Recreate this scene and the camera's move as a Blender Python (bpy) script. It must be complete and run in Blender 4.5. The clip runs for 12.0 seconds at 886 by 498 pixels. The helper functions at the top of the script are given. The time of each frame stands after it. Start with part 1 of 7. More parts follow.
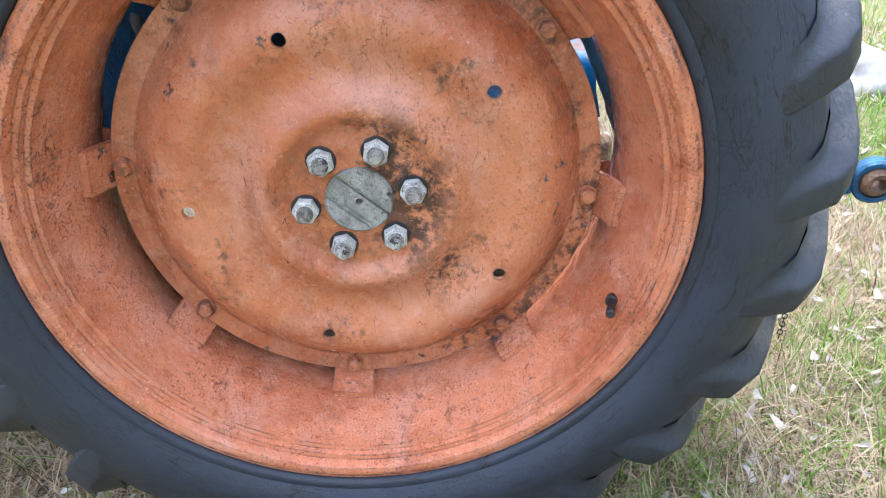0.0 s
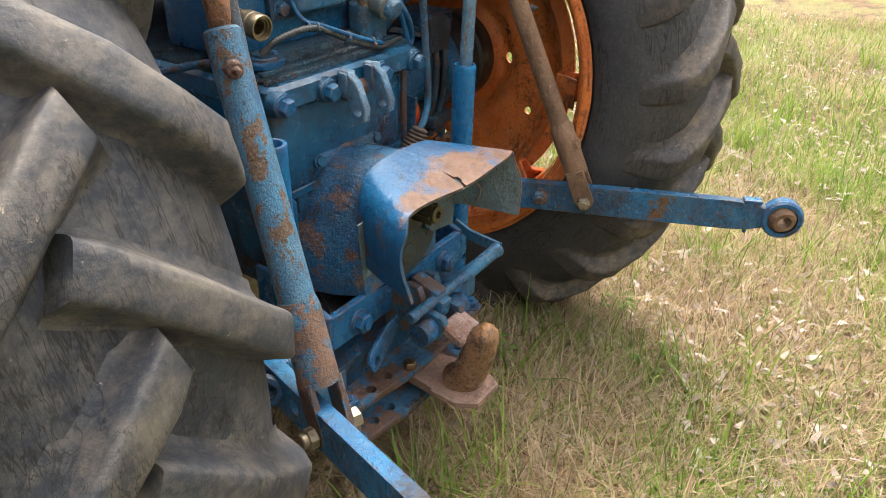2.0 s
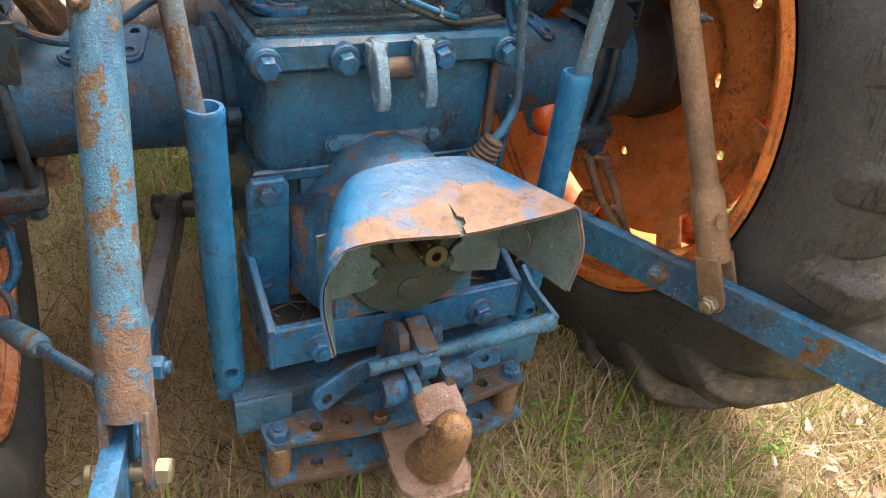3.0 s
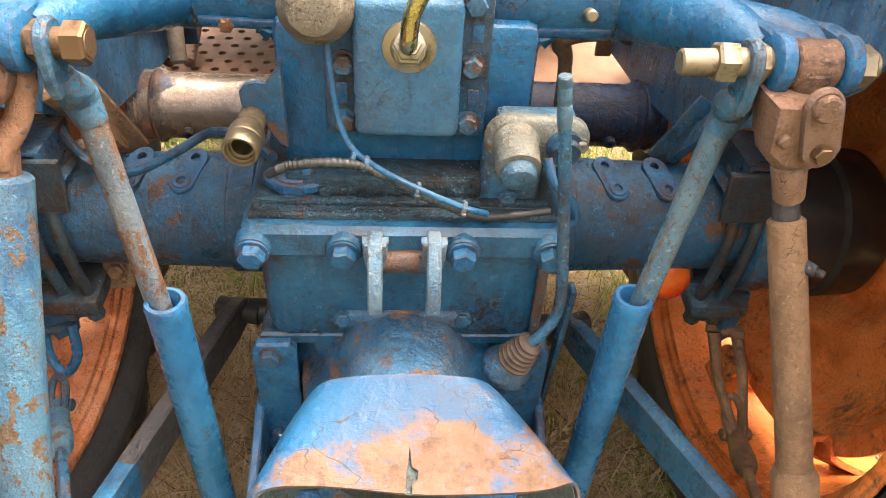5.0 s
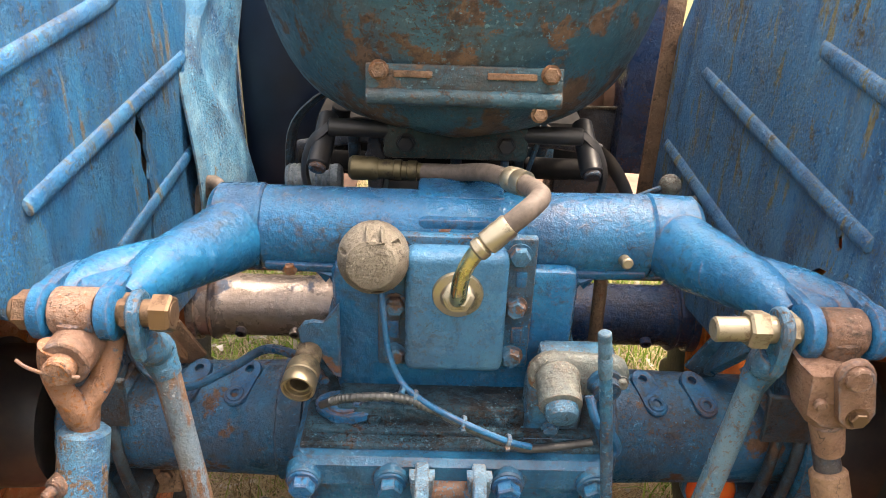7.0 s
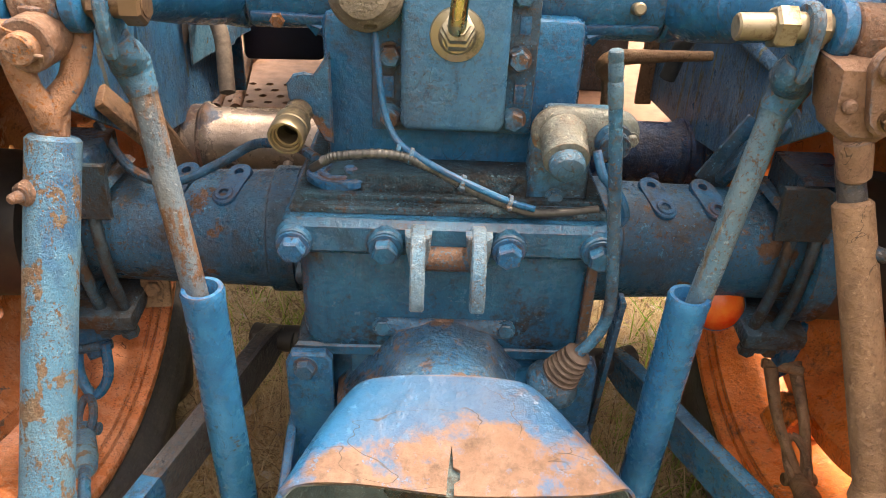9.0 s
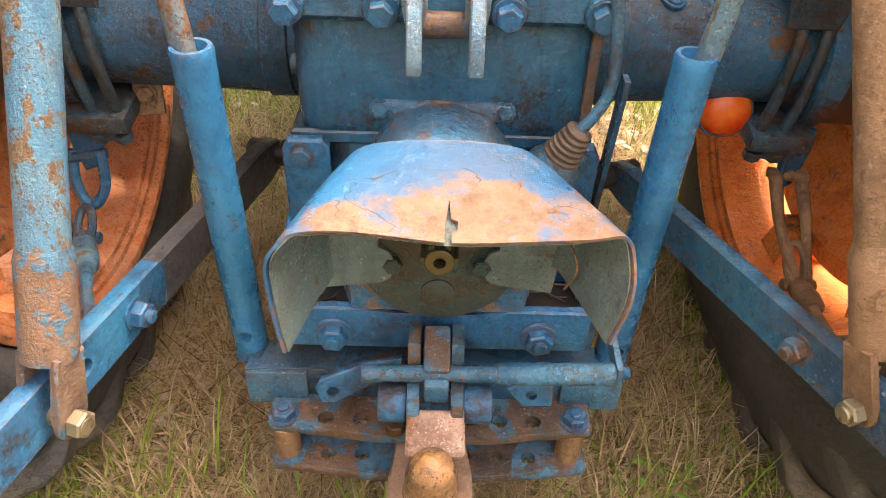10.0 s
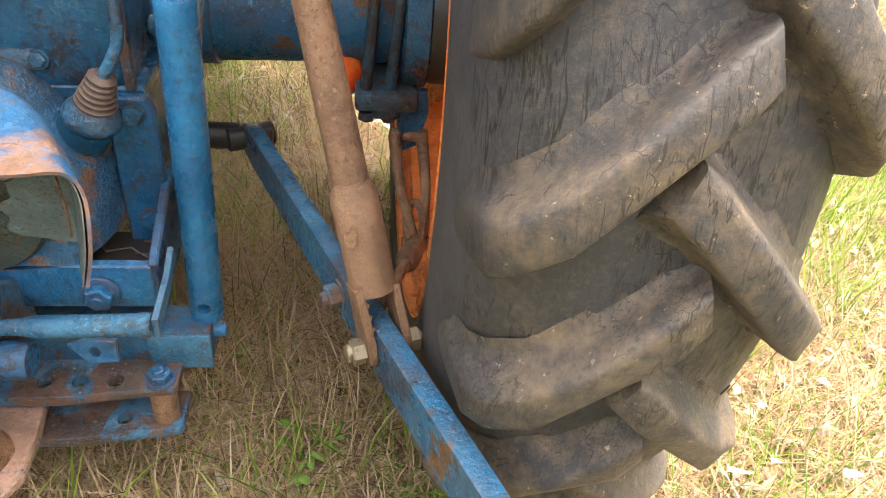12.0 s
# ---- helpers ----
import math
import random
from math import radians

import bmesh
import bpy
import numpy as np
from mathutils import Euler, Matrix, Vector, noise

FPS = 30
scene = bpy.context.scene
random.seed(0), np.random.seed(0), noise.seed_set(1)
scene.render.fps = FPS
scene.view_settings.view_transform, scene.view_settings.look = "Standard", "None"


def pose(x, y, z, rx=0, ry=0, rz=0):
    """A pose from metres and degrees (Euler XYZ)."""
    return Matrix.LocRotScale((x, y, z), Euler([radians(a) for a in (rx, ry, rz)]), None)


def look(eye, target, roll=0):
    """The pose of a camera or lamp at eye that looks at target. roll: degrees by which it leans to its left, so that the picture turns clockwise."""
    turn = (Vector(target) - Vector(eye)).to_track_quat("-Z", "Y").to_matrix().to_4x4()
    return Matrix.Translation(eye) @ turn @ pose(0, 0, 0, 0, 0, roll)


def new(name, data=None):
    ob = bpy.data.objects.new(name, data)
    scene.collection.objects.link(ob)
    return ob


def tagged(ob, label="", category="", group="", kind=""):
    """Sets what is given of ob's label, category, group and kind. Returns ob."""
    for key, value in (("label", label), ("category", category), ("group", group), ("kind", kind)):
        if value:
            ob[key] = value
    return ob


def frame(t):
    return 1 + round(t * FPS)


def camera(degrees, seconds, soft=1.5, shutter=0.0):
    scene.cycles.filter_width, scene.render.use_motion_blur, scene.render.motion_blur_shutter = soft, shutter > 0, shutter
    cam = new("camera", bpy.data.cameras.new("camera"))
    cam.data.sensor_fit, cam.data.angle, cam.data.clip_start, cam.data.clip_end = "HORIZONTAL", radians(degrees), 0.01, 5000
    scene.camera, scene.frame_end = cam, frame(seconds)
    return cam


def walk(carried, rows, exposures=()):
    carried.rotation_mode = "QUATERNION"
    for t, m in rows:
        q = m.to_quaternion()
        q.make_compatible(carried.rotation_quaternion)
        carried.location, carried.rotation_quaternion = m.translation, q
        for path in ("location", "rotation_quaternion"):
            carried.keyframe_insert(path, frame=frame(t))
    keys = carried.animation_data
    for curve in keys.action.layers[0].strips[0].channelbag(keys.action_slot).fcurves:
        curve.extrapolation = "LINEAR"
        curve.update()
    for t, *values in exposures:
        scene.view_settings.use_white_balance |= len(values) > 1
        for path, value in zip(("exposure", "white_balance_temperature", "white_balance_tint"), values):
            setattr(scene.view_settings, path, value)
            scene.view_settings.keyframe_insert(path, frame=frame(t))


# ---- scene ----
cam = camera(62.3, 12.0, soft=0.8)
PATH = [
    (0, (-1.372, -0.098, 0.908), (0.355, -0.094, -0.1), -5.8),
    (0.5, (-1.296, -0.275, 0.871), (0.438, -0.109, -0.112), -5.7),
    (1, (-1.114, -0.497, 0.888), (0.602, -0.135, -0.073), -4.5),
    (1.5, (-0.97, -0.694, 0.889), (0.676, -0.069, -0.058), -1.9),
    (2, (-0.748, -0.866, 0.937), (0.697, 0.114, -0.038), 1.1),
    (2.5, (-0.53, -0.92, 0.922), (0.637, 0.36, -0.078), 4.0),
    (2.7, (-0.433, -0.917, 0.91), (0.596, 0.447, -0.129), 5.6),
    (4.3, (-0.027, -0.797, 0.986), (0.18, 0.749, -0.266), 4.9),
    (4.5, (-0.02, -0.784, 1.008), (0.181, 0.771, -0.234), 4.7),
    (5, (-0.008, -0.737, 1.069), (0.12, 0.827, -0.17), 3.6),
    (5.5, (-0.02, -0.717, 1.126), (0.068, 0.871, -0.087), 3.1),
    (6, (-0.022, -0.705, 1.148), (0.043, 0.935, 0.006), 2.9),
    (6.5, (-0.021, -0.712, 1.158), (0.023, 1.005, 0.134), 2.4),
    (6.7, (-0.025, -0.718, 1.162), (0.014, 1.031, 0.192), 2.3),
    (8.3, (-0.022, -0.722, 1.111), (0.003, 1.078, 0.239), 1.8),
    (8.5, (-0.021, -0.735, 1.071), (0.005, 1.046, 0.161), 2.0),
    (9, (-0.016, -0.771, 0.982), (0.019, 0.945, -0.045), 2.4),
    (9.5, (-0.012, -0.799, 0.928), (0.023, 0.844, -0.212), 2.5),
    (10, (-0.007, -0.828, 0.873), (0.024, 0.747, -0.36), 2.2),
    (10.5, (0.007, -0.855, 0.845), (0.064, 0.671, -0.446), 2.0),
    (11, (0.061, -0.878, 0.858), (0.182, 0.633, -0.446), 2.5),
    (11.5, (0.215, -0.894, 0.864), (0.413, 0.622, -0.425), 3.6),
    (12, (0.355, -0.874, 0.856), (0.605, 0.691, -0.364), 6.3),
]
# seconds, stops, white balance
EXPOSURES = [(0, 3.00, 5450, 11), (0.5, 2.87, 5600, 11), (1, 2.76, 6600, 12), (1.5, 2.60, 7000, 12), (2, 2.60, 7400, 11), (2.7, 2.90, 7900, 11), (4.5, 3.35, 9200, 16), (5.5, 3.18, 8800, 16), (6.5, 3.08, 8300, 15), (8.5, 3.00, 9000, 15), (9.5, 3.24, 9900, 19), (10.5, 3.45, 9900, 19), (12, 3.45, 8000, 14)]
walk(cam, [(t, look(eye, target, roll)) for t, eye, target, roll in PATH], EXPOSURES)

# ---- world, sun, exposure ----
SUN_DIR = Vector((0.36, 0.20, 0.91)).normalized()
world = bpy.data.worlds.new("sky")
scene.world = world
world.use_nodes = True
wn = world.node_tree
sky = wn.nodes.new("ShaderNodeTexSky")
sky.sky_type, sky.sun_disc = "NISHITA", False
sky.sun_elevation = math.asin(SUN_DIR.z)
sky.sun_rotation = math.atan2(SUN_DIR.x, SUN_DIR.y)
haze = wn.nodes.new("ShaderNodeHueSaturation")
haze.inputs["Saturation"].default_value = 0.4
wn.links.new(sky.outputs[0], haze.inputs["Color"])
wn.links.new(haze.outputs[0], wn.nodes["Background"].inputs[0])
wn.nodes["Background"].inputs[1].default_value = 0.15
sun_data = bpy.data.lights.new("sun", "SUN")
sun_data.energy, sun_data.angle, sun_data.color = 0.31, radians(2), (1.0, 0.95, 0.88)
sun = new("sun", sun_data)
sun.matrix_world = look(SUN_DIR * 20, (0, 0, 0))
sky.dust_density, sky.air_density = 4.0, 1.0


# ---- materials ----
class Mat:
    """A small builder of node materials."""

    def __init__(self, name, rough=0.5, metal=0.0):
        self.m = bpy.data.materials.new(name)
        self.m.use_nodes = True
        self.t = self.m.node_tree
        self.b = self.t.nodes["Principled BSDF"]
        self.b.inputs["Roughness"].default_value = rough
        self.b.inputs["Metallic"].default_value = metal
        co = self.t.nodes.new("ShaderNodeTexCoord")
        info = self.t.nodes.new("ShaderNodeObjectInfo")
        add = self.t.nodes.new("ShaderNodeVectorMath")
        add.operation = "MULTIPLY_ADD"
        self.t.links.new(info.outputs["Random"], add.inputs[0])
        add.inputs[1].default_value = (7.0, 3.0, 5.0)
        self.t.links.new(co.outputs["Object"], add.inputs[2])
        self.co, self.random = add.outputs[0], info.outputs["Random"]

    def link(self, a, b):
        self.t.links.new(a, b)

    def stretched(self, sx, sy, sz, rot=(0, 0, 0)):
        n = self.t.nodes.new("ShaderNodeMapping")
        n.inputs["Scale"].default_value = (sx, sy, sz)
        n.inputs["Rotation"].default_value = rot
        self.link(self.co, n.inputs["Vector"])
        return n.outputs[0]

    def noise(self, scale, detail=5.0, rough=0.6, co=None, warp=0.0):
        n = self.t.nodes.new("ShaderNodeTexNoise")
        n.inputs["Scale"].default_value = scale
        n.inputs["Detail"].default_value = detail
        n.inputs["Roughness"].default_value = rough
        n.inputs["Distortion"].default_value = warp
        self.link(co or self.co, n.inputs["Vector"])
        return n.outputs["Fac"]

    def cells(self, scale, co=None, feature="DISTANCE_TO_EDGE"):
        n = self.t.nodes.new("ShaderNodeTexVoronoi")
        n.feature = feature
        n.inputs["Scale"].default_value = scale
        self.link(co or self.co, n.inputs["Vector"])
        return n.outputs["Distance"]

    def warped(self, co, scale, amount):
        n = self.t.nodes.new("ShaderNodeTexNoise")
        n.inputs["Scale"].default_value = scale
        n.inputs["Detail"].default_value = 3
        self.link(co, n.inputs["Vector"])
        a = self.t.nodes.new("ShaderNodeVectorMath")
        a.operation = "MULTIPLY_ADD"
        self.link(n.outputs["Color"], a.inputs[0])
        a.inputs[1].default_value = (amount, amount, amount)
        self.link(co, a.inputs[2])
        return a.outputs[0]

    def band(self, fac, lo, hi, a=0.0, b=1.0):
        n = self.t.nodes.new("ShaderNodeMapRange")
        n.inputs["From Min"].default_value, n.inputs["From Max"].default_value = lo, hi
        n.inputs["To Min"].default_value, n.inputs["To Max"].default_value = a, b
        self.link(fac, n.inputs["Value"])
        return n.outputs[0]

    def math(self, op, a, b):
        n = self.t.nodes.new("ShaderNodeMath")
        n.operation = op
        for v, s in ((a, n.inputs[0]), (b, n.inputs[1])):
            if isinstance(v, (int, float)):
                s.default_value = v
            else:
                self.link(v, s)
        return n.outputs[0]

    def mix(self, fac, a, b):
        n = self.t.nodes.new("ShaderNodeMix")
        n.data_type = "RGBA"
        if isinstance(fac, (int, float)):
            n.inputs["Factor"].default_value = fac
        else:
            self.link(fac, n.inputs["Factor"])
        for v, s in ((a, n.inputs[6]), (b, n.inputs[7])):
            if isinstance(v, tuple):
                s.default_value = (*v, 1.0)
            else:
                self.link(v, s)
        return n.outputs[2]

    def colour(self, c):
        self.link(c, self.b.inputs["Base Color"])
        return self

    def rough(self, r):
        self.link(r, self.b.inputs["Roughness"])
        return self

    def bump(self, *heights, dist=0.002):
        last = None
        for h, strength in heights:
            n = self.t.nodes.new("ShaderNodeBump")
            n.inputs["Strength"].default_value = strength
            n.inputs["Distance"].default_value = dist
            self.link(h, n.inputs["Height"])
            if last is not None:
                self.link(last, n.inputs["Normal"])
            last = n.outputs[0]
        self.link(last, self.b.inputs["Normal"])
        return self


def painted(name, base, light, dark, under, rust, chips=0.60, grime=0.62, rough=0.42, scale=1.0, stretch=None, lump=0.3, soft=0.022, film=0.45, edge=0.9, specks=1.0, wet=False, hub=False, relief=0.0034):
    """Old enamel: faded and dark patches, a brown film of dirt, worn spots and edges down to primer and rust, runs,
    specks of grime, and highlights painted in as light flecks.
    """
    k = Mat(name, rough)
    k.b.inputs["Specular IOR Level"].default_value = 0.5 if wet else 0.5 if hub else 0.31
    co = k.stretched(*stretch) if stretch else k.co
    big = k.noise(6 * scale, 6, 0.62, co, 0.5)
    mid = k.noise(17 * scale, 9, 0.68, co, 0.3)
    fine = k.noise(110 * scale, 7, 0.7)
    grit = k.noise(300 * scale, 4, 0.6)
    c = k.mix(k.band(big, 0.38, 0.50), dark, base)
    c = k.mix(k.band(k.noise(10 * scale, 7, 0.66, co, 0.6), 0.50, 0.66, 0, 0.62), c, light)
    c = k.mix(k.band(k.noise(42 * scale, 8, 0.7, co), 0.50, 0.70, 0, 0.4), c, light)
    c = k.mix(k.band(k.noise(13 * scale, 9, 0.70, None, 0.5), 0.45, 0.64, 0, film), c, (0.062, 0.040, 0.024))
    c = k.mix(k.band(k.noise(30 * scale, 6, 0.7, k.stretched(1.0, 1.0, 0.18)), 0.55, 0.68, 0, 0.40), c, tuple(v * 0.5 for v in dark))
    sub = k.mix(k.band(k.noise(45 * scale, 8, 0.72), 0.42, 0.60), under, rust)
    sub = k.mix(k.band(fine, 0.50, 0.68, 0, 0.7), sub, (0.040, 0.026, 0.020))
    both = k.math("ADD", k.math("MULTIPLY", mid, 0.70), k.math("MULTIPLY", big, 0.30))
    both = k.math("ADD", both, k.math("MULTIPLY", k.math("SUBTRACT", fine, 0.5), 0.17))
    chip = k.band(both, chips, chips + soft)
    bev = k.t.nodes.new("ShaderNodeBevel")
    bev.samples = 4
    bev.inputs["Radius"].default_value = 0.0035
    geo = k.t.nodes.new("ShaderNodeNewGeometry")
    dot = k.t.nodes.new("ShaderNodeVectorMath")
    dot.operation = "DOT_PRODUCT"
    k.link(bev.outputs[0], dot.inputs[0])
    k.link(geo.outputs["Normal"], dot.inputs[1])
    worn = k.math("MULTIPLY", k.band(dot.outputs["Value"], 0.985, 0.90, 0, edge), k.band(k.noise(34 * scale, 7, 0.7), 0.42, 0.58))
    chip = k.math("MAXIMUM", chip, worn)
    c = k.mix(chip, c, sub)
    dirt = k.band(k.math("ADD", k.math("MULTIPLY", fine, 0.40), k.math("MULTIPLY", k.noise(11 * scale, 8, 0.70), 0.60)), grime - 0.03, grime + 0.06, 0, 0.88)
    c = k.mix(dirt, c, (0.026, 0.020, 0.017))
    if hub:
        # grease and rust round the hub and along the outer flange
        tc, sp = k.t.nodes.new("ShaderNodeTexCoord"), k.t.nodes.new("ShaderNodeSeparateXYZ")
        k.link(tc.outputs["Object"], sp.inputs[0])
        rad = k.math("SQRT", k.math("ADD", k.math("MULTIPLY", sp.outputs[1], sp.outputs[1]), k.math("MULTIPLY", sp.outputs[2], sp.outputs[2])), 0.0)
        zone = k.math("MAXIMUM", k.band(rad, 0.125, 0.085, 0, 0.9), k.band(rad, 0.235, 0.285, 0, 0.9))
        smear = k.math("ADD", k.math("MULTIPLY", k.noise(12, 8, 0.7, None, 0.4), 0.65), k.math("MULTIPLY", fine, 0.35))
        lower = k.band(k.math("SUBTRACT", sp.outputs[1], k.math("MULTIPLY", sp.outputs[2], 0.25)), 0.06, -0.05, 0.25, 1.0)
        zone = k.math("MULTIPLY", zone, lower)
        c = k.mix(k.math("MULTIPLY", k.band(smear, 0.475, 0.535), zone), c, (0.042, 0.025, 0.021))
    where = k.noise(8 * scale, 5, 0.65)
    # light flecks in the base colour stand in for sparkle on the bumps
    painted_glint = k.math("MULTIPLY", k.band(k.noise(210 * scale, 5, 0.65), 0.60, 0.635, 0, 0.75), k.band(k.noise(15 * scale, 4, 0.6), 0.46, 0.58, 0.12, specks))
    c = k.mix(painted_glint, c, tuple(min(0.85, v * 1.45 + 0.03) for v in light))
    pit = k.math("MULTIPLY", k.band(grit, 0.575, 0.605, 0, 0.92), k.band(where, 0.42, 0.54, 0.18 * specks, specks))
    c = k.mix(pit, c, k.mix(0.35, rust, (0.014, 0.011, 0.010)))
    crumb = k.math("MULTIPLY", k.band(k.math("ADD", k.math("MULTIPLY", k.noise(85 * scale, 6, 0.7, None, 0.8), 0.6), k.math("MULTIPLY", where, 0.4)), 0.585, 0.605, 0, 0.85 * specks), k.band(k.noise(31 * scale, 4, 0.6), 0.48, 0.56))
    c = k.mix(crumb, c, k.mix(0.6, rust, (0.02, 0.016, 0.014)))
    hair = k.math("ABSOLUTE", k.math("SUBTRACT", k.noise(21 * scale, 3, 0.5, k.stretched(1.0, 2.2, 0.7, (0.5, 0.3, 0.8)), 0.6), 0.5), 0.0)
    hair = k.math("MULTIPLY", k.band(hair, 0.001, 0.004, 0.8, 0), k.band(k.noise(10 * scale, 4, 0.6), 0.54, 0.58))
    c = k.mix(hair, c, (0.022, 0.016, 0.013))
    k.colour(c)
    r = k.math("ADD", k.band(k.noise(28 * scale, 7, 0.68), 0.34, 0.66, max(0.06, rough - 0.16), rough + 0.16), k.math("MULTIPLY", chip, 0.05 if wet else 0.26))
    k.rough(k.math("ADD", r, k.math("MULTIPLY", dirt, -0.03 if wet else 0.12)))
    k.bump((chip, -0.45), (pit, -0.7), (k.noise(22 * scale, 5, 0.6), lump * 1.2), (k.noise(75 * scale, 7, 0.68), lump), (crumb, 0.6), (painted_glint, 0.4), (k.noise(150 * scale, 4, 0.6), 0.45), (fine, 0.5), dist=relief)
    return k.m


def metal(name, base, spot, rough=0.35, metallic=0.9, scale=60, amount=0.55):
    k = Mat(name, rough, metallic)
    n = k.noise(scale, 6, 0.7)
    k.colour(k.mix(k.band(n, amount, amount + 0.1), base, spot))
    k.rough(k.band(n, 0.3, 0.75, rough - 0.1, rough + 0.3))
    k.bump((k.noise(scale * 3, 4, 0.6), 0.2), dist=0.0006)
    return k.m


def rubbery(name, base, dust, dust_lo=0.45, cracks=1.0, fleck=0.72, side=0):
    """Perished tyre rubber, dusty where side is 0, else dusty but for that side wall along x: grey bloom, mud dust on the tread, and jagged cracks that run round the tyre."""
    k = Mat(name, 0.72)
    co = k.t.nodes.new("ShaderNodeTexCoord")
    sp = k.t.nodes.new("ShaderNodeSeparateXYZ")
    k.link(co.outputs["Object"], sp.inputs[0])
    x, y, z = sp.outputs
    rad = k.math("SQRT", k.math("ADD", k.math("MULTIPLY", y, y), k.math("MULTIPLY", z, z)), 0.0)
    ang = k.math("MULTIPLY", k.math("ARCTAN2", z, y), 0.5)
    cyl = k.t.nodes.new("ShaderNodeCombineXYZ")
    k.link(ang, cyl.inputs[0])
    k.link(k.math("ADD", rad, k.random), cyl.inputs[1])
    k.link(x, cyl.inputs[2])
    run = k.t.nodes.new("ShaderNodeMapping")
    run.inputs["Scale"].default_value = (0.42, 3.0, 3.0)
    run.inputs["Rotation"].default_value = (0.0, 0.18, 0.14)
    k.link(cyl.outputs[0], run.inputs["Vector"])
    tread = k.band(rad, 0.47, 0.535)
    big, fine = k.noise(5, 5, 0.6), k.noise(170, 7, 0.72)
    c = k.mix(k.band(big, 0.35, 0.65), base, tuple(v * 1.5 for v in base))
    mud = k.math("ADD", k.math("MULTIPLY", k.noise(17, 9, 0.75), 0.7), k.math("MULTIPLY", k.noise(70, 6, 0.7), 0.3))
    mud = k.math("MULTIPLY", k.band(mud, dust_lo, dust_lo + 0.18, 0, 0.9), k.band(tread, 0, 1, 0.22, 1.0))
    haze = k.band(fine, 0.50, 0.72, 0, 0.4)
    if side:
        dusty = k.band(k.math("MULTIPLY", x, side), 0.108, 0.070, 0.10, 1.0)
        mud, haze = k.math("MULTIPLY", mud, dusty), k.math("MULTIPLY", haze, dusty)
    c = k.mix(mud, c, dust)
    c = k.mix(haze, c, dust)
    c = k.mix(k.math("MULTIPLY", k.band(k.noise(120, 6, 0.75), fleck, fleck + 0.05, 0, 0.8), tread), c, (0.40, 0.31, 0.22))
    c = k.mix(k.band(k.noise(60, 7, 0.72, run.outputs[0]), 0.56, 0.70, 0, 0.5), c, tuple(v * 0.4 for v in base))
    line = k.math("ABSOLUTE", k.math("SUBTRACT", k.noise(9, 4, 0.5, run.outputs[0], 0.0), 0.5), 0.0)
    line2 = k.math("ABSOLUTE", k.math("SUBTRACT", k.noise(26, 4, 0.55, run.outputs[0], 0.0), 0.5), 0.0)
    line = k.math("MULTIPLY", k.band(line, 0.003, 0.010, 1, 0), k.band(k.noise(11, 4, 0.6), 0.52, 0.58))
    line2 = k.math("MULTIPLY", k.band(line2, 0.005, 0.018, 1, 0), k.band(k.noise(9, 4, 0.6), 0.46, 0.54))
    both = k.math("MULTIPLY", k.math("MAXIMUM", line, k.math("MULTIPLY", line2, 0.85)), cracks)
    # a net of fine perished cracks in patches
    net = k.cells(95, k.warped(run.outputs[0], 60, 0.02))
    net = k.math("MULTIPLY", k.band(net, 0.010, 0.045, 0.9, 0), k.band(k.noise(8, 6, 0.7), 0.49, 0.58))
    net2 = k.cells(42, k.warped(k.co, 25, 0.05))
    net2 = k.math("MULTIPLY", k.band(net2, 0.004, 0.020, 0.9, 0), k.band(k.noise(6, 5, 0.7, None, 0.4), 0.52, 0.60))
    both = k.math("MAXIMUM", both, k.math("MAXIMUM", net, net2))
    c = k.mix(both, c, (0.008, 0.007, 0.007))
    k.colour(c)
    k.rough(k.band(big, 0.3, 0.7, 0.42, 0.70))
    k.bump((both, -1.0), (k.noise(40, 8, 0.7), 0.5), (fine, 0.35), dist=0.0025)
    return k.m


def plain(name, base, other, rough=0.6, scale=40, metallic=0.0, bump=0.2):
    k = Mat(name, rough, metallic)
    n = k.noise(scale, 5, 0.65)
    k.colour(k.mix(k.band(n, 0.38, 0.66), base, other))
    k.rough(k.band(k.noise(scale * 1.7, 4), 0.3, 0.7, max(0.05, rough - 0.1), rough + 0.1))
    k.bump((n, bump), (k.noise(scale * 5, 4), bump * 0.6), dist=0.001)
    return k.m


PRIMER, RUST = (0.40, 0.17, 0.10), (0.13, 0.055, 0.028)
BLUE = painted("blue_paint", (0.003, 0.098, 0.236), (0.011, 0.175, 0.350), (0.004, 0.036, 0.090), (0.15, 0.080, 0.05), RUST, 0.622, 0.55, soft=0.012, rough=0.30, lump=0.6, film=0.18, specks=0.5, relief=0.0026)
BLUE_CLEAN = painted("blue_paint_bright", (0.001, 0.092, 0.218), (0.004, 0.130, 0.270), (0.002, 0.052, 0.130), (0.17, 0.066, 0.034), RUST, 0.635, 0.56, soft=0.010, rough=0.26, lump=0.6, film=0.18, edge=0.7, specks=0.35, relief=0.0020)
BLUE_PALE = painted("blue_paint_pale", (0.018, 0.122, 0.228), (0.060, 0.185, 0.285), (0.01, 0.07, 0.145), (0.16, 0.115, 0.075), (0.15, 0.075, 0.042), 0.615, 0.555, rough=0.32, lump=0.5, film=0.5)
BLUE_OILY = painted("blue_paint_oily", (0.003, 0.080, 0.172), (0.010, 0.138, 0.260), (0.003, 0.034, 0.068), (0.040, 0.030, 0.024), (0.08, 0.037, 0.022), 0.65, 0.565, rough=0.17, lump=0.45, film=0.16, specks=0.35, wet=True, edge=0.6, relief=0.0024)
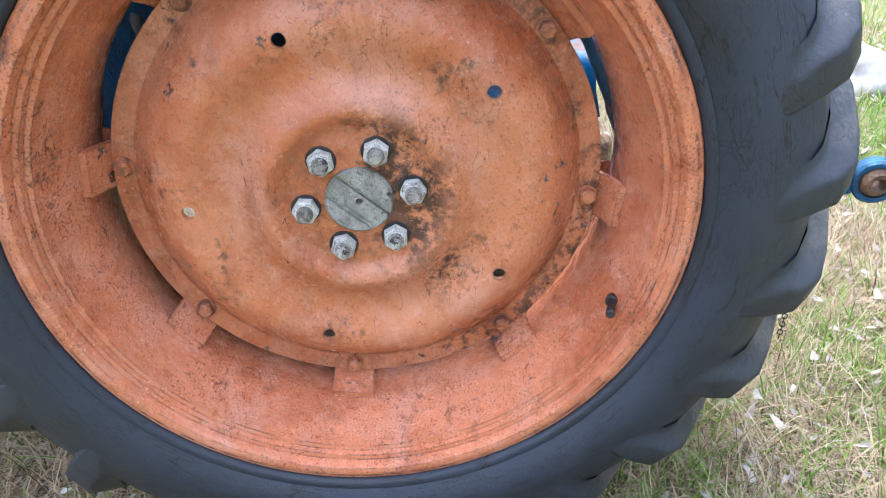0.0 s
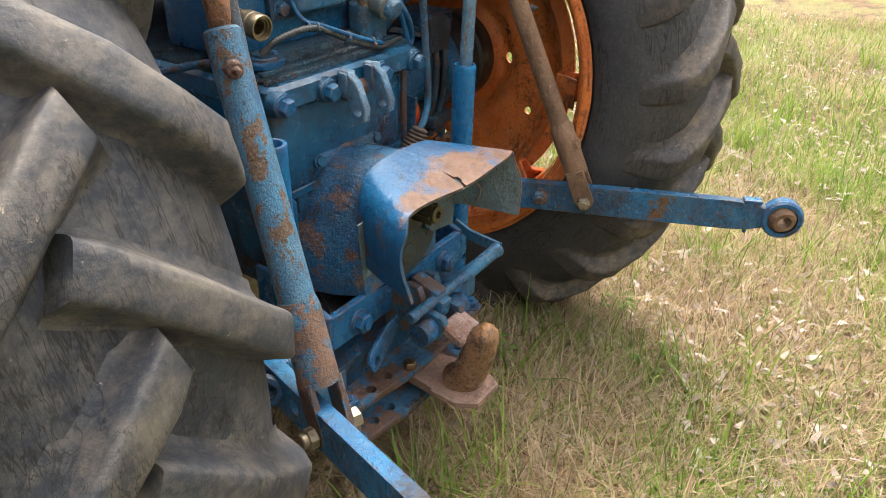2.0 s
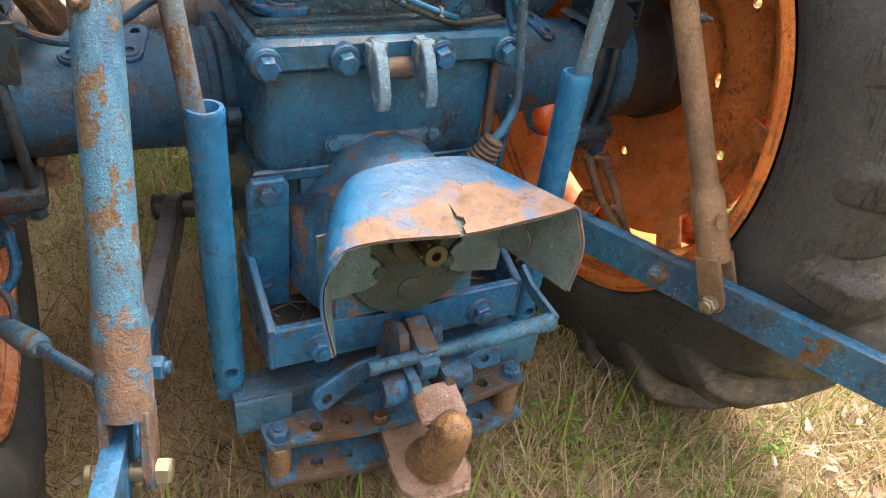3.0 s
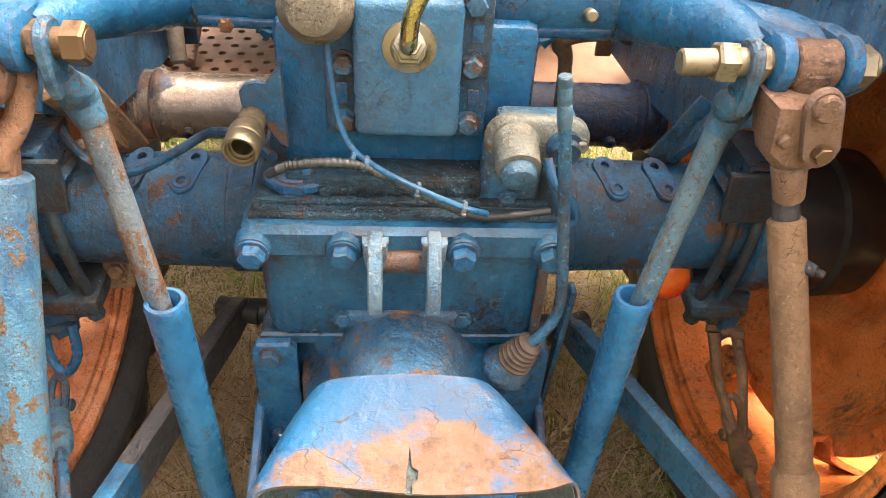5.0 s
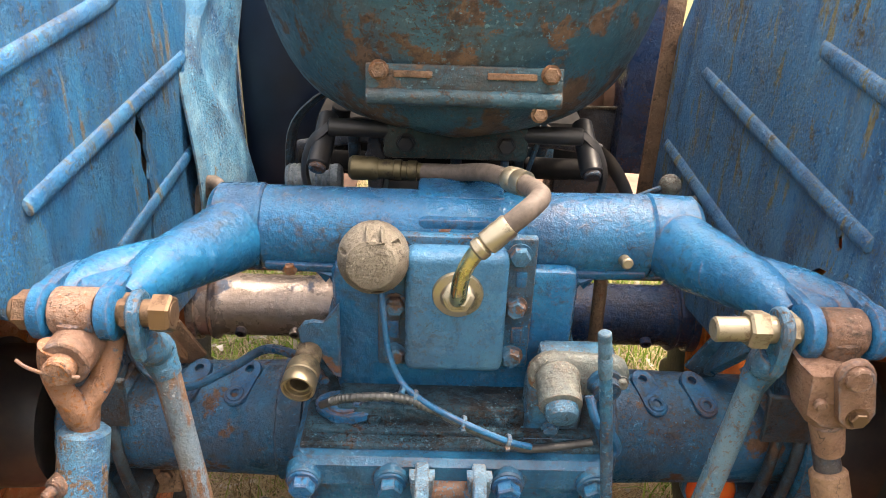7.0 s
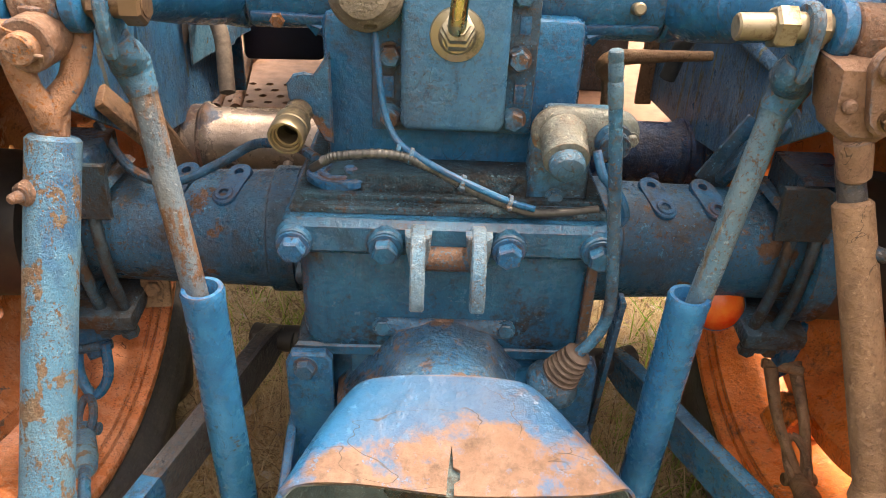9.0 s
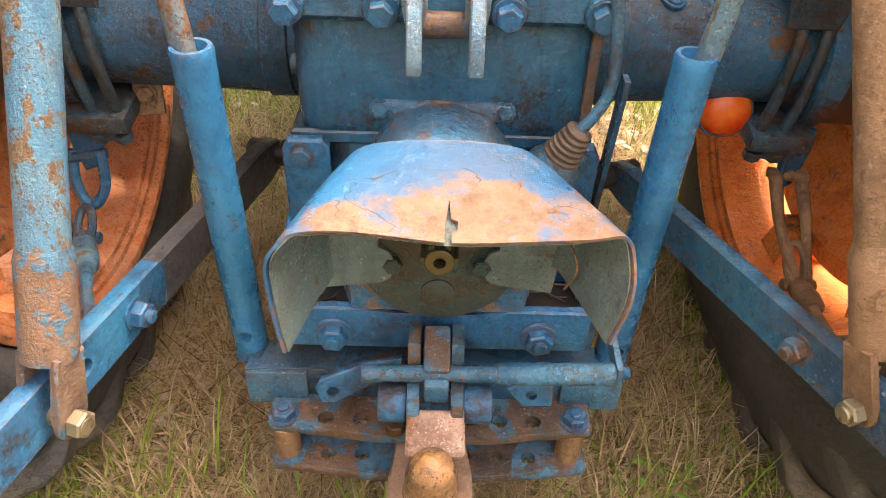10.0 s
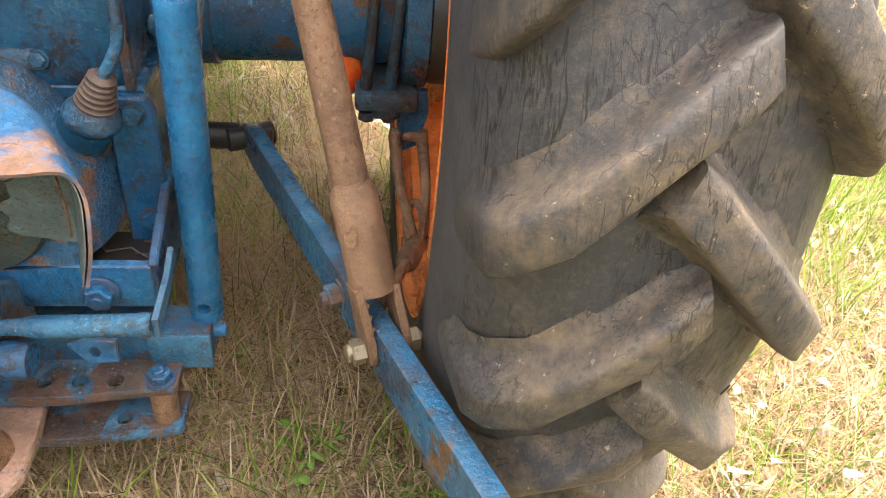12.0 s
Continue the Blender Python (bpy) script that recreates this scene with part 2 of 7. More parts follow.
GREASE = painted("black_grease_over_blue", (0.014, 0.062, 0.100), (0.032, 0.115, 0.170), (0.004, 0.010, 0.016), (0.010, 0.085, 0.160), (0.06, 0.034, 0.022), 0.57, 0.530, rough=0.10, lump=1.5, scale=1.5, film=0.12, wet=True, relief=0.0042)
BLUE_DIRTY = painted("blue_paint_dirty", (0.006, 0.082, 0.180), (0.016, 0.140, 0.255), (0.006, 0.044, 0.085), (0.12, 0.062, 0.038), (0.11, 0.046, 0.024), 0.57, 0.55, rough=0.34, film=0.48)
BLUE_FLAKED = painted("blue_paint_flaked", (0.040, 0.165, 0.285), (0.105, 0.225, 0.310), (0.018, 0.105, 0.225), (0.150, 0.112, 0.080), (0.125, 0.072, 0.046), 0.528, 0.60, scale=2.3, film=0.2, soft=0.014, stretch=(1.3, 1.3, 0.62))
STAY_WORN = painted("worn_stay_paint", (0.060, 0.150, 0.225), (0.135, 0.195, 0.225), (0.040, 0.105, 0.165), (0.155, 0.140, 0.095), (0.150, 0.085, 0.052), 0.545, 0.60, rough=0.36, scale=1.2, film=0.25, soft=0.05, stretch=(1.6, 1.6, 0.35), lump=0.3)
STAY_BARE = painted("rust_streaked_stay", (0.080, 0.135, 0.190), (0.175, 0.190, 0.200), (0.042, 0.078, 0.125), (0.165, 0.098, 0.062), (0.135, 0.064, 0.036), 0.505, 0.60, rough=0.38, scale=1.2, film=0.3, soft=0.04, stretch=(1.6, 1.6, 0.35), lump=0.3)
AZURE = painted("azure_tube_paint", (0.004, 0.138, 0.320), (0.016, 0.190, 0.400), (0.004, 0.085, 0.215), (0.135, 0.080, 0.055), RUST, 0.635, 0.58, rough=0.28, soft=0.012, film=0.08, specks=0.4, relief=0.0018)
NOSE = painted("scoured_casting_paint", (0.012, 0.115, 0.245), (0.050, 0.175, 0.300), (0.008, 0.058, 0.125), (0.210, 0.130, 0.100), (0.150, 0.078, 0.050), 0.515, 0.57, rough=0.30, scale=1.2, soft=0.03, lump=0.8, film=0.3)
BLUE_FENDER = painted("blue_fender_paint", (0.004, 0.098, 0.240), (0.022, 0.160, 0.300), (0.005, 0.052, 0.130), (0.092, 0.108, 0.110), (0.105, 0.088, 0.060), 0.570, 0.57, rough=0.42, soft=0.035, scale=1.3, stretch=(1.2, 2.4, 0.35, (0.3, 0, 0)), film=0.28)
# paler blue than BLUE_FENDER, for the right fender
FENDER_PALE = painted("pale_fender_paint", (0.024, 0.135, 0.290), (0.080, 0.215, 0.335), (0.010, 0.070, 0.168), (0.150, 0.145, 0.110), (0.16, 0.14, 0.06), 0.552, 0.57, rough=0.40, soft=0.03, scale=1.4, stretch=(1.2, 2.4, 0.35, (0.3, 0, 0)), film=0.28)
CLAMP = painted("grimy_clamp_paint", (0.018, 0.062, 0.105), (0.040, 0.105, 0.155), (0.014, 0.032, 0.050), (0.060, 0.044, 0.034), (0.070, 0.040, 0.026), 0.555, 0.53, rough=0.40, film=0.5)
STEEL_DARK = painted("bare_dark_steel", (0.050, 0.052, 0.062), (0.085, 0.086, 0.098), (0.020, 0.020, 0.025), (0.100, 0.046, 0.024), (0.012, 0.060, 0.110), 0.560, 0.55, rough=0.42, film=0.4)
GUARD = painted("pto_guard_paint", (0.003, 0.078, 0.195), (0.006, 0.098, 0.222), (0.003, 0.052, 0.135), (0.172, 0.108, 0.082), (0.138, 0.078, 0.055), 0.480, 0.61, scale=0.42, rough=0.42, soft=0.05, film=0.3, specks=0.7)
EAR_WORN = painted("rubbed_pale_paint", (0.055, 0.165, 0.270), (0.150, 0.225, 0.285), (0.026, 0.105, 0.195), (0.17, 0.15, 0.13), (0.12, 0.075, 0.05), 0.565, 0.60, rough=0.34, scale=1.6, soft=0.03)
GOLD = metal("dull_gold_zinc", (0.25, 0.205, 0.14), (0.13, 0.100, 0.066), 0.32, 0.85, 45)
COUPLER = painted("dull_bronze_coupler", (0.120, 0.092, 0.060), (0.190, 0.155, 0.105), (0.060, 0.042, 0.028), (0.055, 0.036, 0.026), (0.040, 0.026, 0.018), 0.555, 0.58, rough=0.34, scale=2.2)
GUARD_IN = painted("pto_guard_inner_paint", (0.085, 0.138, 0.152), (0.125, 0.178, 0.186), (0.050, 0.092, 0.104), (0.13, 0.105, 0.055), RUST, 0.60, 0.58, rough=0.45)
TEAL = painted("teal_casting", (0.020, 0.048, 0.050), (0.032, 0.068, 0.070), (0.012, 0.030, 0.032), (0.035, 0.030, 0.022), RUST, 0.61, 0.54, rough=0.36)
SEAT = painted("seat_paint", (0.016, 0.070, 0.100), (0.036, 0.104, 0.130), (0.012, 0.042, 0.060), (0.12, 0.070, 0.042), (0.075, 0.040, 0.024), 0.535, 0.55, scale=0.9, film=0.5)
RUSTY = painted("rusty_steel", (0.200, 0.113, 0.068), (0.255, 0.160, 0.100), (0.095, 0.055, 0.038), (0.230, 0.100, 0.045), (0.080, 0.038, 0.022), 0.58, 0.565, rough=0.55, lump=0.6, specks=0.6)
COVER = painted("faded_cover_paint", (0.028, 0.13, 0.25), (0.06, 0.18, 0.285), (0.014, 0.084, 0.18), (0.13, 0.090, 0.055), (0.10, 0.055, 0.03), 0.625, 0.565, rough=0.30, lump=0.5, film=0.35, specks=0.4, relief=0.0022)
# lighter brown than RUSTY, for the right lift rod
ROD_BROWN = painted("light_brown_rod", (0.225, 0.128, 0.080), (0.275, 0.172, 0.112), (0.125, 0.072, 0.048), (0.230, 0.115, 0.060), (0.115, 0.060, 0.038), 0.60, 0.585, rough=0.55, lump=0.5, specks=0.5, film=0.3)
ROD_PINK = painted("rusty_pinkish_casting", (0.225, 0.128, 0.090), (0.285, 0.185, 0.140), (0.125, 0.070, 0.048), (0.060, 0.135, 0.200), (0.135, 0.062, 0.036), 0.625, 0.575, rough=0.5, lump=0.6, specks=0.6)
RUST_PINK = painted("rusty_pink_primer", (0.195, 0.110, 0.080), (0.255, 0.170, 0.132), (0.090, 0.046, 0.031), (0.040, 0.115, 0.190), (0.20, 0.08, 0.032), 0.585, 0.555, rough=0.5, lump=0.6)
SOCKET = painted("rust_worn_blue_socket", (0.170, 0.096, 0.066), (0.215, 0.140, 0.105), (0.095, 0.052, 0.036), (0.045, 0.155, 0.255), (0.030, 0.115, 0.205), 0.525, 0.57, rough=0.45, scale=1.6, soft=0.03, lump=0.5)
TONGUE = painted("scoured_pink_tongue", (0.265, 0.165, 0.125), (0.335, 0.240, 0.200), (0.130, 0.090, 0.078), (0.085, 0.135, 0.185), (0.190, 0.095, 0.045), 0.560, 0.585, rough=0.38, lump=0.5, soft=0.04, specks=0.5)
PLATE_PINK = painted("pale_pink_latch", (0.330, 0.215, 0.185), (0.440, 0.360, 0.345), (0.195, 0.110, 0.085), (0.180, 0.075, 0.045), (0.240, 0.130, 0.090), 0.560, 0.60, rough=0.42, scale=2.0, lump=0.5, soft=0.03)
HOOK = painted("polished_brown_pin", (0.225, 0.122, 0.068), (0.300, 0.195, 0.140), (0.115, 0.060, 0.034), (0.330, 0.160, 0.050), (0.085, 0.045, 0.026), 0.575, 0.58, rough=0.24, lump=0.5, stretch=(1.4, 1.4, 0.5), soft=0.03, relief=0.0026)
RUST_ORANGE = painted("rusty_orange_knuckle", (0.250, 0.128, 0.082), (0.310, 0.190, 0.140), (0.140, 0.068, 0.044), (0.050, 0.105, 0.16), (0.33, 0.11, 0.020), 0.57, 0.555, rough=0.55, lump=0.7)
RUST_BLUE = painted("rust_over_blue", (0.110, 0.058, 0.040), (0.16, 0.090, 0.062), (0.050, 0.034, 0.030), (0.018, 0.095, 0.185), (0.045, 0.14, 0.23), 0.505, 0.56, rough=0.45)
LINK = painted("link_paint", (0.007, 0.105, 0.22), (0.03, 0.165, 0.285), (0.006, 0.052, 0.118), (0.135, 0.068, 0.032), (0.165, 0.072, 0.022), 0.57, 0.55, rough=0.32)
ORANGE = painted("orange_wheel_paint", (0.57, 0.205, 0.090), (0.62, 0.300, 0.195), (0.46, 0.138, 0.052), (0.085, 0.065, 0.06), (0.11, 0.05, 0.034), 0.600, 0.580, rough=0.21, scale=0.85, film=0.12, specks=0.38, hub=True, soft=0.008, relief=0.0026)
ORANGE_DEEP = painted("deep_orange_wheel_paint", (0.74, 0.205, 0.052), (0.76, 0.270, 0.105), (0.62, 0.145, 0.036), (0.12, 0.075, 0.055), (0.20, 0.06, 0.025), 0.615, 0.575, rough=0.30, scale=0.8, film=0.22, specks=0.5)
ORANGE_RIM = painted("orange_rim_paint", (0.59, 0.210, 0.100), (0.63, 0.305, 0.205), (0.46, 0.138, 0.058), (0.10, 0.060, 0.05), (0.13, 0.05, 0.035), 0.62, 0.60, rough=0.27, scale=1.1, film=0.10, edge=1.0, specks=0.7, relief=0.0028)
NUT_WHITE = painted("chipped_white_nut", (0.72, 0.70, 0.64), (0.80, 0.78, 0.74), (0.58, 0.56, 0.50), (0.12, 0.105, 0.09), (0.07, 0.06, 0.05), 0.585, 0.62, rough=0.42, scale=2.6, film=0.22, specks=0.8, edge=0.8)
STUD = painted("flaked_white_stud", (0.50, 0.47, 0.41), (0.64, 0.61, 0.55), (0.27, 0.24, 0.20), (0.09, 0.075, 0.062), (0.06, 0.05, 0.04), 0.57, 0.58, rough=0.5, scale=3.0)
CAP_GREY = painted("grey_hub_cap", (0.36, 0.35, 0.31), (0.47, 0.46, 0.41), (0.22, 0.22, 0.20), (0.11, 0.11, 0.10), (0.30, 0.27, 0.18), 0.58, 0.54, rough=0.5, scale=1.8)
NUT_BRASS = metal("brassy_nut", (0.175, 0.110, 0.070), (0.070, 0.038, 0.024), 0.36, 0.75)
NUT_ZINC = metal("zinc_nut", (0.235, 0.200, 0.145), (0.12, 0.085, 0.055), 0.4, 0.7)
CHROME = metal("yellow_zinc_pipe", (0.54, 0.49, 0.27), (0.40, 0.38, 0.29), 0.20, 1.0)
SHEATH = plain("greasy_metal_sheath", (0.016, 0.022, 0.026), (0.075, 0.078, 0.076), 0.30, 90, 0.15)
FERRULE = metal("zinc_ferrule", (0.33, 0.29, 0.22), (0.17, 0.15, 0.11), 0.35, 0.85)
BRASS = metal("brass_coupler", (0.105, 0.085, 0.048), (0.045, 0.034, 0.024), 0.40, 0.75)
CAST_CREAM = painted("cream_valve_casting", (0.135, 0.160, 0.160), (0.225, 0.210, 0.175), (0.065, 0.110, 0.130), (0.22, 0.13, 0.07), RUST, 0.61, 0.56, rough=0.34, scale=1.4)
CAP_BEIGE = painted("beige_dusty_plastic", (0.150, 0.130, 0.104), (0.190, 0.168, 0.135), (0.105, 0.088, 0.068), (0.15, 0.13, 0.095), (0.09, 0.075, 0.055), 0.60, 0.60, rough=0.55, scale=1.6, film=0.3, lump=0.2)
HOSE = plain("dusty_rubber_hose", (0.070, 0.054, 0.046), (0.125, 0.098, 0.082), 0.70, 120)
CABLE = plain("black_cable", (0.02, 0.022, 0.025), (0.05, 0.05, 0.05), 0.45, 60)
BLACK = plain("black_steel", (0.010, 0.010, 0.012), (0.028, 0.024, 0.022), 0.5, 30)
DARK = plain("oily_black_iron", (0.010, 0.012, 0.016), (0.032, 0.026, 0.022), 0.45, 25)
SILVER = painted("worn_bare_tube", (0.330, 0.265, 0.230), (0.460, 0.400, 0.370), (0.095, 0.125, 0.185), (0.050, 0.080, 0.130), (0.120, 0.075, 0.060), 0.530, 0.61, rough=0.28, scale=0.45, soft=0.03, specks=0.25, film=0.25, relief=0.002)
SILVER.node_tree.nodes["Principled BSDF"].inputs["Metallic"].default_value = 0.55
NAVY = painted("dark_blue_tube_paint", (0.008, 0.035, 0.10), (0.02, 0.07, 0.15), (0.006, 0.016, 0.04), (0.10, 0.07, 0.05), RUST, 0.62, 0.57, rough=0.3)
CLAY = plain("rusty_footplate", (0.24, 0.125, 0.082), (0.15, 0.075, 0.048), 0.7, 30)
BOOT = plain("brown_rubber_boot", (0.055, 0.036, 0.028), (0.105, 0.072, 0.056), 0.65, 60)
TYRE = rubbery("tyre_side_rubber", (0.017, 0.0215, 0.032), (0.140, 0.126, 0.110), 0.46, side=-1)
LUG = rubbery("tyre_lug_rubber", (0.019, 0.023, 0.031), (0.140, 0.121, 0.100), 0.43, 0.75, 0.66, side=-1)
TYRE_MUDDY = rubbery("muddy_tyre_rubber", (0.026, 0.027, 0.031), (0.128, 0.104, 0.080), 0.48)
LUG_MUDDY = rubbery("muddy_lug_rubber", (0.032, 0.031, 0.032), (0.160, 0.120, 0.082), 0.45, 0.85, 0.63)
LENS = Mat("red_lens", 0.25)
LENS.colour(LENS.mix(LENS.band(LENS.noise(30, 5), 0.4, 0.7), (0.62, 0.045, 0.012), (0.66, 0.16, 0.03)))
LENS.bump((LENS.cells(260), 0.4), dist=0.001)
LENS = LENS.m


# ---- mesh helpers ----
def finish(bm, angle=36):
    bmesh.ops.recalc_face_normals(bm, faces=bm.faces)
    lim = radians(angle)
    for f in bm.faces:
        f.smooth = True
    for e in bm.edges:
        e.smooth = len(e.link_faces) == 2 and e.calc_face_angle(0) < lim
    return bm


def mesh_of(name, bm, material, angle=36):
    finish(bm, angle)
    me = bpy.data.meshes.new(name)
    bm.to_mesh(me)
    bm.free()
    me.materials.append(material)
    return me


def part(name, bm, material, parent, label="", m=None, angle=36):
    """Links a bmesh (or a ready mesh) as one mesh object under a thing or a part."""
    me = mesh_of(name, bm, material, angle) if isinstance(bm, bmesh.types.BMesh) else bm
    ob = new(name, me)
    ob.parent = parent
    if m is not None:
        ob.matrix_basis = m
    return tagged(ob, label)


def merged(bm, other):
    me = bpy.data.meshes.new("tmp")
    other.to_mesh(me)
    other.free()
    bm.from_mesh(me)
    bpy.data.meshes.remove(me)
    return bm


def frame_to(p0, p1):
    d = Vector(p1) - Vector(p0)
    return Matrix.Translation(p0) @ d.to_track_quat("Z", "Y").to_matrix().to_4x4(), d.length


def box(bm, c, size, rot=(0, 0, 0), bev=0.003, seg=2):
    t = bmesh.new()
    bmesh.ops.create_cube(t, size=1.0)
    bmesh.ops.scale(t, vec=size, verts=t.verts)
    if bev:
        bmesh.ops.bevel(t, geom=t.edges[:], offset=min(bev, min(size) * 0.45), segments=seg, affect="EDGES", profile=0.5)
    bmesh.ops.transform(t, matrix=pose(*c, *rot), verts=t.verts)
    return merged(bm, t)


def turned(bm, profile, m, seg=24, arc=None, close=False):
    """A body turned about the local z axis from (height, radius) pairs."""
    full = arc is None
    a0, a1 = (0, 2 * math.pi) if full else arc
    n = seg if full else seg + 1
    rings = []
    for h, r in profile:
        if r < 1e-6:
            rings.append([bm.verts.new(m @ Vector((0, 0, h)))])
        else:
            rings.append([bm.verts.new(m @ Vector((r * math.cos(a0 + (a1 - a0) * i / seg), r * math.sin(a0 + (a1 - a0) * i / seg), h))) for i in range(n)])
    pairs = list(zip(rings, rings[1:])) + ([(rings[-1], rings[0])] if close else [])
    for p, q in pairs:
        for i in range(seg):
            j = (i + 1) % n
            if len(p) == 1 and len(q) == 1:
                continue
            if len(p) == 1:
                bm.faces.new((p[0], q[i], q[j]))
            elif len(q) == 1:
                bm.faces.new((p[i], q[0], p[j]))
            else:
                bm.faces.new((p[i], q[i], q[j], p[j]))
    return bm


def rod(bm, p0, p1, r0, r1=None, seg=18, bev=0.0015):
    r1 = r0 if r1 is None else r1
    m, n = frame_to(p0, p1)
    b = min(bev, r0 * 0.5, r1 * 0.5, n * 0.3)
    return turned(bm, [(0, 0), (0, r0 - b), (b, r0), (n - b, r1), (n, r1 - b), (n, 0)], m, seg)


def ring(bm, p0, p1, ro, ri, seg=24):
    m, n = frame_to(p0, p1)
    b = min(0.001, (ro - ri) * 0.3)
    return turned(bm, [(0, ri), (0, ro - b), (b, ro), (n - b, ro), (n, ro - b), (n, ri)], m, seg, close=True)


def curve_pts(pts, n=6):
    """A smooth line through the points."""
    p = [Vector(q) for q in pts]
    p = [p[0] * 2 - p[1]] + p + [p[-1] * 2 - p[-2]]
    out = []
    for i in range(1, len(p) - 2):
        for k in range(n):
            t = k / n
            a, b, c, d = p[i - 1], p[i], p[i + 1], p[i + 2]
            out.append(0.5 * ((2 * b) + (c - a) * t + (2 * a - 5 * b + 4 * c - d) * t * t + (3 * b - a - 3 * c + d) * t ** 3))
    out.append(p[-2])
    return out


def swept(bm, pts, r, seg=12, n=6, flat=1.0, up=(0, 0, 1), smooth=True):
    """A bar along a line; r is a radius or one radius for each point; flat squeezes it along up."""
    line = curve_pts(pts, n) if smooth else [Vector(q) for q in pts]
    rs = [r] * len(line) if isinstance(r, (int, float)) else [float(np.interp(i / (len(line) - 1), np.linspace(0, 1, len(r)), r)) for i in range(len(line))]
    side = None
    rings = []
    for i, p in enumerate(line):
        d = (line[min(i + 1, len(line) - 1)] - line[max(i - 1, 0)]).normalized()
        if side is None:
            side = d.cross(Vector(up))
            if side.length < 1e-4:
                side = d.cross(Vector((1, 0, 0)))
        side = (side - d * side.dot(d)).normalized()
        top = side.cross(d).normalized()
        rings.append([bm.verts.new(p + (side * math.cos(a) + top * (math.sin(a) * flat)) * rs[i]) for a in (2 * math.pi * k / seg for k in range(seg))])
    for p, q in zip(rings, rings[1:]):
        for i in range(seg):
            j = (i + 1) % seg
            bm.faces.new((p[i], q[i], q[j], p[j]))
    bm.faces.new(rings[0])
    bm.faces.new(rings[-1])
    return bm


def prism(bm, poly, thick, m, bev=0.0015):
    """A plate from an outline in the local xy plane, centred on it."""
    t = bmesh.new()
    lo = [t.verts.new((x, y, -thick / 2)) for x, y in poly]
    hi = [t.verts.new((x, y, thick / 2)) for x, y in poly]
    t.faces.new(lo[::-1])
    t.faces.new(hi)
    n = len(poly)
    for i in range(n):
        t.faces.new((lo[i], lo[(i + 1) % n], hi[(i + 1) % n], hi[i]))
    if bev:
        rims = [e for e in t.edges if abs(e.verts[0].co.z - e.verts[1].co.z) < 1e-6]
        bmesh.ops.bevel(t, geom=rims, offset=min(bev, thick * 0.4), segments=1, affect="EDGES")
    bmesh.ops.transform(t, matrix=m, verts=t.verts)
    return merged(bm, t)


def obround(length, r, n=10):
    """Outline of a bar with round ends along x, from 0 to length."""
    a = [(length + r * math.cos(t), r * math.sin(t)) for t in np.linspace(-math.pi / 2, math.pi / 2, n)]
    return a + [(r * math.cos(t), r * math.sin(t)) for t in np.linspace(math.pi / 2, 1.5 * math.pi, n)]


def sheet(bm, grid, thick):
    """A bent plate from rows of points, with both faces and its rim."""
    g = np.array([[tuple(v) for v in row] for row in grid], float)
    du, dv = np.gradient(g, axis=0), np.gradient(g, axis=1)
    nrm = np.cross(du, dv)
    nrm /= np.linalg.norm(nrm, axis=2, keepdims=True) + 1e-12
    layers = []
    for s in (-0.5, 0.5):
        layers.append([[bm.verts.new(v) for v in row] for row in g + nrm * thick * s])
    rows, cols = len(grid), len(grid[0])
    for L in layers:
        for i in range(rows - 1):
            for j in range(cols - 1):
                bm.faces.new((L[i][j], L[i + 1][j], L[i + 1][j + 1], L[i][j + 1]))
    a, b = layers
    rim = [(0, j) for j in range(cols)] + [(i, cols - 1) for i in range(1, rows)] + [(rows - 1, j) for j in range(cols - 2, -1, -1)] + [(i, 0) for i in range(rows - 2, 0, -1)]
    for k in range(len(rim)):
        (i, j), (p, q) = rim[k], rim[(k + 1) % len(rim)]
        bm.faces.new((a[i][j], a[p][q], b[p][q], b[i][j]))
    return bm


def drilled(bm, cutters):
    """The body less the cutters (a list of bmeshes)."""
    depsgraph = bpy.context.evaluated_depsgraph_get
    me = bpy.data.meshes.new("tmp")
    finish(bm)
    bm.to_mesh(me)
    bm.free()
    ob = new("tmp", me)
    cut = bmesh.new()
    for c in cutters:
        merged(cut, c)
    bmesh.ops.recalc_face_normals(cut, faces=cut.faces)
    cme = bpy.data.meshes.new("tmp")
    cut.to_mesh(cme)
    cut.free()
    cob = new("tmp", cme)
    mod = ob.modifiers.new("cut", "BOOLEAN")
    mod.operation, mod.solver, mod.object = "DIFFERENCE", "EXACT", cob
    bpy.context.view_layer.update()
    got = bpy.data.meshes.new_from_object(ob.evaluated_get(depsgraph()))
    out = bmesh.new()
    out.from_mesh(got)
    for o in (ob, cob):
        bpy.data.objects.remove(o)
    for d in (me, cme, got):
        bpy.data.meshes.remove(d)
    return out


def peg(p0, p1, r, seg=16):
    return rod(bmesh.new(), p0, p1, r, seg=seg, bev=0)


NUTS = {}


def hex_mesh(af, h, material, washer=True, stud=0.0, dome=True):
    key = (af, h, material.name, washer, stud)
    if key not in NUTS:
        bm = bmesh.new()
        r = af / 2 / math.cos(math.pi / 6)
        turned(bm, [(0, 0), (0, r), (h * 0.86, r), (h, r * 0.86), (h, 0)], Matrix(), 6)
        if washer:
            turned(bm, [(-0.0005, 0), (-0.0005, r * 1.22), (h * 0.16, r * 1.22), (h * 0.16, 0)], Matrix(), 20)
        if stud:
            rs = af * 0.29
            turned(bm, [(h * 0.9, 0), (h * 0.9, rs), (h + stud - 0.001, rs), (h + stud, rs * 0.8), (h + stud, 0)], Matrix(), 14)
        NUTS[key] = mesh_of("bolt", bm, material, 28)
    return NUTS[key]


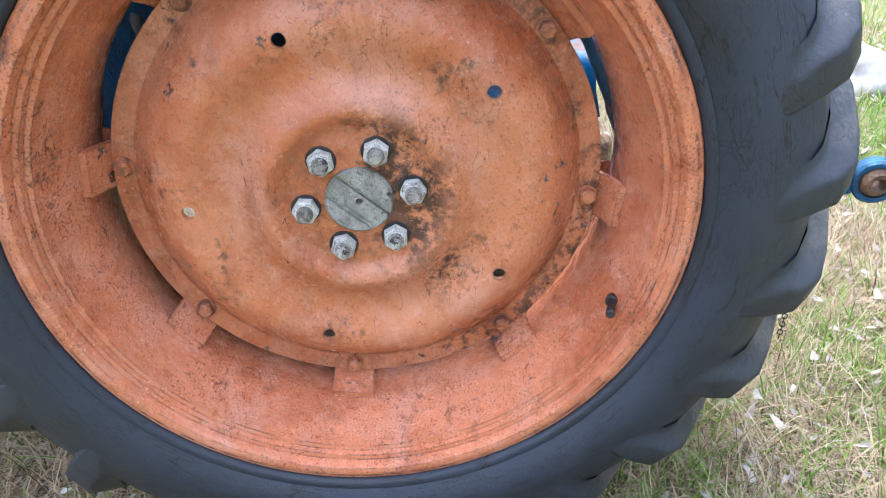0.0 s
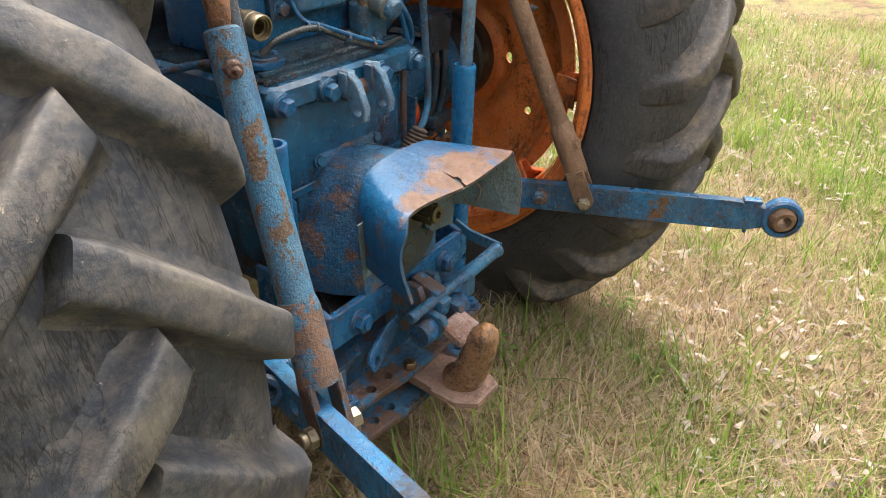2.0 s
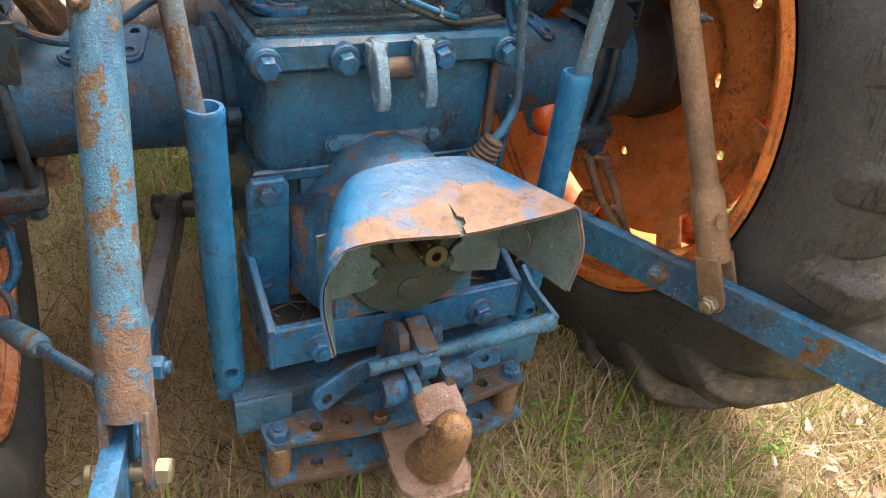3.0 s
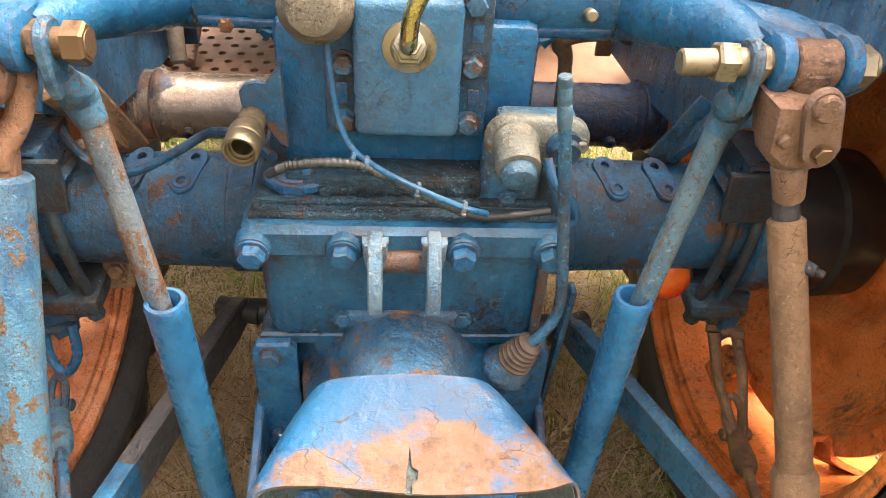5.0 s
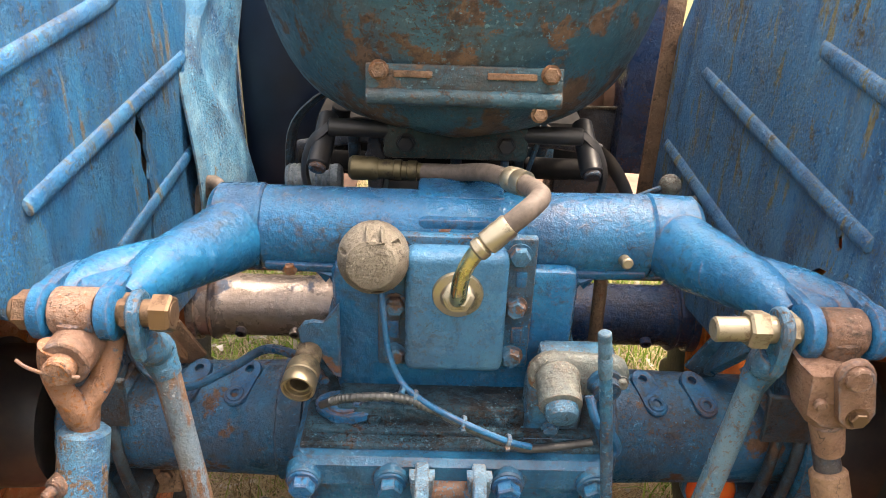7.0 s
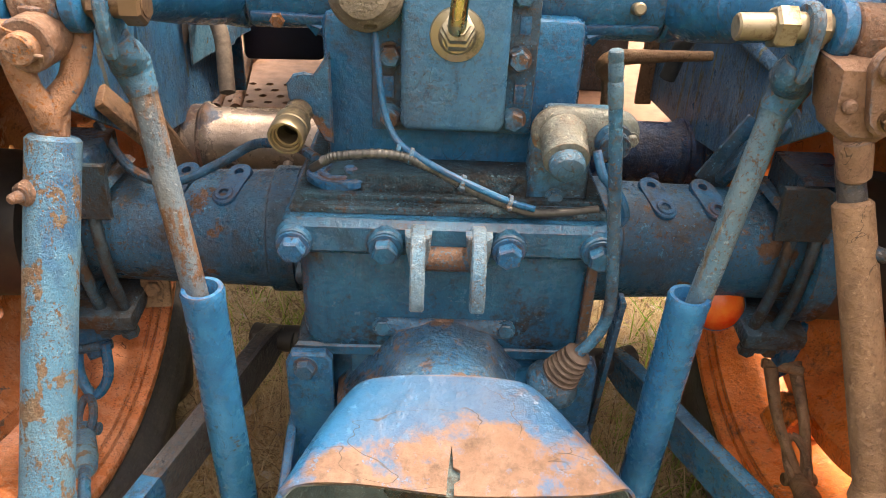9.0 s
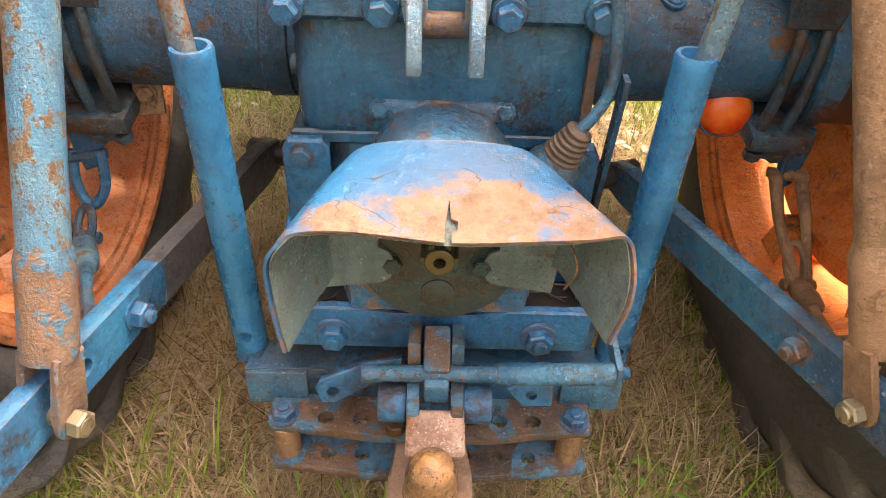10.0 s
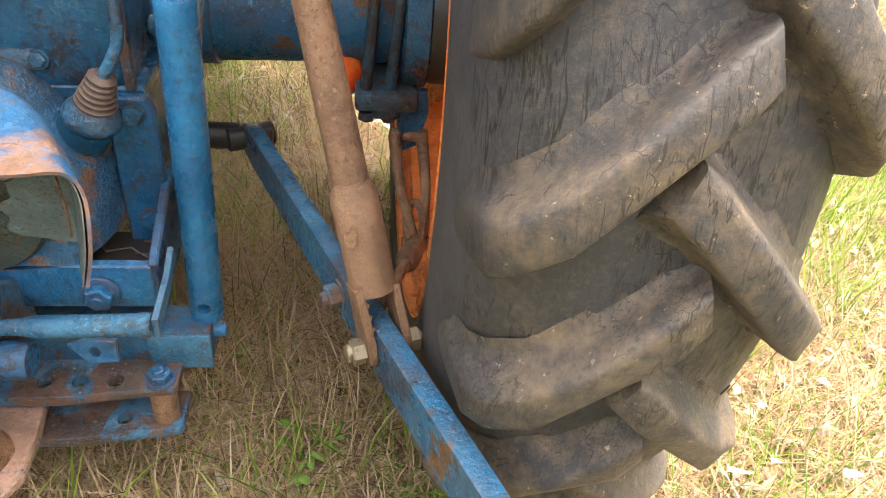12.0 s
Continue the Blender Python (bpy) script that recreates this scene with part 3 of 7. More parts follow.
def bolt(parent, c, axis, af, h, material, name="bolt", washer=True, stud=0.0, turn=0.0, label=""):
    q = Vector(axis).to_track_quat("Z", "Y").to_matrix().to_4x4()
    return part(name, hex_mesh(af, h, material, washer, stud), None, parent, label, Matrix.Translation(c) @ q @ pose(0, 0, 0, 0, 0, turn))

# ---- the tractor ----
tractor = tagged(new("tractor"), "old blue farm tractor with worn orange wheels on dry grass", "tractor")
HUB_Y, HUB_Z = -0.007, 0.543
TYRE_BASE = [(0, 0.541), (0.0436, 0.539), (0.0763, 0.530), (0.1003, 0.511), (0.1177, 0.482), (0.1286, 0.448), (0.1324, 0.418), (0.1319, 0.394), (0.1281, 0.3755), (0.118, 0.368)]
LUG_TOP = [(-0.01526, 0.571), (0, 0.572), (0.0436, 0.570), (0.07848, 0.563), (0.1046, 0.549), (0.1175, 0.528), (0.1205, 0.505), (0.1240, 0.478), (0.1288, 0.449)]
LUG_BASE = [(-0.02616, 0.538), (0, 0.539), (0.0436, 0.537), (0.07412, 0.528), (0.0981, 0.509), (0.1080, 0.494), (0.1165, 0.477), (0.1235, 0.456), (0.1275, 0.440)]
LUG_ANGLE = [1.6, 0.0, -4.6, -8.3, -10.9, -12.3, -12.9, -13.7, -14.8]
LUG_WIDE = [(-1.50, 0.0), (-1.18, 0.06), (-1.02, 0.18), (-1.0, 0.5), (-1.0, 0.82), (-0.94, 0.93), (-0.82, 0.985), (-0.4, 1.0), (0.4, 1.0), (0.82, 0.985), (0.94, 0.93), (1.0, 0.82), (1.0, 0.5), (1.02, 0.18), (1.18, 0.06), (1.50, 0.0)]


def lug_mesh(side, rubber):
    """One bar of the tread, from the middle of the tyre to its shoulder, with a tapering foot on the side wall (side: +1 or -1 along x)."""
    bm = bmesh.new()
    rows = []
    last = len(LUG_TOP) - 1
    for k, ((dt, rt), (db, rb), a) in enumerate(zip(LUG_TOP, LUG_BASE, LUG_ANGLE)):
        f = k / last
        top, base = 0.0165 + 0.003 * f, 0.0230 + 0.006 * f
        foot = 1.0 if k < 6 else (1.0, 0.78, 0.35)[k - 6]
        row = []
        for w, h in LUG_WIDE:
            w *= (base + (top - base) * h) * foot
            if k == last:
                h = h * 0.3
            if k == 0:
                h = h * 0.86
            d, r = db + (dt - db) * h, rb + (rt - rb) * h
            r += 0.0022 * h * math.sin(23 * f + 90 * w) - 0.0015 * h * math.cos(41 * f - 60 * w)
            slip = 0.55 * w * (1 - f)
            th = radians(a) + w / r
            row.append(bm.verts.new((side * (d + slip * 0.6), -r * math.cos(th), r * math.sin(th))))
        rows.append(row)
    for p, q in zip(rows, rows[1:]):
        for i in range(15):
            bm.faces.new((p[i], q[i], q[i + 1], p[i + 1]))
    lo = []
    for v in rows[0]:
        lo.append(bm.verts.new((v.co.x - side * 0.007, v.co.y * 0.935, v.co.z * 0.935)))
    for i in range(15):
        bm.faces.new((lo[i], rows[0][i], rows[0][i + 1], lo[i + 1]))
    bm.faces.new(rows[-1])
    return mesh_of("tread_lug", bm, rubber, 60)


LUGS = {(s, m): lug_mesh(s, m) for s in (1, -1) for m in (LUG, LUG_MUDDY)}
ACROSS = Matrix(((0, 0, 1, 0), (0, 1, 0, 0), (-1, 0, 0, 0), (0, 0, 0, 1)))


def wheel(name, x, out, phase_out, phase_in, disc_turn, ds, wear, wide, label, paint, rim_paint, rubber, lug_rubber):
    """A rear wheel about its own hub; out is +1 or -1, the way its outside faces along x."""
    S = Matrix.Diagonal((out, 1, 1, 1)) @ ACROSS
    # pressed disc with its raised ring, holes and boss
    front = [(0.0355, 0.030), (0.0355, 0.080), (0.0365, 0.085), (0.0405, 0.091), (0.0455, 0.098), (0.0480, 0.104), (0.0475, 0.110), (0.0425, 0.119), (0.0340, 0.130), (0.0290, 0.140), (0.0275, 0.150), (0.0295, 0.162), (0.0345, 0.176), (0.0385, 0.187), (0.040, 0.197), (0.038, 0.210), (0.028, 0.228), (0.010, 0.245), (-0.006, 0.256), (-0.013, 0.264), (-0.013, 0.289)]
    bm = turned(bmesh.new(), [(h + ds, r) for h, r in front + [(h - 0.006, r) for h, r in front[::-1]]], S, 96, close=True)
    cutters = []
    for k in range(5):
        a = radians(36 + 72 * k + disc_turn)
        y, z = -0.195 * math.cos(a), 0.195 * math.sin(a)
        cutters.append(peg((out * (ds - 0.02), y, z), (out * (ds + 0.08), y, z), 0.0078))
    if out > 0:
        cutters.append(peg((-0.03, -0.116, 0.004), (0.09, -0.116, 0.004), 0.011))
    hub = part(name, drilled(bm, cutters), paint, tractor, label, Matrix.Translation((x, HUB_Y, HUB_Z)), 30)
    # rim
    inner = [(0.120, 0.3635), (0.126, 0.3625), (0.1285, 0.3565), (0.1265, 0.350), (0.122, 0.3475), (0.1135, 0.3465), (0.1125, 0.340), (0.105, 0.3385), (0.1035, 0.3325), (0.098, 0.3315), (0.088, 0.330), (0.075, 0.3265), (0.056, 0.319), (0.036, 0.3145), (0.020, 0.3125)]
    inner = inner + [(-h, r) for h, r in inner[::-1]]
    back = [(h * 0.985, r + 0.0055) for h, r in inner[::-1]][1:-1]
    part("rim", turned(bmesh.new(), inner + back, S, 112, close=True), rim_paint, hub, "chipped orange steel rim with a dirty rolled edge", angle=42)
    # tyre
    prof = [(-d, r) for d, r in TYRE_BASE[::-1]] + TYRE_BASE[1:]
    prof = [(h * (1 + (wide - 1) * min(1.0, max(0.0, (r - 0.372) / 0.05))), r * wear if r > 0.4 else r) for h, r in prof] + [(0.095, 0.345), (-0.095, 0.345)]
    part("tyre", turned(bmesh.new(), prof, S, 120, close=True), rubber, hub, "perished grey-black rubber tyre, cracked and dusty", angle=50)
    # bead ring lines on the side wall
    part("bead_ring", turned(bmesh.new(), [(0.108, 0.368), (0.122, 0.3685), (0.1300, 0.3705), (0.1325, 0.375), (0.1325, 0.380), (0.125, 0.382)], S, 112), TYRE, hub, angle=60)
    for k in range(23):
        for side, ph in ((out, phase_out), (-out, phase_in)):
            part("tread_lug", LUGS[side, lug_rubber], None, hub, "", Matrix.Rotation(-radians(ph + 360 / 23 * k), 4, "X") @ Matrix.Diagonal((wide, wear, wear, 1)))
    # clips that carry the disc in the rim, with their bolts
    clip = bmesh.new()
    flat = Matrix(((1, 0, 0, 0), (0, 0, 1, 0), (0, 1, 0, 0), (0, 0, 0, 1)))
    sec = [(-0.062, 0.3135), (-0.047, 0.268), (-0.043, 0.264), (-0.023, 0.264), (-0.0194, 0.268), (-0.0194, 0.288), (-0.006, 0.297), (0.018, 0.305), (0.0185, 0.3145), (0.012, 0.3105), (-0.010, 0.303), (-0.0245, 0.293), (-0.0245, 0.2695), (-0.0415, 0.2695), (-0.0565, 0.3135)]
    prism(clip, [(out * (h + ds), r) for h, r in sec], 0.056, flat, 0.0012)
    clip_me = mesh_of("rim_clip", clip, rim_paint, 30)
    for k in range(8):
        a = radians(36.4 + 45 * k + disc_turn)
        turn = Matrix.Rotation(math.pi / 2 - a, 4, "X")
        part("rim_clip", clip_me, None, hub, "", turn)
        y, z = -0.2765 * math.cos(a), 0.2765 * math.sin(a)
        bolt(hub, (out * (ds - 0.013), y, z), (out, 0, 0), 0.018, 0.011, paint, turn=13 * k)
    for k in range(6):
        a = radians(6.4 + 60 * k + disc_turn)
        nut = bolt(hub, (out * (ds + 0.0355), -0.0625 * math.cos(a), 0.0625 * math.sin(a)), (out, 0, 0), 0.0265, 0.015, NUT_WHITE, "wheel_nut", False, 0.0, turn=17 * k, label="chipped white-painted wheel nut")
        thread = [(0.0, 0.0098), (0.0165, 0.0098)] + [(0.0168 + 0.0011 * i, 0.0080 if i % 2 else 0.0070) for i in range(9)] + [(0.0268, 0.006), (0.0268, 0.0)]
        part("stud", turned(bmesh.new(), thread, Matrix.Identity(4), 18), STUD, nut, "threaded stud end with flaked white paint")
        part("washer", turned(bmesh.new(), [(0.0, 0.010), (0.0, 0.0172), (0.0022, 0.0172), (0.0026, 0.0168), (0.0026, 0.010)], Matrix.Identity(4), 26), DARK, nut)
    # hub cap with a raised bar across it
    bm = turned(bmesh.new(), [(h + ds, r) for h, r in [(0.025, 0), (0.025, 0.0395), (0.041, 0.0395), (0.0435, 0.037), (0.0435, 0.0)]], S, 40)
    cap = drilled(bm, [box(bmesh.new(), (out * (ds + 0.045), 0.0115, -0.0115), (0.010, 0.007, 0.09), (-45, 0, 0), 0), box(bmesh.new(), (out * (ds + 0.045), -0.0065, 0.0065), (0.010, 0.0035, 0.09), (-45, 0, 0), 0), peg((out * (ds + 0.036), 0, 0), (out * (ds + 0.06), 0, 0), 0.004)])
    part("hub_cap", cap, CAP_GREY, hub, "grey metal hub cap with a slot across it", angle=25)
    # tyre valve
    bm = rod(bmesh.new(), (out * 0.073, -0.290, -0.1565), (out * 0.085, -0.285, -0.154), 0.008)
    rod(bm, (out * 0.083, -0.286, -0.1545), (out * 0.109, -0.278, -0.150), 0.0045)
    rod(bm, (out * 0.106, -0.279, -0.1505), (out * 0.117, -0.2755, -0.1485), 0.0055)
    part("valve", bm, BLACK, hub)
    # brake drum and axle flange behind the disc
    bm = turned(bmesh.new(), [(h + ds, r) for h, r in [(0.027, 0.0), (0.027, 0.082), (0.015, 0.092), (-0.03, 0.095), (-0.034, 0.088), (-0.09, 0.086), (-0.11, 0.080), (-0.11, 0)]], S, 48)
    part("axle_hub", bm, DARK, hub, "oily black axle hub")
    return hub


wheel("rear_wheel", -0.565, -1, 27.0, 34.8, -1.5, 0.013, 0.970, 1.12, "orange rear wheel with a dished disc and worn chevron tyre", ORANGE, ORANGE_RIM, TYRE, LUG)
wheel("rear_wheel", 0.553, 1, 9.5, 17.0, 6.0, -0.012, 1.0, 1.0, "orange rear wheel, chevron tyre mud-stained on the lugs", ORANGE_DEEP, ORANGE_DEEP, TYRE_MUDDY, LUG_MUDDY)


# ---- rear casing and axle ----
def casing():
    bm = box(bmesh.new(), (0, 0.0, 0.578), (0.284, 0.37, 0.15), bev=0.022, seg=3)
    body = part("rear_casing", bm, BLUE_OILY, tractor, "oily dark blue cast-iron transmission casing")
    bm = bmesh.new()
    out = [(-0.150, -0.193), (-0.140, -0.205), (0.140, -0.205), (0.150, -0.193), (0.150, 0.19), (-0.150, 0.19)]
    prism(bm, out, 0.036, pose(0, 0, 0.650), 0.006)
    for x in (-0.138, -0.056, 0.054, 0.136):
        rod(bm, (x, -0.195, 0.647), (x, -0.212, 0.647), 0.0185, 0.0165)
    part("top_flange", bm, BLUE_OILY, body)
    for k, x in enumerate((-0.138, -0.056, 0.054, 0.136)):
        bolt(body, (x, -0.211, 0.646), (0, -1, -0.12), 0.021, 0.013, BLUE_OILY if k % 2 else BLUE, turn=11 * k)
    bm = bmesh.new()
    prism(bm, [(-0.143, -0.190), (0.143, -0.190), (0.143, 0.17), (-0.143, 0.17)], 0.008, pose(0, 0, 0.671), 0.002)
    box(bm, (0, -0.06, 0.682), (0.225, 0.20, 0.024), bev=0.006)
    box(bm, (0.0, -0.172, 0.6775), (0.27, 0.010, 0.006), bev=0.002)
    lid = part("top_cover", bm, GREASE, body, "greasy black-and-blue cover plate")
    for x, y in ((0.012, -0.158), (-0.13, -0.12), (0.05, -0.160), (-0.075, -0.16)):
        bolt(lid, (x, y, 0.676), (0, 0, 1), 0.013, 0.009, GREASE, washer=False, turn=40 * x)
    # oval filler plate
    bm = prism(bmesh.new(), [(0.030 * math.cos(t), 0.020 * math.sin(t)) for t in np.linspace(0, 2 * math.pi, 28)[:-1]], 0.010, pose(-0.105, -0.146, 0.683, 0, 0, -12), 0.002)
    ring(bm, (-0.105, -0.146, 0.686), (-0.105, -0.146, 0.691), 0.017, 0.011)
    rod(bm, (-0.092, -0.152, 0.684), (-0.092, -0.152, 0.697), 0.0065, seg=6)
    part("filler_plate", bm, BLUE, lid, "chipped blue filler plate")
    # lower flange and sump
    bm = prism(bmesh.new(), [(-0.150, -0.183), (0.150, -0.183), (0.150, 0.19), (-0.150, 0.19)], 0.016, pose(0, 0, 0.506), 0.003)
    box(bm, (0, 0.005, 0.43), (0.285, 0.34, 0.14), bev=0.012)
    box(bm, (0, -0.168, 0.478), (0.19, 0.02, 0.04), bev=0.004)
    part("sump", bm, BLUE_OILY, body, "dark greasy blue sump casting")
    for s in (-1, 1):
        bm = bmesh.new()
        out = [(s * 0.112, 0.325), (s * 0.159, 0.325), (s * 0.159, 0.496), (s * 0.153, 0.508), (s * 0.118, 0.508), (s * 0.112, 0.500)]
        prism(bm, out, 0.013, Matrix(((1, 0, 0, 0), (0, 0, 1, -0.187), (0, 1, 0, 0), (0, 0, 0, 1))), 0.0025)
        pl = part("side_plate", bm, BLUE, body, "thick blue steel bracket plate")
        bolt(pl, (s * 0.139, -0.1935, 0.492), (0, -1, 0), 0.018, 0.011, BLUE_DIRTY, turn=9)
        bolt(pl, (s * 0.139, -0.1935, 0.365), (0, -1, 0), 0.018, 0.011, BLUE, turn=20)
        rod_bm = rod(bmesh.new(), (s * 0.143, -0.10, 0.545), (s * 0.160, -0.10, 0.545), 0.012)
        part("drain_plug", rod_bm, BLUE_OILY, body)
    # rust-red streaked strip at the casing's corner
    bm = box(bmesh.new(), (0.139, -0.184, 0.575), (0.010, 0.008, 0.125), bev=0.002)
    part("side_seam", bm, RUST_BLUE, body)
    # link bracket for the top link: two ears
    for s in (-1, 1):
        out = [(-0.205, 0.668), (-0.222, 0.668), (-0.238, 0.655), (-0.252, 0.622), (-0.250, 0.605), (-0.238, 0.600), (-0.228, 0.607), (-0.224, 0.632), (-0.214, 0.642), (-0.205, 0.642)]
        bm = prism(bmesh.new(), out, 0.013, Matrix(((0, 0, 1, s * 0.0265), (1, 0, 0, 0), (0, 1, 0, 0), (0, 0, 0, 1))), 0.0015)
        bm = drilled(bm, [peg((s * 0.0265 - 0.02, -0.2385, 0.618), (s * 0.0265 + 0.02, -0.2385, 0.618), 0.0075)])
        head = [(-0.0118, 0.6665), (0.0118, 0.6665), (0.0105, 0.652), (0.0075, 0.636), (0.0064, 0.632), (-0.0064, 0.632), (-0.0075, 0.636), (-0.0105, 0.652)]
        prism(bm, [(s * 0.0265 + x, z) for x, z in head], 0.014, Matrix(((1, 0, 0, 0), (0, 0, 1, -0.2165), (0, 1, 0, 0), (0, 0, 0, 1))), 0.0025)
        part("top_link_ear", bm, EAR_WORN, body, "worn pale blue steel ear with a pin hole")
    bm = rod(bmesh.new(), (-0.021, -0.206, 0.634), (0.021, -0.206, 0.634), 0.012)
    part("top_link_boss", bm, RUST_BLUE, body)
    return body


def axles(body):
    X = Matrix.Translation((0, HUB_Y + 0.007, HUB_Z)) @ ACROSS
    for s in (-1, 1):
        S = Matrix.Diagonal((s, 1, 1, 1)) @ X
        prof = [(0.140, 0.0), (0.140, 0.088), (0.156, 0.088), (0.158, 0.073), (0.168, 0.072), (0.170, 0.0755), (0.198, 0.0755), (0.200, 0.071), (0.26, 0.069), (0.40, 0.066), (0.408, 0.070), (0.414, 0.092), (0.440, 0.094), (0.446, 0.085), (0.446, 0.0)]
        ax = part("axle_housing", turned(bmesh.new(), prof, S, 56), BLUE_DIRTY, tractor, "dirty dark blue axle trumpet housing", angle=28)
        for x, yaw in ((0.238, 18), (0.298, 18)):
            c = (s * x, -0.001, 0.6135)
            bm = drilled(prism(bmesh.new(), obround(0.036, 0.0145), 0.008, Matrix()), [peg((0, 0, -0.02), (0, 0, 0.02), 0.0055), peg((0.036, 0, -0.02), (0.036, 0, 0.02), 0.0050)])
            ring(bm, (0.036, 0, 0.003), (0.036, 0, 0.006), 0.0105, 0.0055)
            m = Matrix.Translation(c) @ pose(0, 0, 0, 0, 0, -90 + s * yaw) @ pose(0, 0, 0, 0, 20, 0)
            part("mounting_ear", bm, BLUE, ax, "blue mounting ear with a bolt hole", m)
        rod_bm = rod(bmesh.new(), (s * 0.205, 0.03, 0.492), (s * 0.205, 0.02, 0.462), 0.022, 0.015)
        part("cast_lump", rod_bm, BLUE_DIRTY, ax)
        # cross tube ahead of the axle
        T = Matrix.Diagonal((s, 1, 1, 1)) @ Matrix.Translation((0, 0.25, 0.550)) @ ACROSS
        prof = [(0.10, 0), (0.10, 0.0476), (0.338, 0.0476), (0.343, 0.050), (0.348, 0.055), (0.352, 0.0545), (0.356, 0.051), (0.372, 0.0505), (0.374, 0.056), (0.385, 0.056), (0.385, 0)]
        if s < 0:
            tube = part("cross_tube", turned(bmesh.new(), prof, T, 44), SILVER, tractor, "bare worn pinkish-silver steel cross tube", angle=28)
        else:
            tube = part("cross_tube", turned(bmesh.new(), prof, T, 44), NAVY, tractor, "glossy dark blue steel cross tube", angle=28)
        for x in (0.225, 0.306):
            bm = ring(bmesh.new(), (s * x, 0.207, 0.533), (s * x, 0.197, 0.529), 0.0085, 0.004)
            part("tube_stud", bm, SILVER if s < 0 else NAVY, tube)


body = casing()
axles(body)


# ---- hydraulic lift ----
def lift():
    bm = box(bmesh.new(), (0, -0.045, 0.755), (0.236, 0.155, 0.150), bev=0.012, seg=2)
    box(bm, (0, -0.050, 0.818), (0.27, 0.10, 0.05), bev=0.02, seg=2)
    box(bm, (0.004, -0.055, 0.878), (0.085, 0.05, 0.012), bev=0.004)
    box(bm, (0.010, -0.088, 0.861), (0.095, 0.035, 0.022), bev=0.006)
    top = part("lift_housing", bm, BLUE_CLEAN, tractor, "bright blue hydraulic lift housing, casting paint chipped")
    T = Matrix.Translation((0, -0.070, 0.843)) @ ACROSS
    bm = turned(bmesh.new(), [(-0.186, 0), (-0.186, 0.0395), (-0.184, 0.041), (-0.06, 0.0405), (0.06, 0.0405), (0.184, 0.0425), (0.186, 0.041), (0.186, 0)], T, 48)
    part("rockshaft_tube", bm, BLUE_CLEAN, top, "thick bright blue rockshaft tube")
    for s in (-1, 1):
        rib = box(bmesh.new(), (s * 0.125, -0.105, 0.818), (0.115, 0.008, 0.010), (18, s * -2, 0), bev=0.003)
        part("casting_rib", rib, BLUE_CLEAN, top)
        gus = prism(bmesh.new(), [(0, 0), (0.020, 0.0), (0.006, -0.008), (0, -0.024)], 0.02, Matrix(((s, 0, 0, s * 0.115), (0, 0, 1, -0.10), (0, 1, 0, 0.815), (0, 0, 0, 1))), 0.004)
        part("gusset", gus, BLUE_CLEAN, top)
    bm = rod(bmesh.new(), (0.158, -0.108, 0.838), (0.158, -0.127, 0.842), 0.0055)
    part("grease_nipple", bm, NUT_ZINC, top)
    bm = rod(bmesh.new(), (-0.158, -0.103, 0.818), (-0.158, -0.112, 0.816), 0.007, seg=6)
    part("plug", bm, RUST_ORANGE, top)
    # control cover with its bolts
    bm = box(bmesh.new(), (0, -0.127, 0.797), (0.146, 0.012, 0.142), bev=0.003)
    part("cover_gasket_plate", bm, BLUE_DIRTY, top, "dirty blue bolting flange")
    bm = box(bmesh.new(), (0.0, -0.138, 0.797), (0.093, 0.034, 0.127), bev=0.009, seg=3)
    cov = part("control_cover", bm, COVER, top, "faded blue rounded control cover plate")
    for s, rows in ((1, (0.852, 0.797, 0.741)), (-1, (0.797, 0.741))):
        for k, z in enumerate(rows):
            bolt(top, (s * 0.0565, -0.133, z), (0, -1, 0), 0.0165, 0.010, RUST_BLUE, turn=20 * k)
    for x, z, h in ((0.060, 0.826, 0.016), (0.060, 0.765, 0.018), (-0.058, 0.768, 0.02)):
        part("cast_mark", box(bmesh.new(), (x, -0.1335, z), (0.010, 0.002, h), bev=0.0006), BLUE, top, "raised casting mark")
    # hose stub, bent pipe, ferrule, hose
    bm = turned(bmesh.new(), [(0, 0), (0, 0.0235), (0.004, 0.0225), (0.006, 0.016), (0.011, 0.013), (0.011, 0)], frame_to((0.001, -0.154, 0.822), (0.001, -0.254, 0.820))[0], 32)
    st = part("hose_stub", bm, FERRULE, cov, "dirty zinc washer and hydraulic nut")
    bm = turned(bmesh.new(), [(0, 0), (0, 0.0145), (0.012, 0.0145), (0.014, 0.0115), (0.016, 0.0130), (0.025, 0.0130), (0.027, 0.0095), (0.030, 0.0090), (0.030, 0)], frame_to((0.001, -0.160, 0.822), (0.001, -0.183, 0.836))[0], 6)
    part("hex_nut", bm, FERRULE, st)
    swept_bm = swept(bmesh.new(), [(0.001, -0.172, 0.827), (0.000, -0.186, 0.838), (0.002, -0.193, 0.862), (0.009, -0.195, 0.880), (0.016, -0.195, 0.891)], [0.0085, 0.0075, 0.007, 0.007, 0.007], 14)
    part("bent_pipe", swept_bm, CHROME, st, "shiny yellow-zinc bent pipe")
    bm = turned(bmesh.new(), [(0, 0), (0, 0.008), (0.002, 0.0098), (0.008, 0.0098), (0.010, 0.0082), (0.012, 0.0106), (0.024, 0.0106), (0.026, 0.0101), (0.034, 0.0106), (0.036, 0.0095), (0.036, 0)], frame_to((0.012, -0.195, 0.886), (0.042, -0.191, 0.9135))[0], 24)
    part("hose_ferrule", bm, FERRULE, st, "crimped zinc hose ferrule")
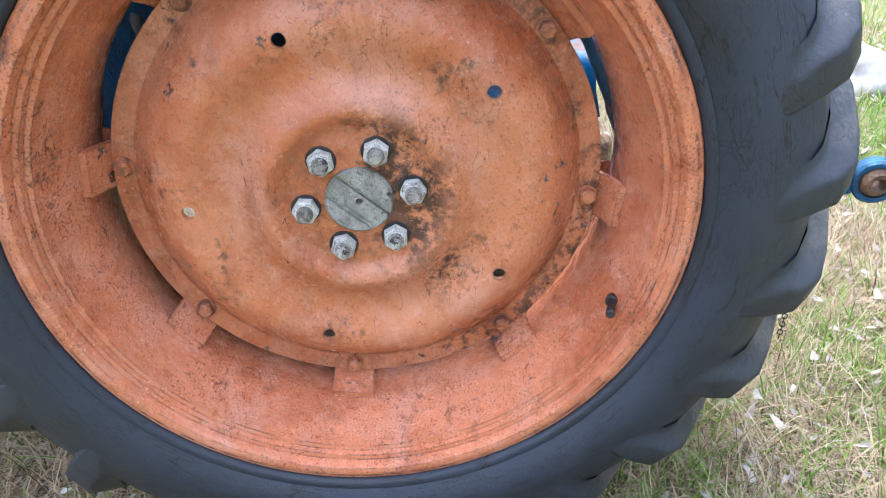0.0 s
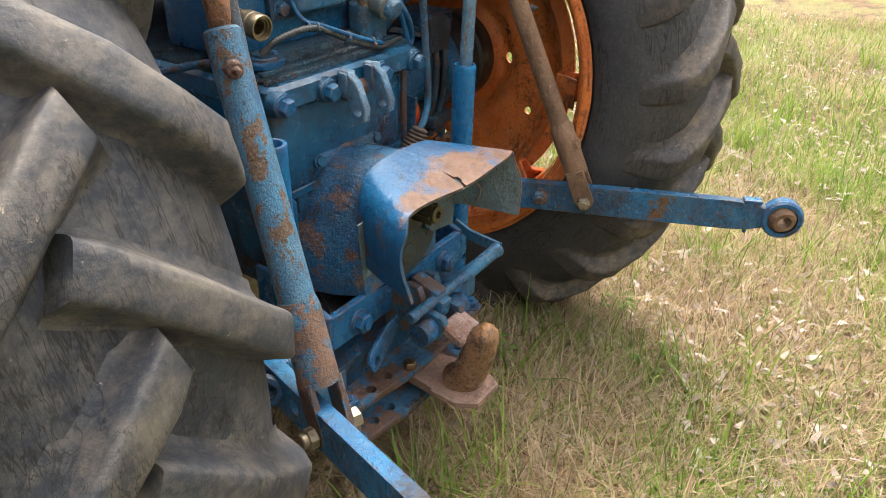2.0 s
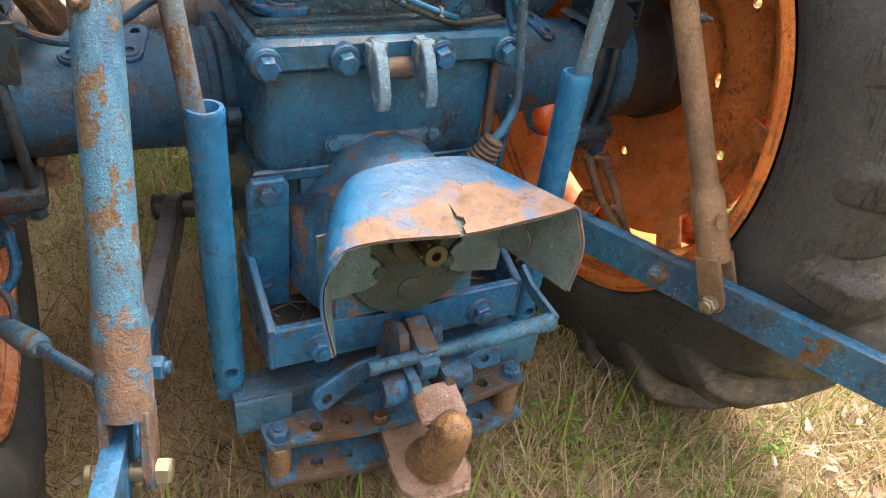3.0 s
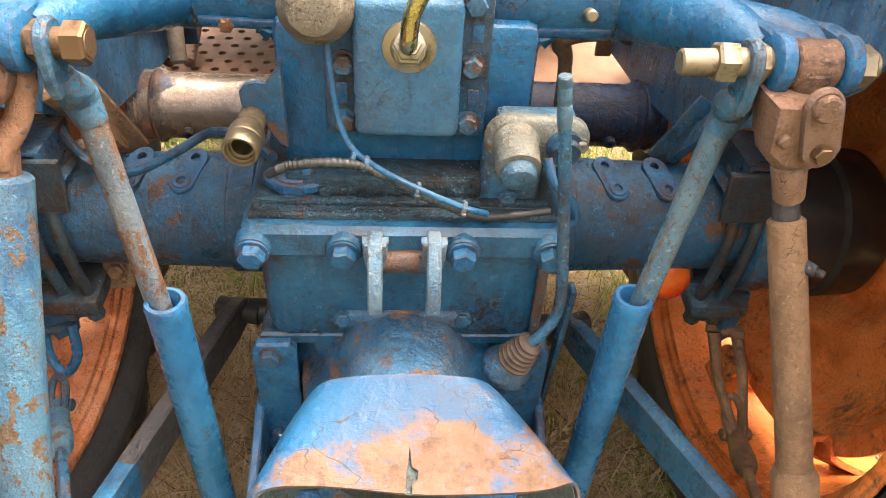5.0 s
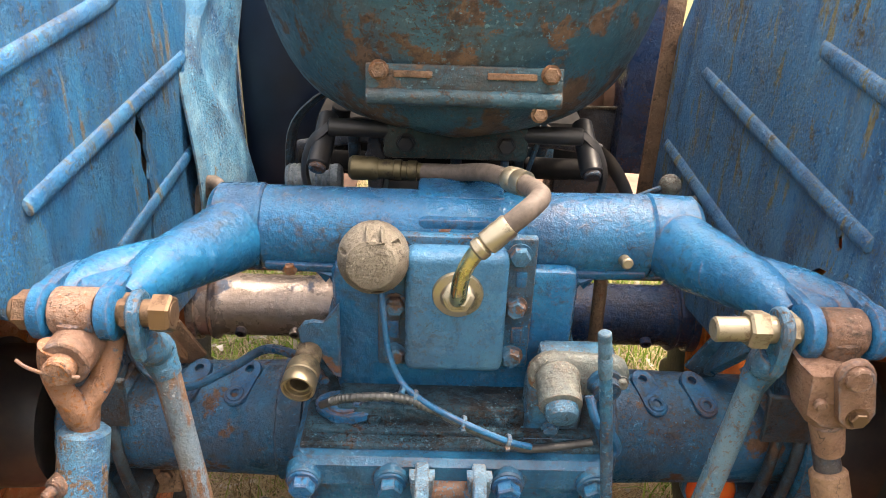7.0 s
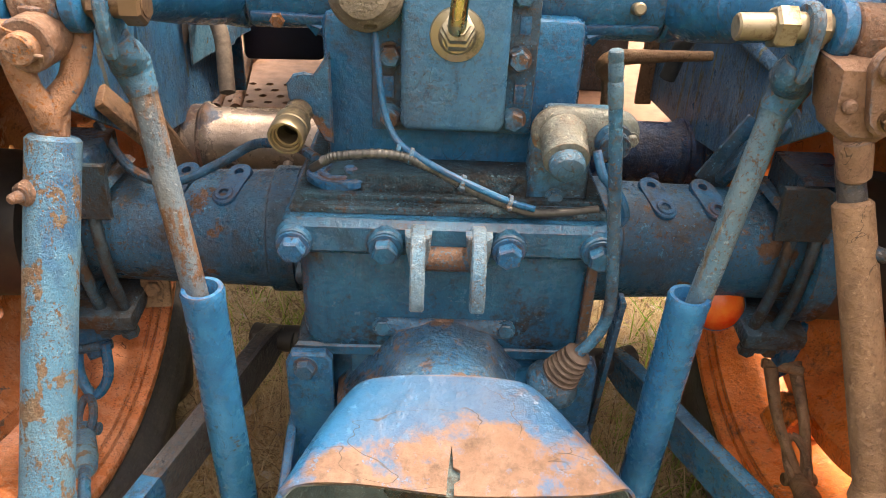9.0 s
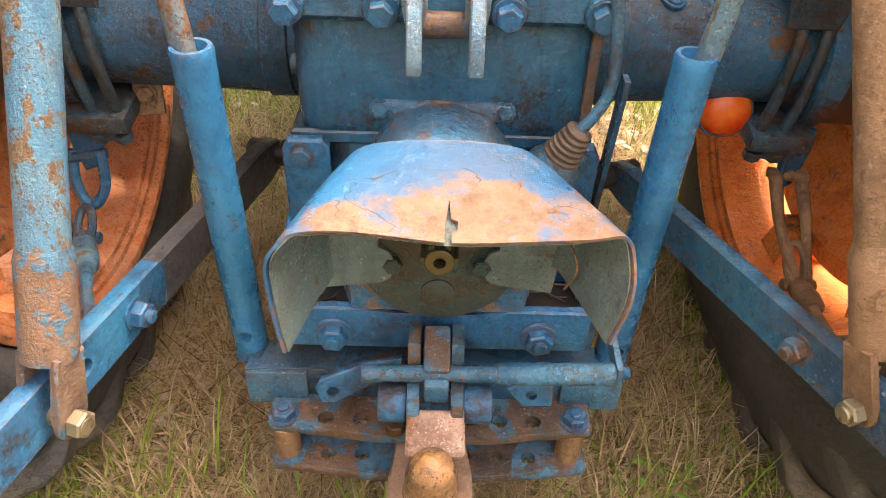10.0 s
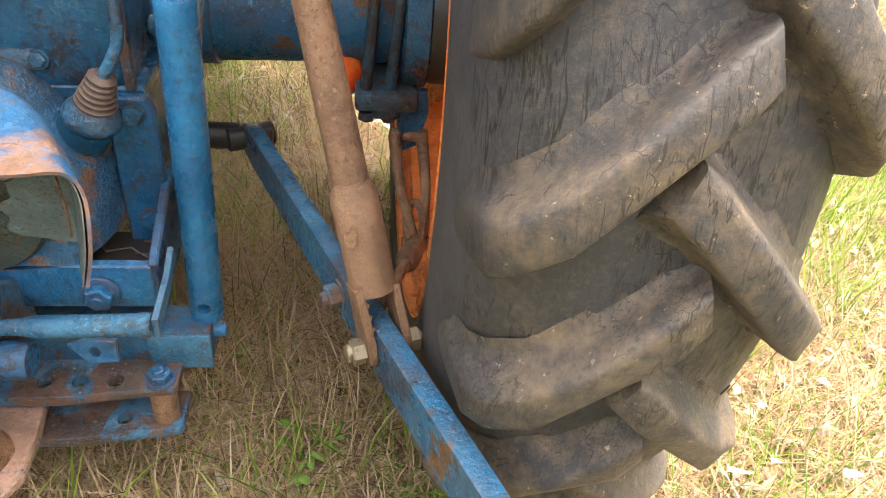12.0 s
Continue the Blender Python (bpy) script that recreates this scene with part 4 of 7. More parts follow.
    bm = swept(bmesh.new(), [(0.036, -0.192, 0.908), (0.052, -0.187, 0.921), (0.064, -0.168, 0.924), (0.064, -0.140, 0.918), (0.055, -0.105, 0.912)], 0.0090, 16)
    part("hydraulic_hose", bm, HOSE, st, "dusty brown-black hydraulic hose")
    bm = turned(bmesh.new(), [(0, 0), (0, 0.0115), (0.010, 0.0122), (0.012, 0.0112), (0.014, 0.0122), (0.024, 0.0115), (0.026, 0.010), (0.03, 0.0)], frame_to((0.0585, -0.114, 0.9135), (0.034, -0.078, 0.908))[0], 20)
    part("hose_collar", bm, FERRULE, st)
    bm = swept(bmesh.new(), [(0.044, -0.092, 0.910), (0.026, -0.062, 0.903), (-0.002, -0.030, 0.889), (-0.034, -0.012, 0.882)], 0.0088, 14)
    part("hydraulic_hose", bm, HOSE, st)
    m, n = frame_to((-0.030, -0.012, 0.8825), (-0.125, -0.004, 0.8815))
    bm = turned(bmesh.new(), [(0, 0), (0, 0.0080), (0.010, 0.0085), (0.011, 0.0105), (0.020, 0.0105), (0.021, 0.0092), (0.026, 0.0092), (0.027, 0.0108), (0.034, 0.0108), (0.035, 0.0100), (0.050, 0.0104), (0.052, 0.0120), (0.058, 0.0128), (0.063, 0.0120), (0.065, 0.0128), (0.078, 0.0128), (0.081, 0.0105), (0.081, 0)], m, 24)
    part("hose_coupling", bm, BRASS, st, "dull brass-coloured hydraulic quick coupling")
    # breather cap
    B = Matrix.Translation((-0.075, -0.128, 0.848)) @ Vector((0, -0.93, 0.20)).to_track_quat("Z", "Y").to_matrix().to_4x4()
    bm = turned(bmesh.new(), [(0, 0.0), (0, 0.028), (0.006, 0.0315), (0.016, 0.0325), (0.026, 0.0315), (0.034, 0.028), (0.040, 0.0225), (0.0435, 0.0215), (0.045, 0.018), (0.046, 0.0)], B, 40)
    cuts = []
    for a in (40, 160, 280):
        c = B @ pose(0.0275 * math.cos(radians(a)), 0.0275 * math.sin(radians(a)), 0.034)
        cuts.append(box(bmesh.new(), tuple(c.translation), (0.011, 0.011, 0.005), (0, 0, a), 0.002))
    bm = drilled(bm, cuts)
    capo = part("breather_cap", bm, CAP_BEIGE, top, "round dusty beige breather cap")
    for dx in (-0.0065, 0.0065):
        m = B @ pose(0.003 + dx, 0.024, 0.036, -35, 0, 8)
        part("cap_rib", prism(bmesh.new(), [(-0.0012, -0.008), (0.0012, -0.008), (0.0012, 0.008), (-0.0012, 0.008)], 0.012, m, 0.0004), CAP_BEIGE, capo)
    part("cap_rib", prism(bmesh.new(), [(-0.0075, -0.0012), (0.0075, -0.0012), (0.0075, 0.0012), (-0.0075, 0.0012)], 0.010, B @ pose(0.003, 0.017, 0.0405, -35, 0, 8), 0.0004), CAP_BEIGE, capo)
    return top


lift_top = lift()


def lift_arm(s):
    """Rockshaft arm with a forked end, its pin, and the eye of the telescopic stay on the same pin."""
    bm = bmesh.new()
    m, n = frame_to((s * 0.187, -0.070, 0.843), (s * 0.237, -0.070, 0.845))
    turned(bm, [(0, 0), (0, 0.041), (0.003, 0.043), (n - 0.006, 0.040), (n, 0.034), (n, 0)], m, 40)
    swept(bm, [(s * 0.206, -0.064, 0.843), (s * 0.216, -0.100, 0.844), (s * 0.235, -0.150, 0.851), (s * 0.248, -0.195, 0.859), (s * 0.257, -0.245, 0.863)], [0.033, 0.035, 0.029, 0.023, 0.013], 22, flat=1.0)
    swept(bm, [(s * 0.228, -0.150, 0.852), (s * 0.254, -0.180, 0.860), (s * 0.283, -0.206, 0.864), (s * 0.300, -0.228, 0.865), (s * 0.306, -0.250, 0.864)], [0.025, 0.025, 0.022, 0.016, 0.010], 18, flat=0.75)
    box(bm, (s * 0.278, -0.214, 0.862), (0.052, 0.050, 0.026), (4, 0, s * -18), 0.010, 3)
    arm = part("lift_arm", bm, BLUE_CLEAN, tractor, "bright blue cast lift arm with a forked end")
    for x in (0.258, 0.306):
        bm = turned(bmesh.new(), [(-0.0065, 0.0), (-0.0065, 0.018), (-0.0045, 0.021), (0.0045, 0.021), (0.0065, 0.018), (0.0065, 0.0)], Matrix.Translation((s * x, -0.262, 0.863)) @ ACROSS, 30)
        prism(bm, [(-0.262, 0.8835), (-0.235, 0.882), (-0.205, 0.874), (-0.205, 0.850), (-0.235, 0.845), (-0.262, 0.8425)], 0.0115, Matrix(((0, 0, s, s * x), (1, 0, 0, 0), (0, 1, 0, 0), (0, 0, 0, 1))), 0.003)
        part("fork_tine", bm, BLUE_CLEAN if s < 0 else BLUE, arm)
    bm = rod(bmesh.new(), (s * 0.212, -0.262, 0.863), (s * 0.330, -0.262, 0.863), 0.0105)
    part("fork_pin", bm, NUT_BRASS if s < 0 else NUT_ZINC, arm, "bare steel threaded pin")
    nut = NUT_BRASS if s < 0 else NUT_ZINC
    bolt(arm, (s * 0.2475, -0.262, 0.863), (-s, 0, 0), 0.026, 0.013, nut, "pin_nut", False, turn=8)
    bolt(arm, (s * 0.2265, -0.262, 0.863), (-s, 0, 0), 0.026, 0.014, nut, "pin_nut", False, turn=20)
    bolt(arm, (s * 0.3135, -0.262, 0.863), (s, 0, 0), 0.026, 0.012, RUSTY if s < 0 else NUT_ZINC, "pin_head", False, turn=3)
    if s > 0:
        rod_bm = rod(bmesh.new(), (0.188, -0.262, 0.862), (0.215, -0.262, 0.863), 0.0095)
        part("pin_thread", rod_bm, NUT_ZINC, arm)
    # knuckle
    bm = rod(bmesh.new(), (s * 0.266, -0.262, 0.863), (s * 0.298, -0.262, 0.863), 0.0180)
    neck = rod(bmesh.new(), (s * 0.282, -0.262, 0.863), (s * 0.283, -0.262, 0.838), 0.020, 0.019)
    if s < 0:
        kn = part("knuckle", bm, RUST_PINK, arm, "rusty pinkish forged knuckle")
        part("knuckle_neck", neck, RUST_PINK, kn)
        part("knuckle_boss", rod(bmesh.new(), (-0.281, -0.300, 0.842), (-0.281, -0.235, 0.842), 0.018), RUST_PINK, kn)
        bm = rod(bmesh.new(), (-0.281, -0.311, 0.842), (-0.281, -0.230, 0.842), 0.0105)
        part("knuckle_pin", bm, RUST_ORANGE, kn, "rust-orange pin with a split pin through it")
        bm = swept(bmesh.new(), [(-0.266, -0.308, 0.838), (-0.284, -0.310, 0.841), (-0.300, -0.309, 0.846), (-0.308, -0.307, 0.851)], 0.0013, 8)
        part("split_pin", bm, RUST_PINK, kn)
        bm = swept(bmesh.new(), [(-0.2865, -0.292, 0.852), (-0.2925, -0.292, 0.834), (-0.2905, -0.292, 0.812), (-0.2845, -0.292, 0.796), (-0.2835, -0.291, 0.782)], [0.013, 0.0105, 0.0095, 0.0115, 0.0105], 18, flat=0.8, up=(0, 1, 0))
        swept(bm, [(-0.2700, -0.252, 0.852), (-0.2645, -0.262, 0.834), (-0.2685, -0.276, 0.812), (-0.2800, -0.288, 0.796), (-0.2830, -0.291, 0.784)], [0.013, 0.0105, 0.0095, 0.0110, 0.0105], 18, flat=0.8, up=(0, 1, 0))
        part("rod_yoke", bm, RUST_ORANGE, kn, "flaking rust-orange yoke")
    else:
        kn = part("knuckle", bm, RUST_PINK, arm, "rusty pinkish forged knuckle")
        part("knuckle_neck", neck, RUST_PINK, kn)
        upright = lambda y: Matrix(((1, 0, 0, 0), (0, 0, 1, y), (0, 1, 0, 0), (0, 0, 0, 1)))
        out = [(0.2475, 0.849), (0.2595, 0.808), (0.2630, 0.798), (0.2720, 0.791), (0.2960, 0.790), (0.3035, 0.796), (0.3060, 0.806), (0.2945, 0.849)]
        part("rod_yoke", prism(bmesh.new(), out, 0.036, upright(-0.274), 0.006), ROD_PINK, kn, "brown-pink rusty cast yoke block")
        lean = math.atan2(0.0100, 0.0360)
        out = [(0.2825 + 0.0130 * math.cos(a), 0.8485 + 0.0130 * math.sin(a)) for a in np.linspace(lean, math.pi + lean, 12)] + [(0.2925 + 0.0130 * math.cos(a), 0.8125 + 0.0130 * math.sin(a)) for a in np.linspace(math.pi + lean, 2 * math.pi + lean, 12)]
        part("yoke_strap", prism(bmesh.new(), out, 0.008, upright(-0.2955), 0.002), ROD_PINK, kn, "rusty round-ended steel strap")
        part("rivet", rod(bmesh.new(), (0.2825, -0.297, 0.8485), (0.2825, -0.3055, 0.8485), 0.0098), ROD_PINK, kn)
        bolt(kn, (0.2925, -0.2990, 0.8125), (0, -1, 0), 0.012, 0.006, NUT_BRASS, washer=True)
        part("rivet", rod(bmesh.new(), (0.266, -0.291, 0.819), (0.266, -0.297, 0.819), 0.0050), ROD_PINK, kn)
        part("yoke_neck", rod(bmesh.new(), (0.2860, -0.276, 0.793), (0.2985, -0.275, 0.757), 0.0135, 0.0118, bev=0.003), ROD_PINK, kn)
    return arm


for s in (-1, 1):
    lift_arm(s)


def stay(s, top, mid, low):
    """Telescopic stay: a cranked flat eye on the pin, a plain rod and a tube with a cross hole."""
    eye = (s * 0.2385, -0.262, 0.863)
    out = [(0.0175 * math.cos(t), 0.0175 * math.sin(t)) for t in np.linspace(0, math.pi, 12)] + [(-0.0165, -0.028), (-0.012, -0.036), (0.012, -0.036), (0.0165, -0.028)]
    bm = prism(bmesh.new(), [(x, z) for x, z in out], 0.009, Matrix(((0, 0, 1, eye[0]), (1, 0, 0, eye[1]), (0, 1, 0, eye[2]), (0, 0, 0, 1))), 0.002)
    ob = part("stay", bm, BLUE_PALE, tractor, "pale blue telescopic stay, a rod sliding in a tube")
    t, k, l = Vector(top), Vector(mid), Vector(low)
    bm = swept(bmesh.new(), [(eye[0], eye[1] + 0.0, eye[2] - 0.024), (eye[0] - s * 0.002, -0.257, 0.828), tuple(t + Vector((s * 0.003, 0, 0.0))), tuple(t.lerp(k, 0.12))], [0.0105, 0.013, 0.0150, 0.0115], 14)
    part("cranked_end", bm, BLUE_PALE, ob, "chipped pale blue forged crank")
    bm = rod(bmesh.new(), t.lerp(k, 0.06), k.lerp(l, 0.3), 0.0105, seg=20)
    part("rod", bm, STAY_BARE if s < 0 else STAY_WORN, ob, "scuffed rod with the paint rubbed off")
    d = (l - k).normalized()
    m, n = frame_to(k, l)
    bm = turned(bmesh.new(), [(0.01, 0.0118), (0.0, 0.0135), (0.0, 0.0172), (0.004, 0.0188), (0.012, 0.0180), (n - 0.004, 0.0180), (n, 0.0165), (n, 0.0), (n - 0.03, 0.0), (n - 0.03, 0.0118)], m, 28, close=True)
    bm = drilled(bm, [peg(l - d * 0.026 + Vector((0, -0.03, 0)), l - d * 0.026 + Vector((0, 0.03, 0)), 0.0075)])
    part("tube", bm, AZURE, ob, "blue steel tube with a rolled rim")
    bm = box(bmesh.new(), tuple(l + Vector((0, 0.0, -0.010))), (0.030, 0.028, 0.022), (0, 0, 12 * s), 0.003)
    if s > 0:
        rod(bm, l + Vector((-0.010, -0.012, -0.010)), l + Vector((0.022, -0.012, -0.010)), 0.008)
    part("stay_foot", bm, BLUE, ob)


stay(-1, (-0.236, -0.242, 0.815), (-0.207, -0.259, 0.630), (-0.203, -0.254, 0.285))
stay(1, (0.247, -0.236, 0.815), (0.208, -0.252, 0.633), (0.197, -0.252, 0.272))


# ---- lift rods and lower links ----
def lift_rod(s, top, col, low, material, label):
    t, c, l = Vector(top), Vector(col), Vector(low)
    d = (l - t).normalized()
    m, n = frame_to(t, l)
    nc = (c - t).length
    r0, r1 = (0.0185, 0.0225) if s < 0 else (0.0148, 0.0205)
    low_paint = SOCKET if s < 0 else material
    ob = part("lift_rod", turned(bmesh.new(), [(0, 0), (0, r0 - 0.003), (0.003, r0), (nc - 0.012, r0 + 0.001), (nc + 0.01, r0 + 0.001), (nc + 0.01, 0)], m, 28), material, tractor, label)
    part("fork_socket", turned(bmesh.new(), [(nc - 0.012, 0), (nc - 0.012, r0 + 0.0016), (nc - 0.008, r0 + 0.0025), (nc, r1), (n - 0.055, r1), (n - 0.05, 0.0)], m, 28), low_paint, ob, "rust-worn socket that carries the fork" if s < 0 else "")
    part("thread", rod(bmesh.new(), t - d * 0.03, t + d * 0.01, 0.0105), RUST_ORANGE if s < 0 else STEEL_DARK, ob)
    side = Vector((math.cos(radians(18 * s)), math.sin(radians(18 * s)), 0))
    back = d.cross(side).normalized()
    for k in (-1, 1):
        p0 = l - d * 0.062 + side * (k * 0.0165)
        out = [(-0.016, 0), (0.016, 0), (0.016, 0.055)] + [(0.016 * math.cos(a), 0.062 + 0.016 * math.sin(a)) for a in np.linspace(0, math.pi, 10)] + [(-0.016, 0.055)]
        F = Matrix((( back.x, d.x, side.x, p0.x), (back.y, d.y, side.y, p0.y), (back.z, d.z, side.z, p0.z), (0, 0, 0, 1)))
        part("fork_leg", prism(bmesh.new(), out, 0.008, F, 0.002), low_paint, ob)
    pin = part("fork_pin", rod(bmesh.new(), l - side * 0.038, l + side * 0.034, 0.0085), NUT_ZINC, ob, "bright zinc-plated pin bolt")
    inward = -side * s
    bolt(ob, l + inward * 0.0215, inward, 0.021, 0.012, NUT_ZINC, "pin_nut", False, turn=10)
    bolt(ob, l - inward * 0.0215, -inward, 0.021, 0.010, NUT_ZINC, "pin_head", False, turn=22)
    return ob, d


lr, dl = lift_rod(-1, (-0.282, -0.290, 0.777), (-0.306, -0.386, 0.507), (-0.318, -0.434, 0.378), BLUE_FLAKED, "lift rod with heavily flaked blue paint over rust")
bm = rod(bmesh.new(), (-0.291, -0.304, 0.745), (-0.297, -0.323, 0.745), 0.010, 0.0085)
rod(bm, (-0.297, -0.321, 0.745), (-0.301, -0.331, 0.746), 0.0045, 0.0035)
part("grease_nipple", bm, RUST_PINK, lr)
lr, dl = lift_rod(1, (0.302, -0.276, 0.740), (0.358, -0.357, 0.510), (0.388, -0.403, 0.378), ROD_BROWN, "brown rusty steel lift rod")
bm = rod(bmesh.new(), (0.3196, -0.2952, 0.706), (0.3285, -0.302, 0.7055), 0.0062, 0.0055)
rod(bm, (0.3275, -0.3012, 0.7055), (0.334, -0.306, 0.705), 0.0032)
part("grease_nipple", bm, STEEL_DARK, lr)
for k in range(7):
    z = 0.47 - 0.011 * k
    part("cast_mark", box(bmesh.new(), (0.3585 + 0.0025 * k, -0.3890 - 0.0035 * k, z), (0.007, 0.0015, 0.0045), (-20, 0, -18), 0.0004), ROD_BROWN, lr)
part("cast_mark", prism(bmesh.new(), [(0.006 * math.cos(t), 0.010 * math.sin(t)) for t in np.linspace(0, 6.283, 18)[:-1]], 0.0015, pose(0.3550, -0.3920, 0.490, 72, 0, -18), 0.0004), RUSTY, lr)


def lower_link(s, a, b, bolt_x):
    """Flat-bar draft link from its front ball to the rear ball."""
    a, b = Vector(a), Vector(b)
    d = (b - a).normalized()
    side = d.cross(Vector((0, 0, 1))).normalized()
    up = side.cross(d).normalized()
    F = Matrix(((d.x, up.x, side.x, a.x), (d.y, up.y, side.y, a.y), (d.z, up.z, side.z, a.z), (0, 0, 0, 1)))
    n = (b - a).length
    h = 0.0265
    out = [(0.03, -h), (n - 0.09, -h), (n - 0.05, -0.024), (n - 0.03, -0.02), (n - 0.03, 0.02), (n - 0.05, 0.024), (n - 0.09, h), (0.03, h), (0.0, 0.020), (-0.018, 0.008), (-0.018, -0.008), (0.0, -0.020)]
    bm = prism(bmesh.new(), out, 0.019, F, 0.003)
    u = (bolt_x - a.x) / d.x
    bm = drilled(bm, [peg(a + d * (u + 0.075) - side * 0.03, a + d * (u + 0.075) + side * 0.03, 0.0095)])
    ob = part("lower_link", bm, LINK if s > 0 else BLUE, tractor, "blue flat-bar lower link with chipped edges")
    if s < 0:
        bare = [(0.28, -h - 0.0006), (0.262, -0.004), (0.272, h + 0.0006), (0.03, h + 0.0006), (-0.001, 0.0206), (-0.019, 0.008), (-0.019, -0.008), (-0.001, -0.0206), (0.03, -h - 0.0006)]
        part("bare_front", prism(bmesh.new(), bare, 0.0202, F, 0.003), STEEL_DARK, ob, "bare dark steel front of the link")
    # rear eye and its ball
    bm = turned(bmesh.new(), [(-0.013, 0.0245), (-0.013, 0.031), (-0.009, 0.0345), (0.009, 0.0345), (0.013, 0.031), (0.013, 0.0245)], Matrix.Translation(b) @ (F.to_3x3().to_4x4()), 36, close=True)
    part("ball_socket", bm, BLUE, ob, "blue forged ball socket")
    ball = [(-0.017, 0.0115), (-0.017, 0.018), (-0.010, 0.0235), (0, 0.0255), (0.010, 0.0235), (0.017, 0.018), (0.017, 0.0115)]
    part("ball", turned(bmesh.new(), ball, Matrix.Translation(b) @ F.to_3x3().to_4x4() @ pose(0, 0, 0, 8, 10, 0), 28, close=True), RUSTY, ob, "rusty ball with a pin hole")
    # retaining clip at the top of the eye
    bm = box(bmesh.new(), tuple(b - d * 0.052 + up * 0.027), (0.030, 0.020, 0.007), (0, 0, math.degrees(math.atan2(d.y, d.x))), 0.002)
    rod(bm, b - d * 0.050 + up * 0.03, b - d * 0.055 - up * 0.035, 0.0035)
    part("lock_clip", bm, BLUE, ob)
    # front ball pin and bolt
    bm = rod(bmesh.new(), a - side * 0.03, a + side * 0.03, 0.0155)
    part("front_pin", bm, DARK, ob)
    bolt(ob, a + Vector((s * 0.012, 0, 0)), (s, -0.1, 0), 0.026, 0.018, DARK, "pin_nut", True)
    bm = rod(bmesh.new(), a + Vector((-s * 0.012, 0, 0)), a + Vector((-s * 0.075, 0.0, 0)), 0.017)
    part("front_mount", bm, DARK, ob)
    # bolt through the link
    inward = -side if (-side).x * s < 0 else side
    p = a + d * u
    bolt(ob, p + inward * 0.0095, inward, 0.023, 0.014, RUST_BLUE if s > 0 else BLUE, stud=0.006, turn=14)
    return ob


lower_link(-1, (-0.216, -0.006, 0.381), (-0.410, -0.744, 0.391), -0.297)
lower_link(1, (0.226, -0.030, 0.377), (0.515, -0.711, 0.379), 0.354)
chain_top, chain_low = Vector((-0.397, -0.672, 0.362)), Vector((-0.325, -0.690, 0.04))
bm = bmesh.new()
for k in range(30):
    p, q = chain_top.lerp(chain_low, k / 30), chain_top.lerp(chain_low, (k + 1.35) / 30)
    m, n = frame_to(p, q)
    m = m @ pose(0, 0, 0, 0, 0, 90 * (k % 2) + 20)
    swept(bm, [tuple(m @ Vector((0.0042 * math.sin(t), 0, n / 2 - n / 2 * math.cos(t)))) for t in np.linspace(0, 2 * math.pi, 9)], 0.0011, 5, 2)
part("pin_chain", bm, BLACK, tractor, "thin black chain hanging from the lower link")


# ---- power take-off and its guard ----
def loft(bm, rings):
    """A closed skin through rings of points."""
    rows = [[bm.verts.new(p) for p in r] for r in rings]
    n = len(rows[0])
    for p, q in zip(rows, rows[1:]):
        for i in range(n):
            bm.faces.new((p[i], q[i], q[(i + 1) % n], p[(i + 1) % n]))
    bm.faces.new(rows[0])
    bm.faces.new(rows[-1])
    return bm


def arch(y, w_top, w_low, z_top, z_low, c=0.022):
    return [(-w_low, y, z_low), (-w_low + 0.002, y, (z_low + z_top) / 2), (-w_top, y, z_top - c), (-w_top + c * 0.45, y, z_top - c * 0.3), (-w_top + c * 1.3, y, z_top), (w_top - c * 1.3, y, z_top), (w_top - c * 0.45, y, z_top - c * 0.3), (w_top, y, z_top - c), (w_low - 0.002, y, (z_low + z_top) / 2), (w_low, y, z_low)]


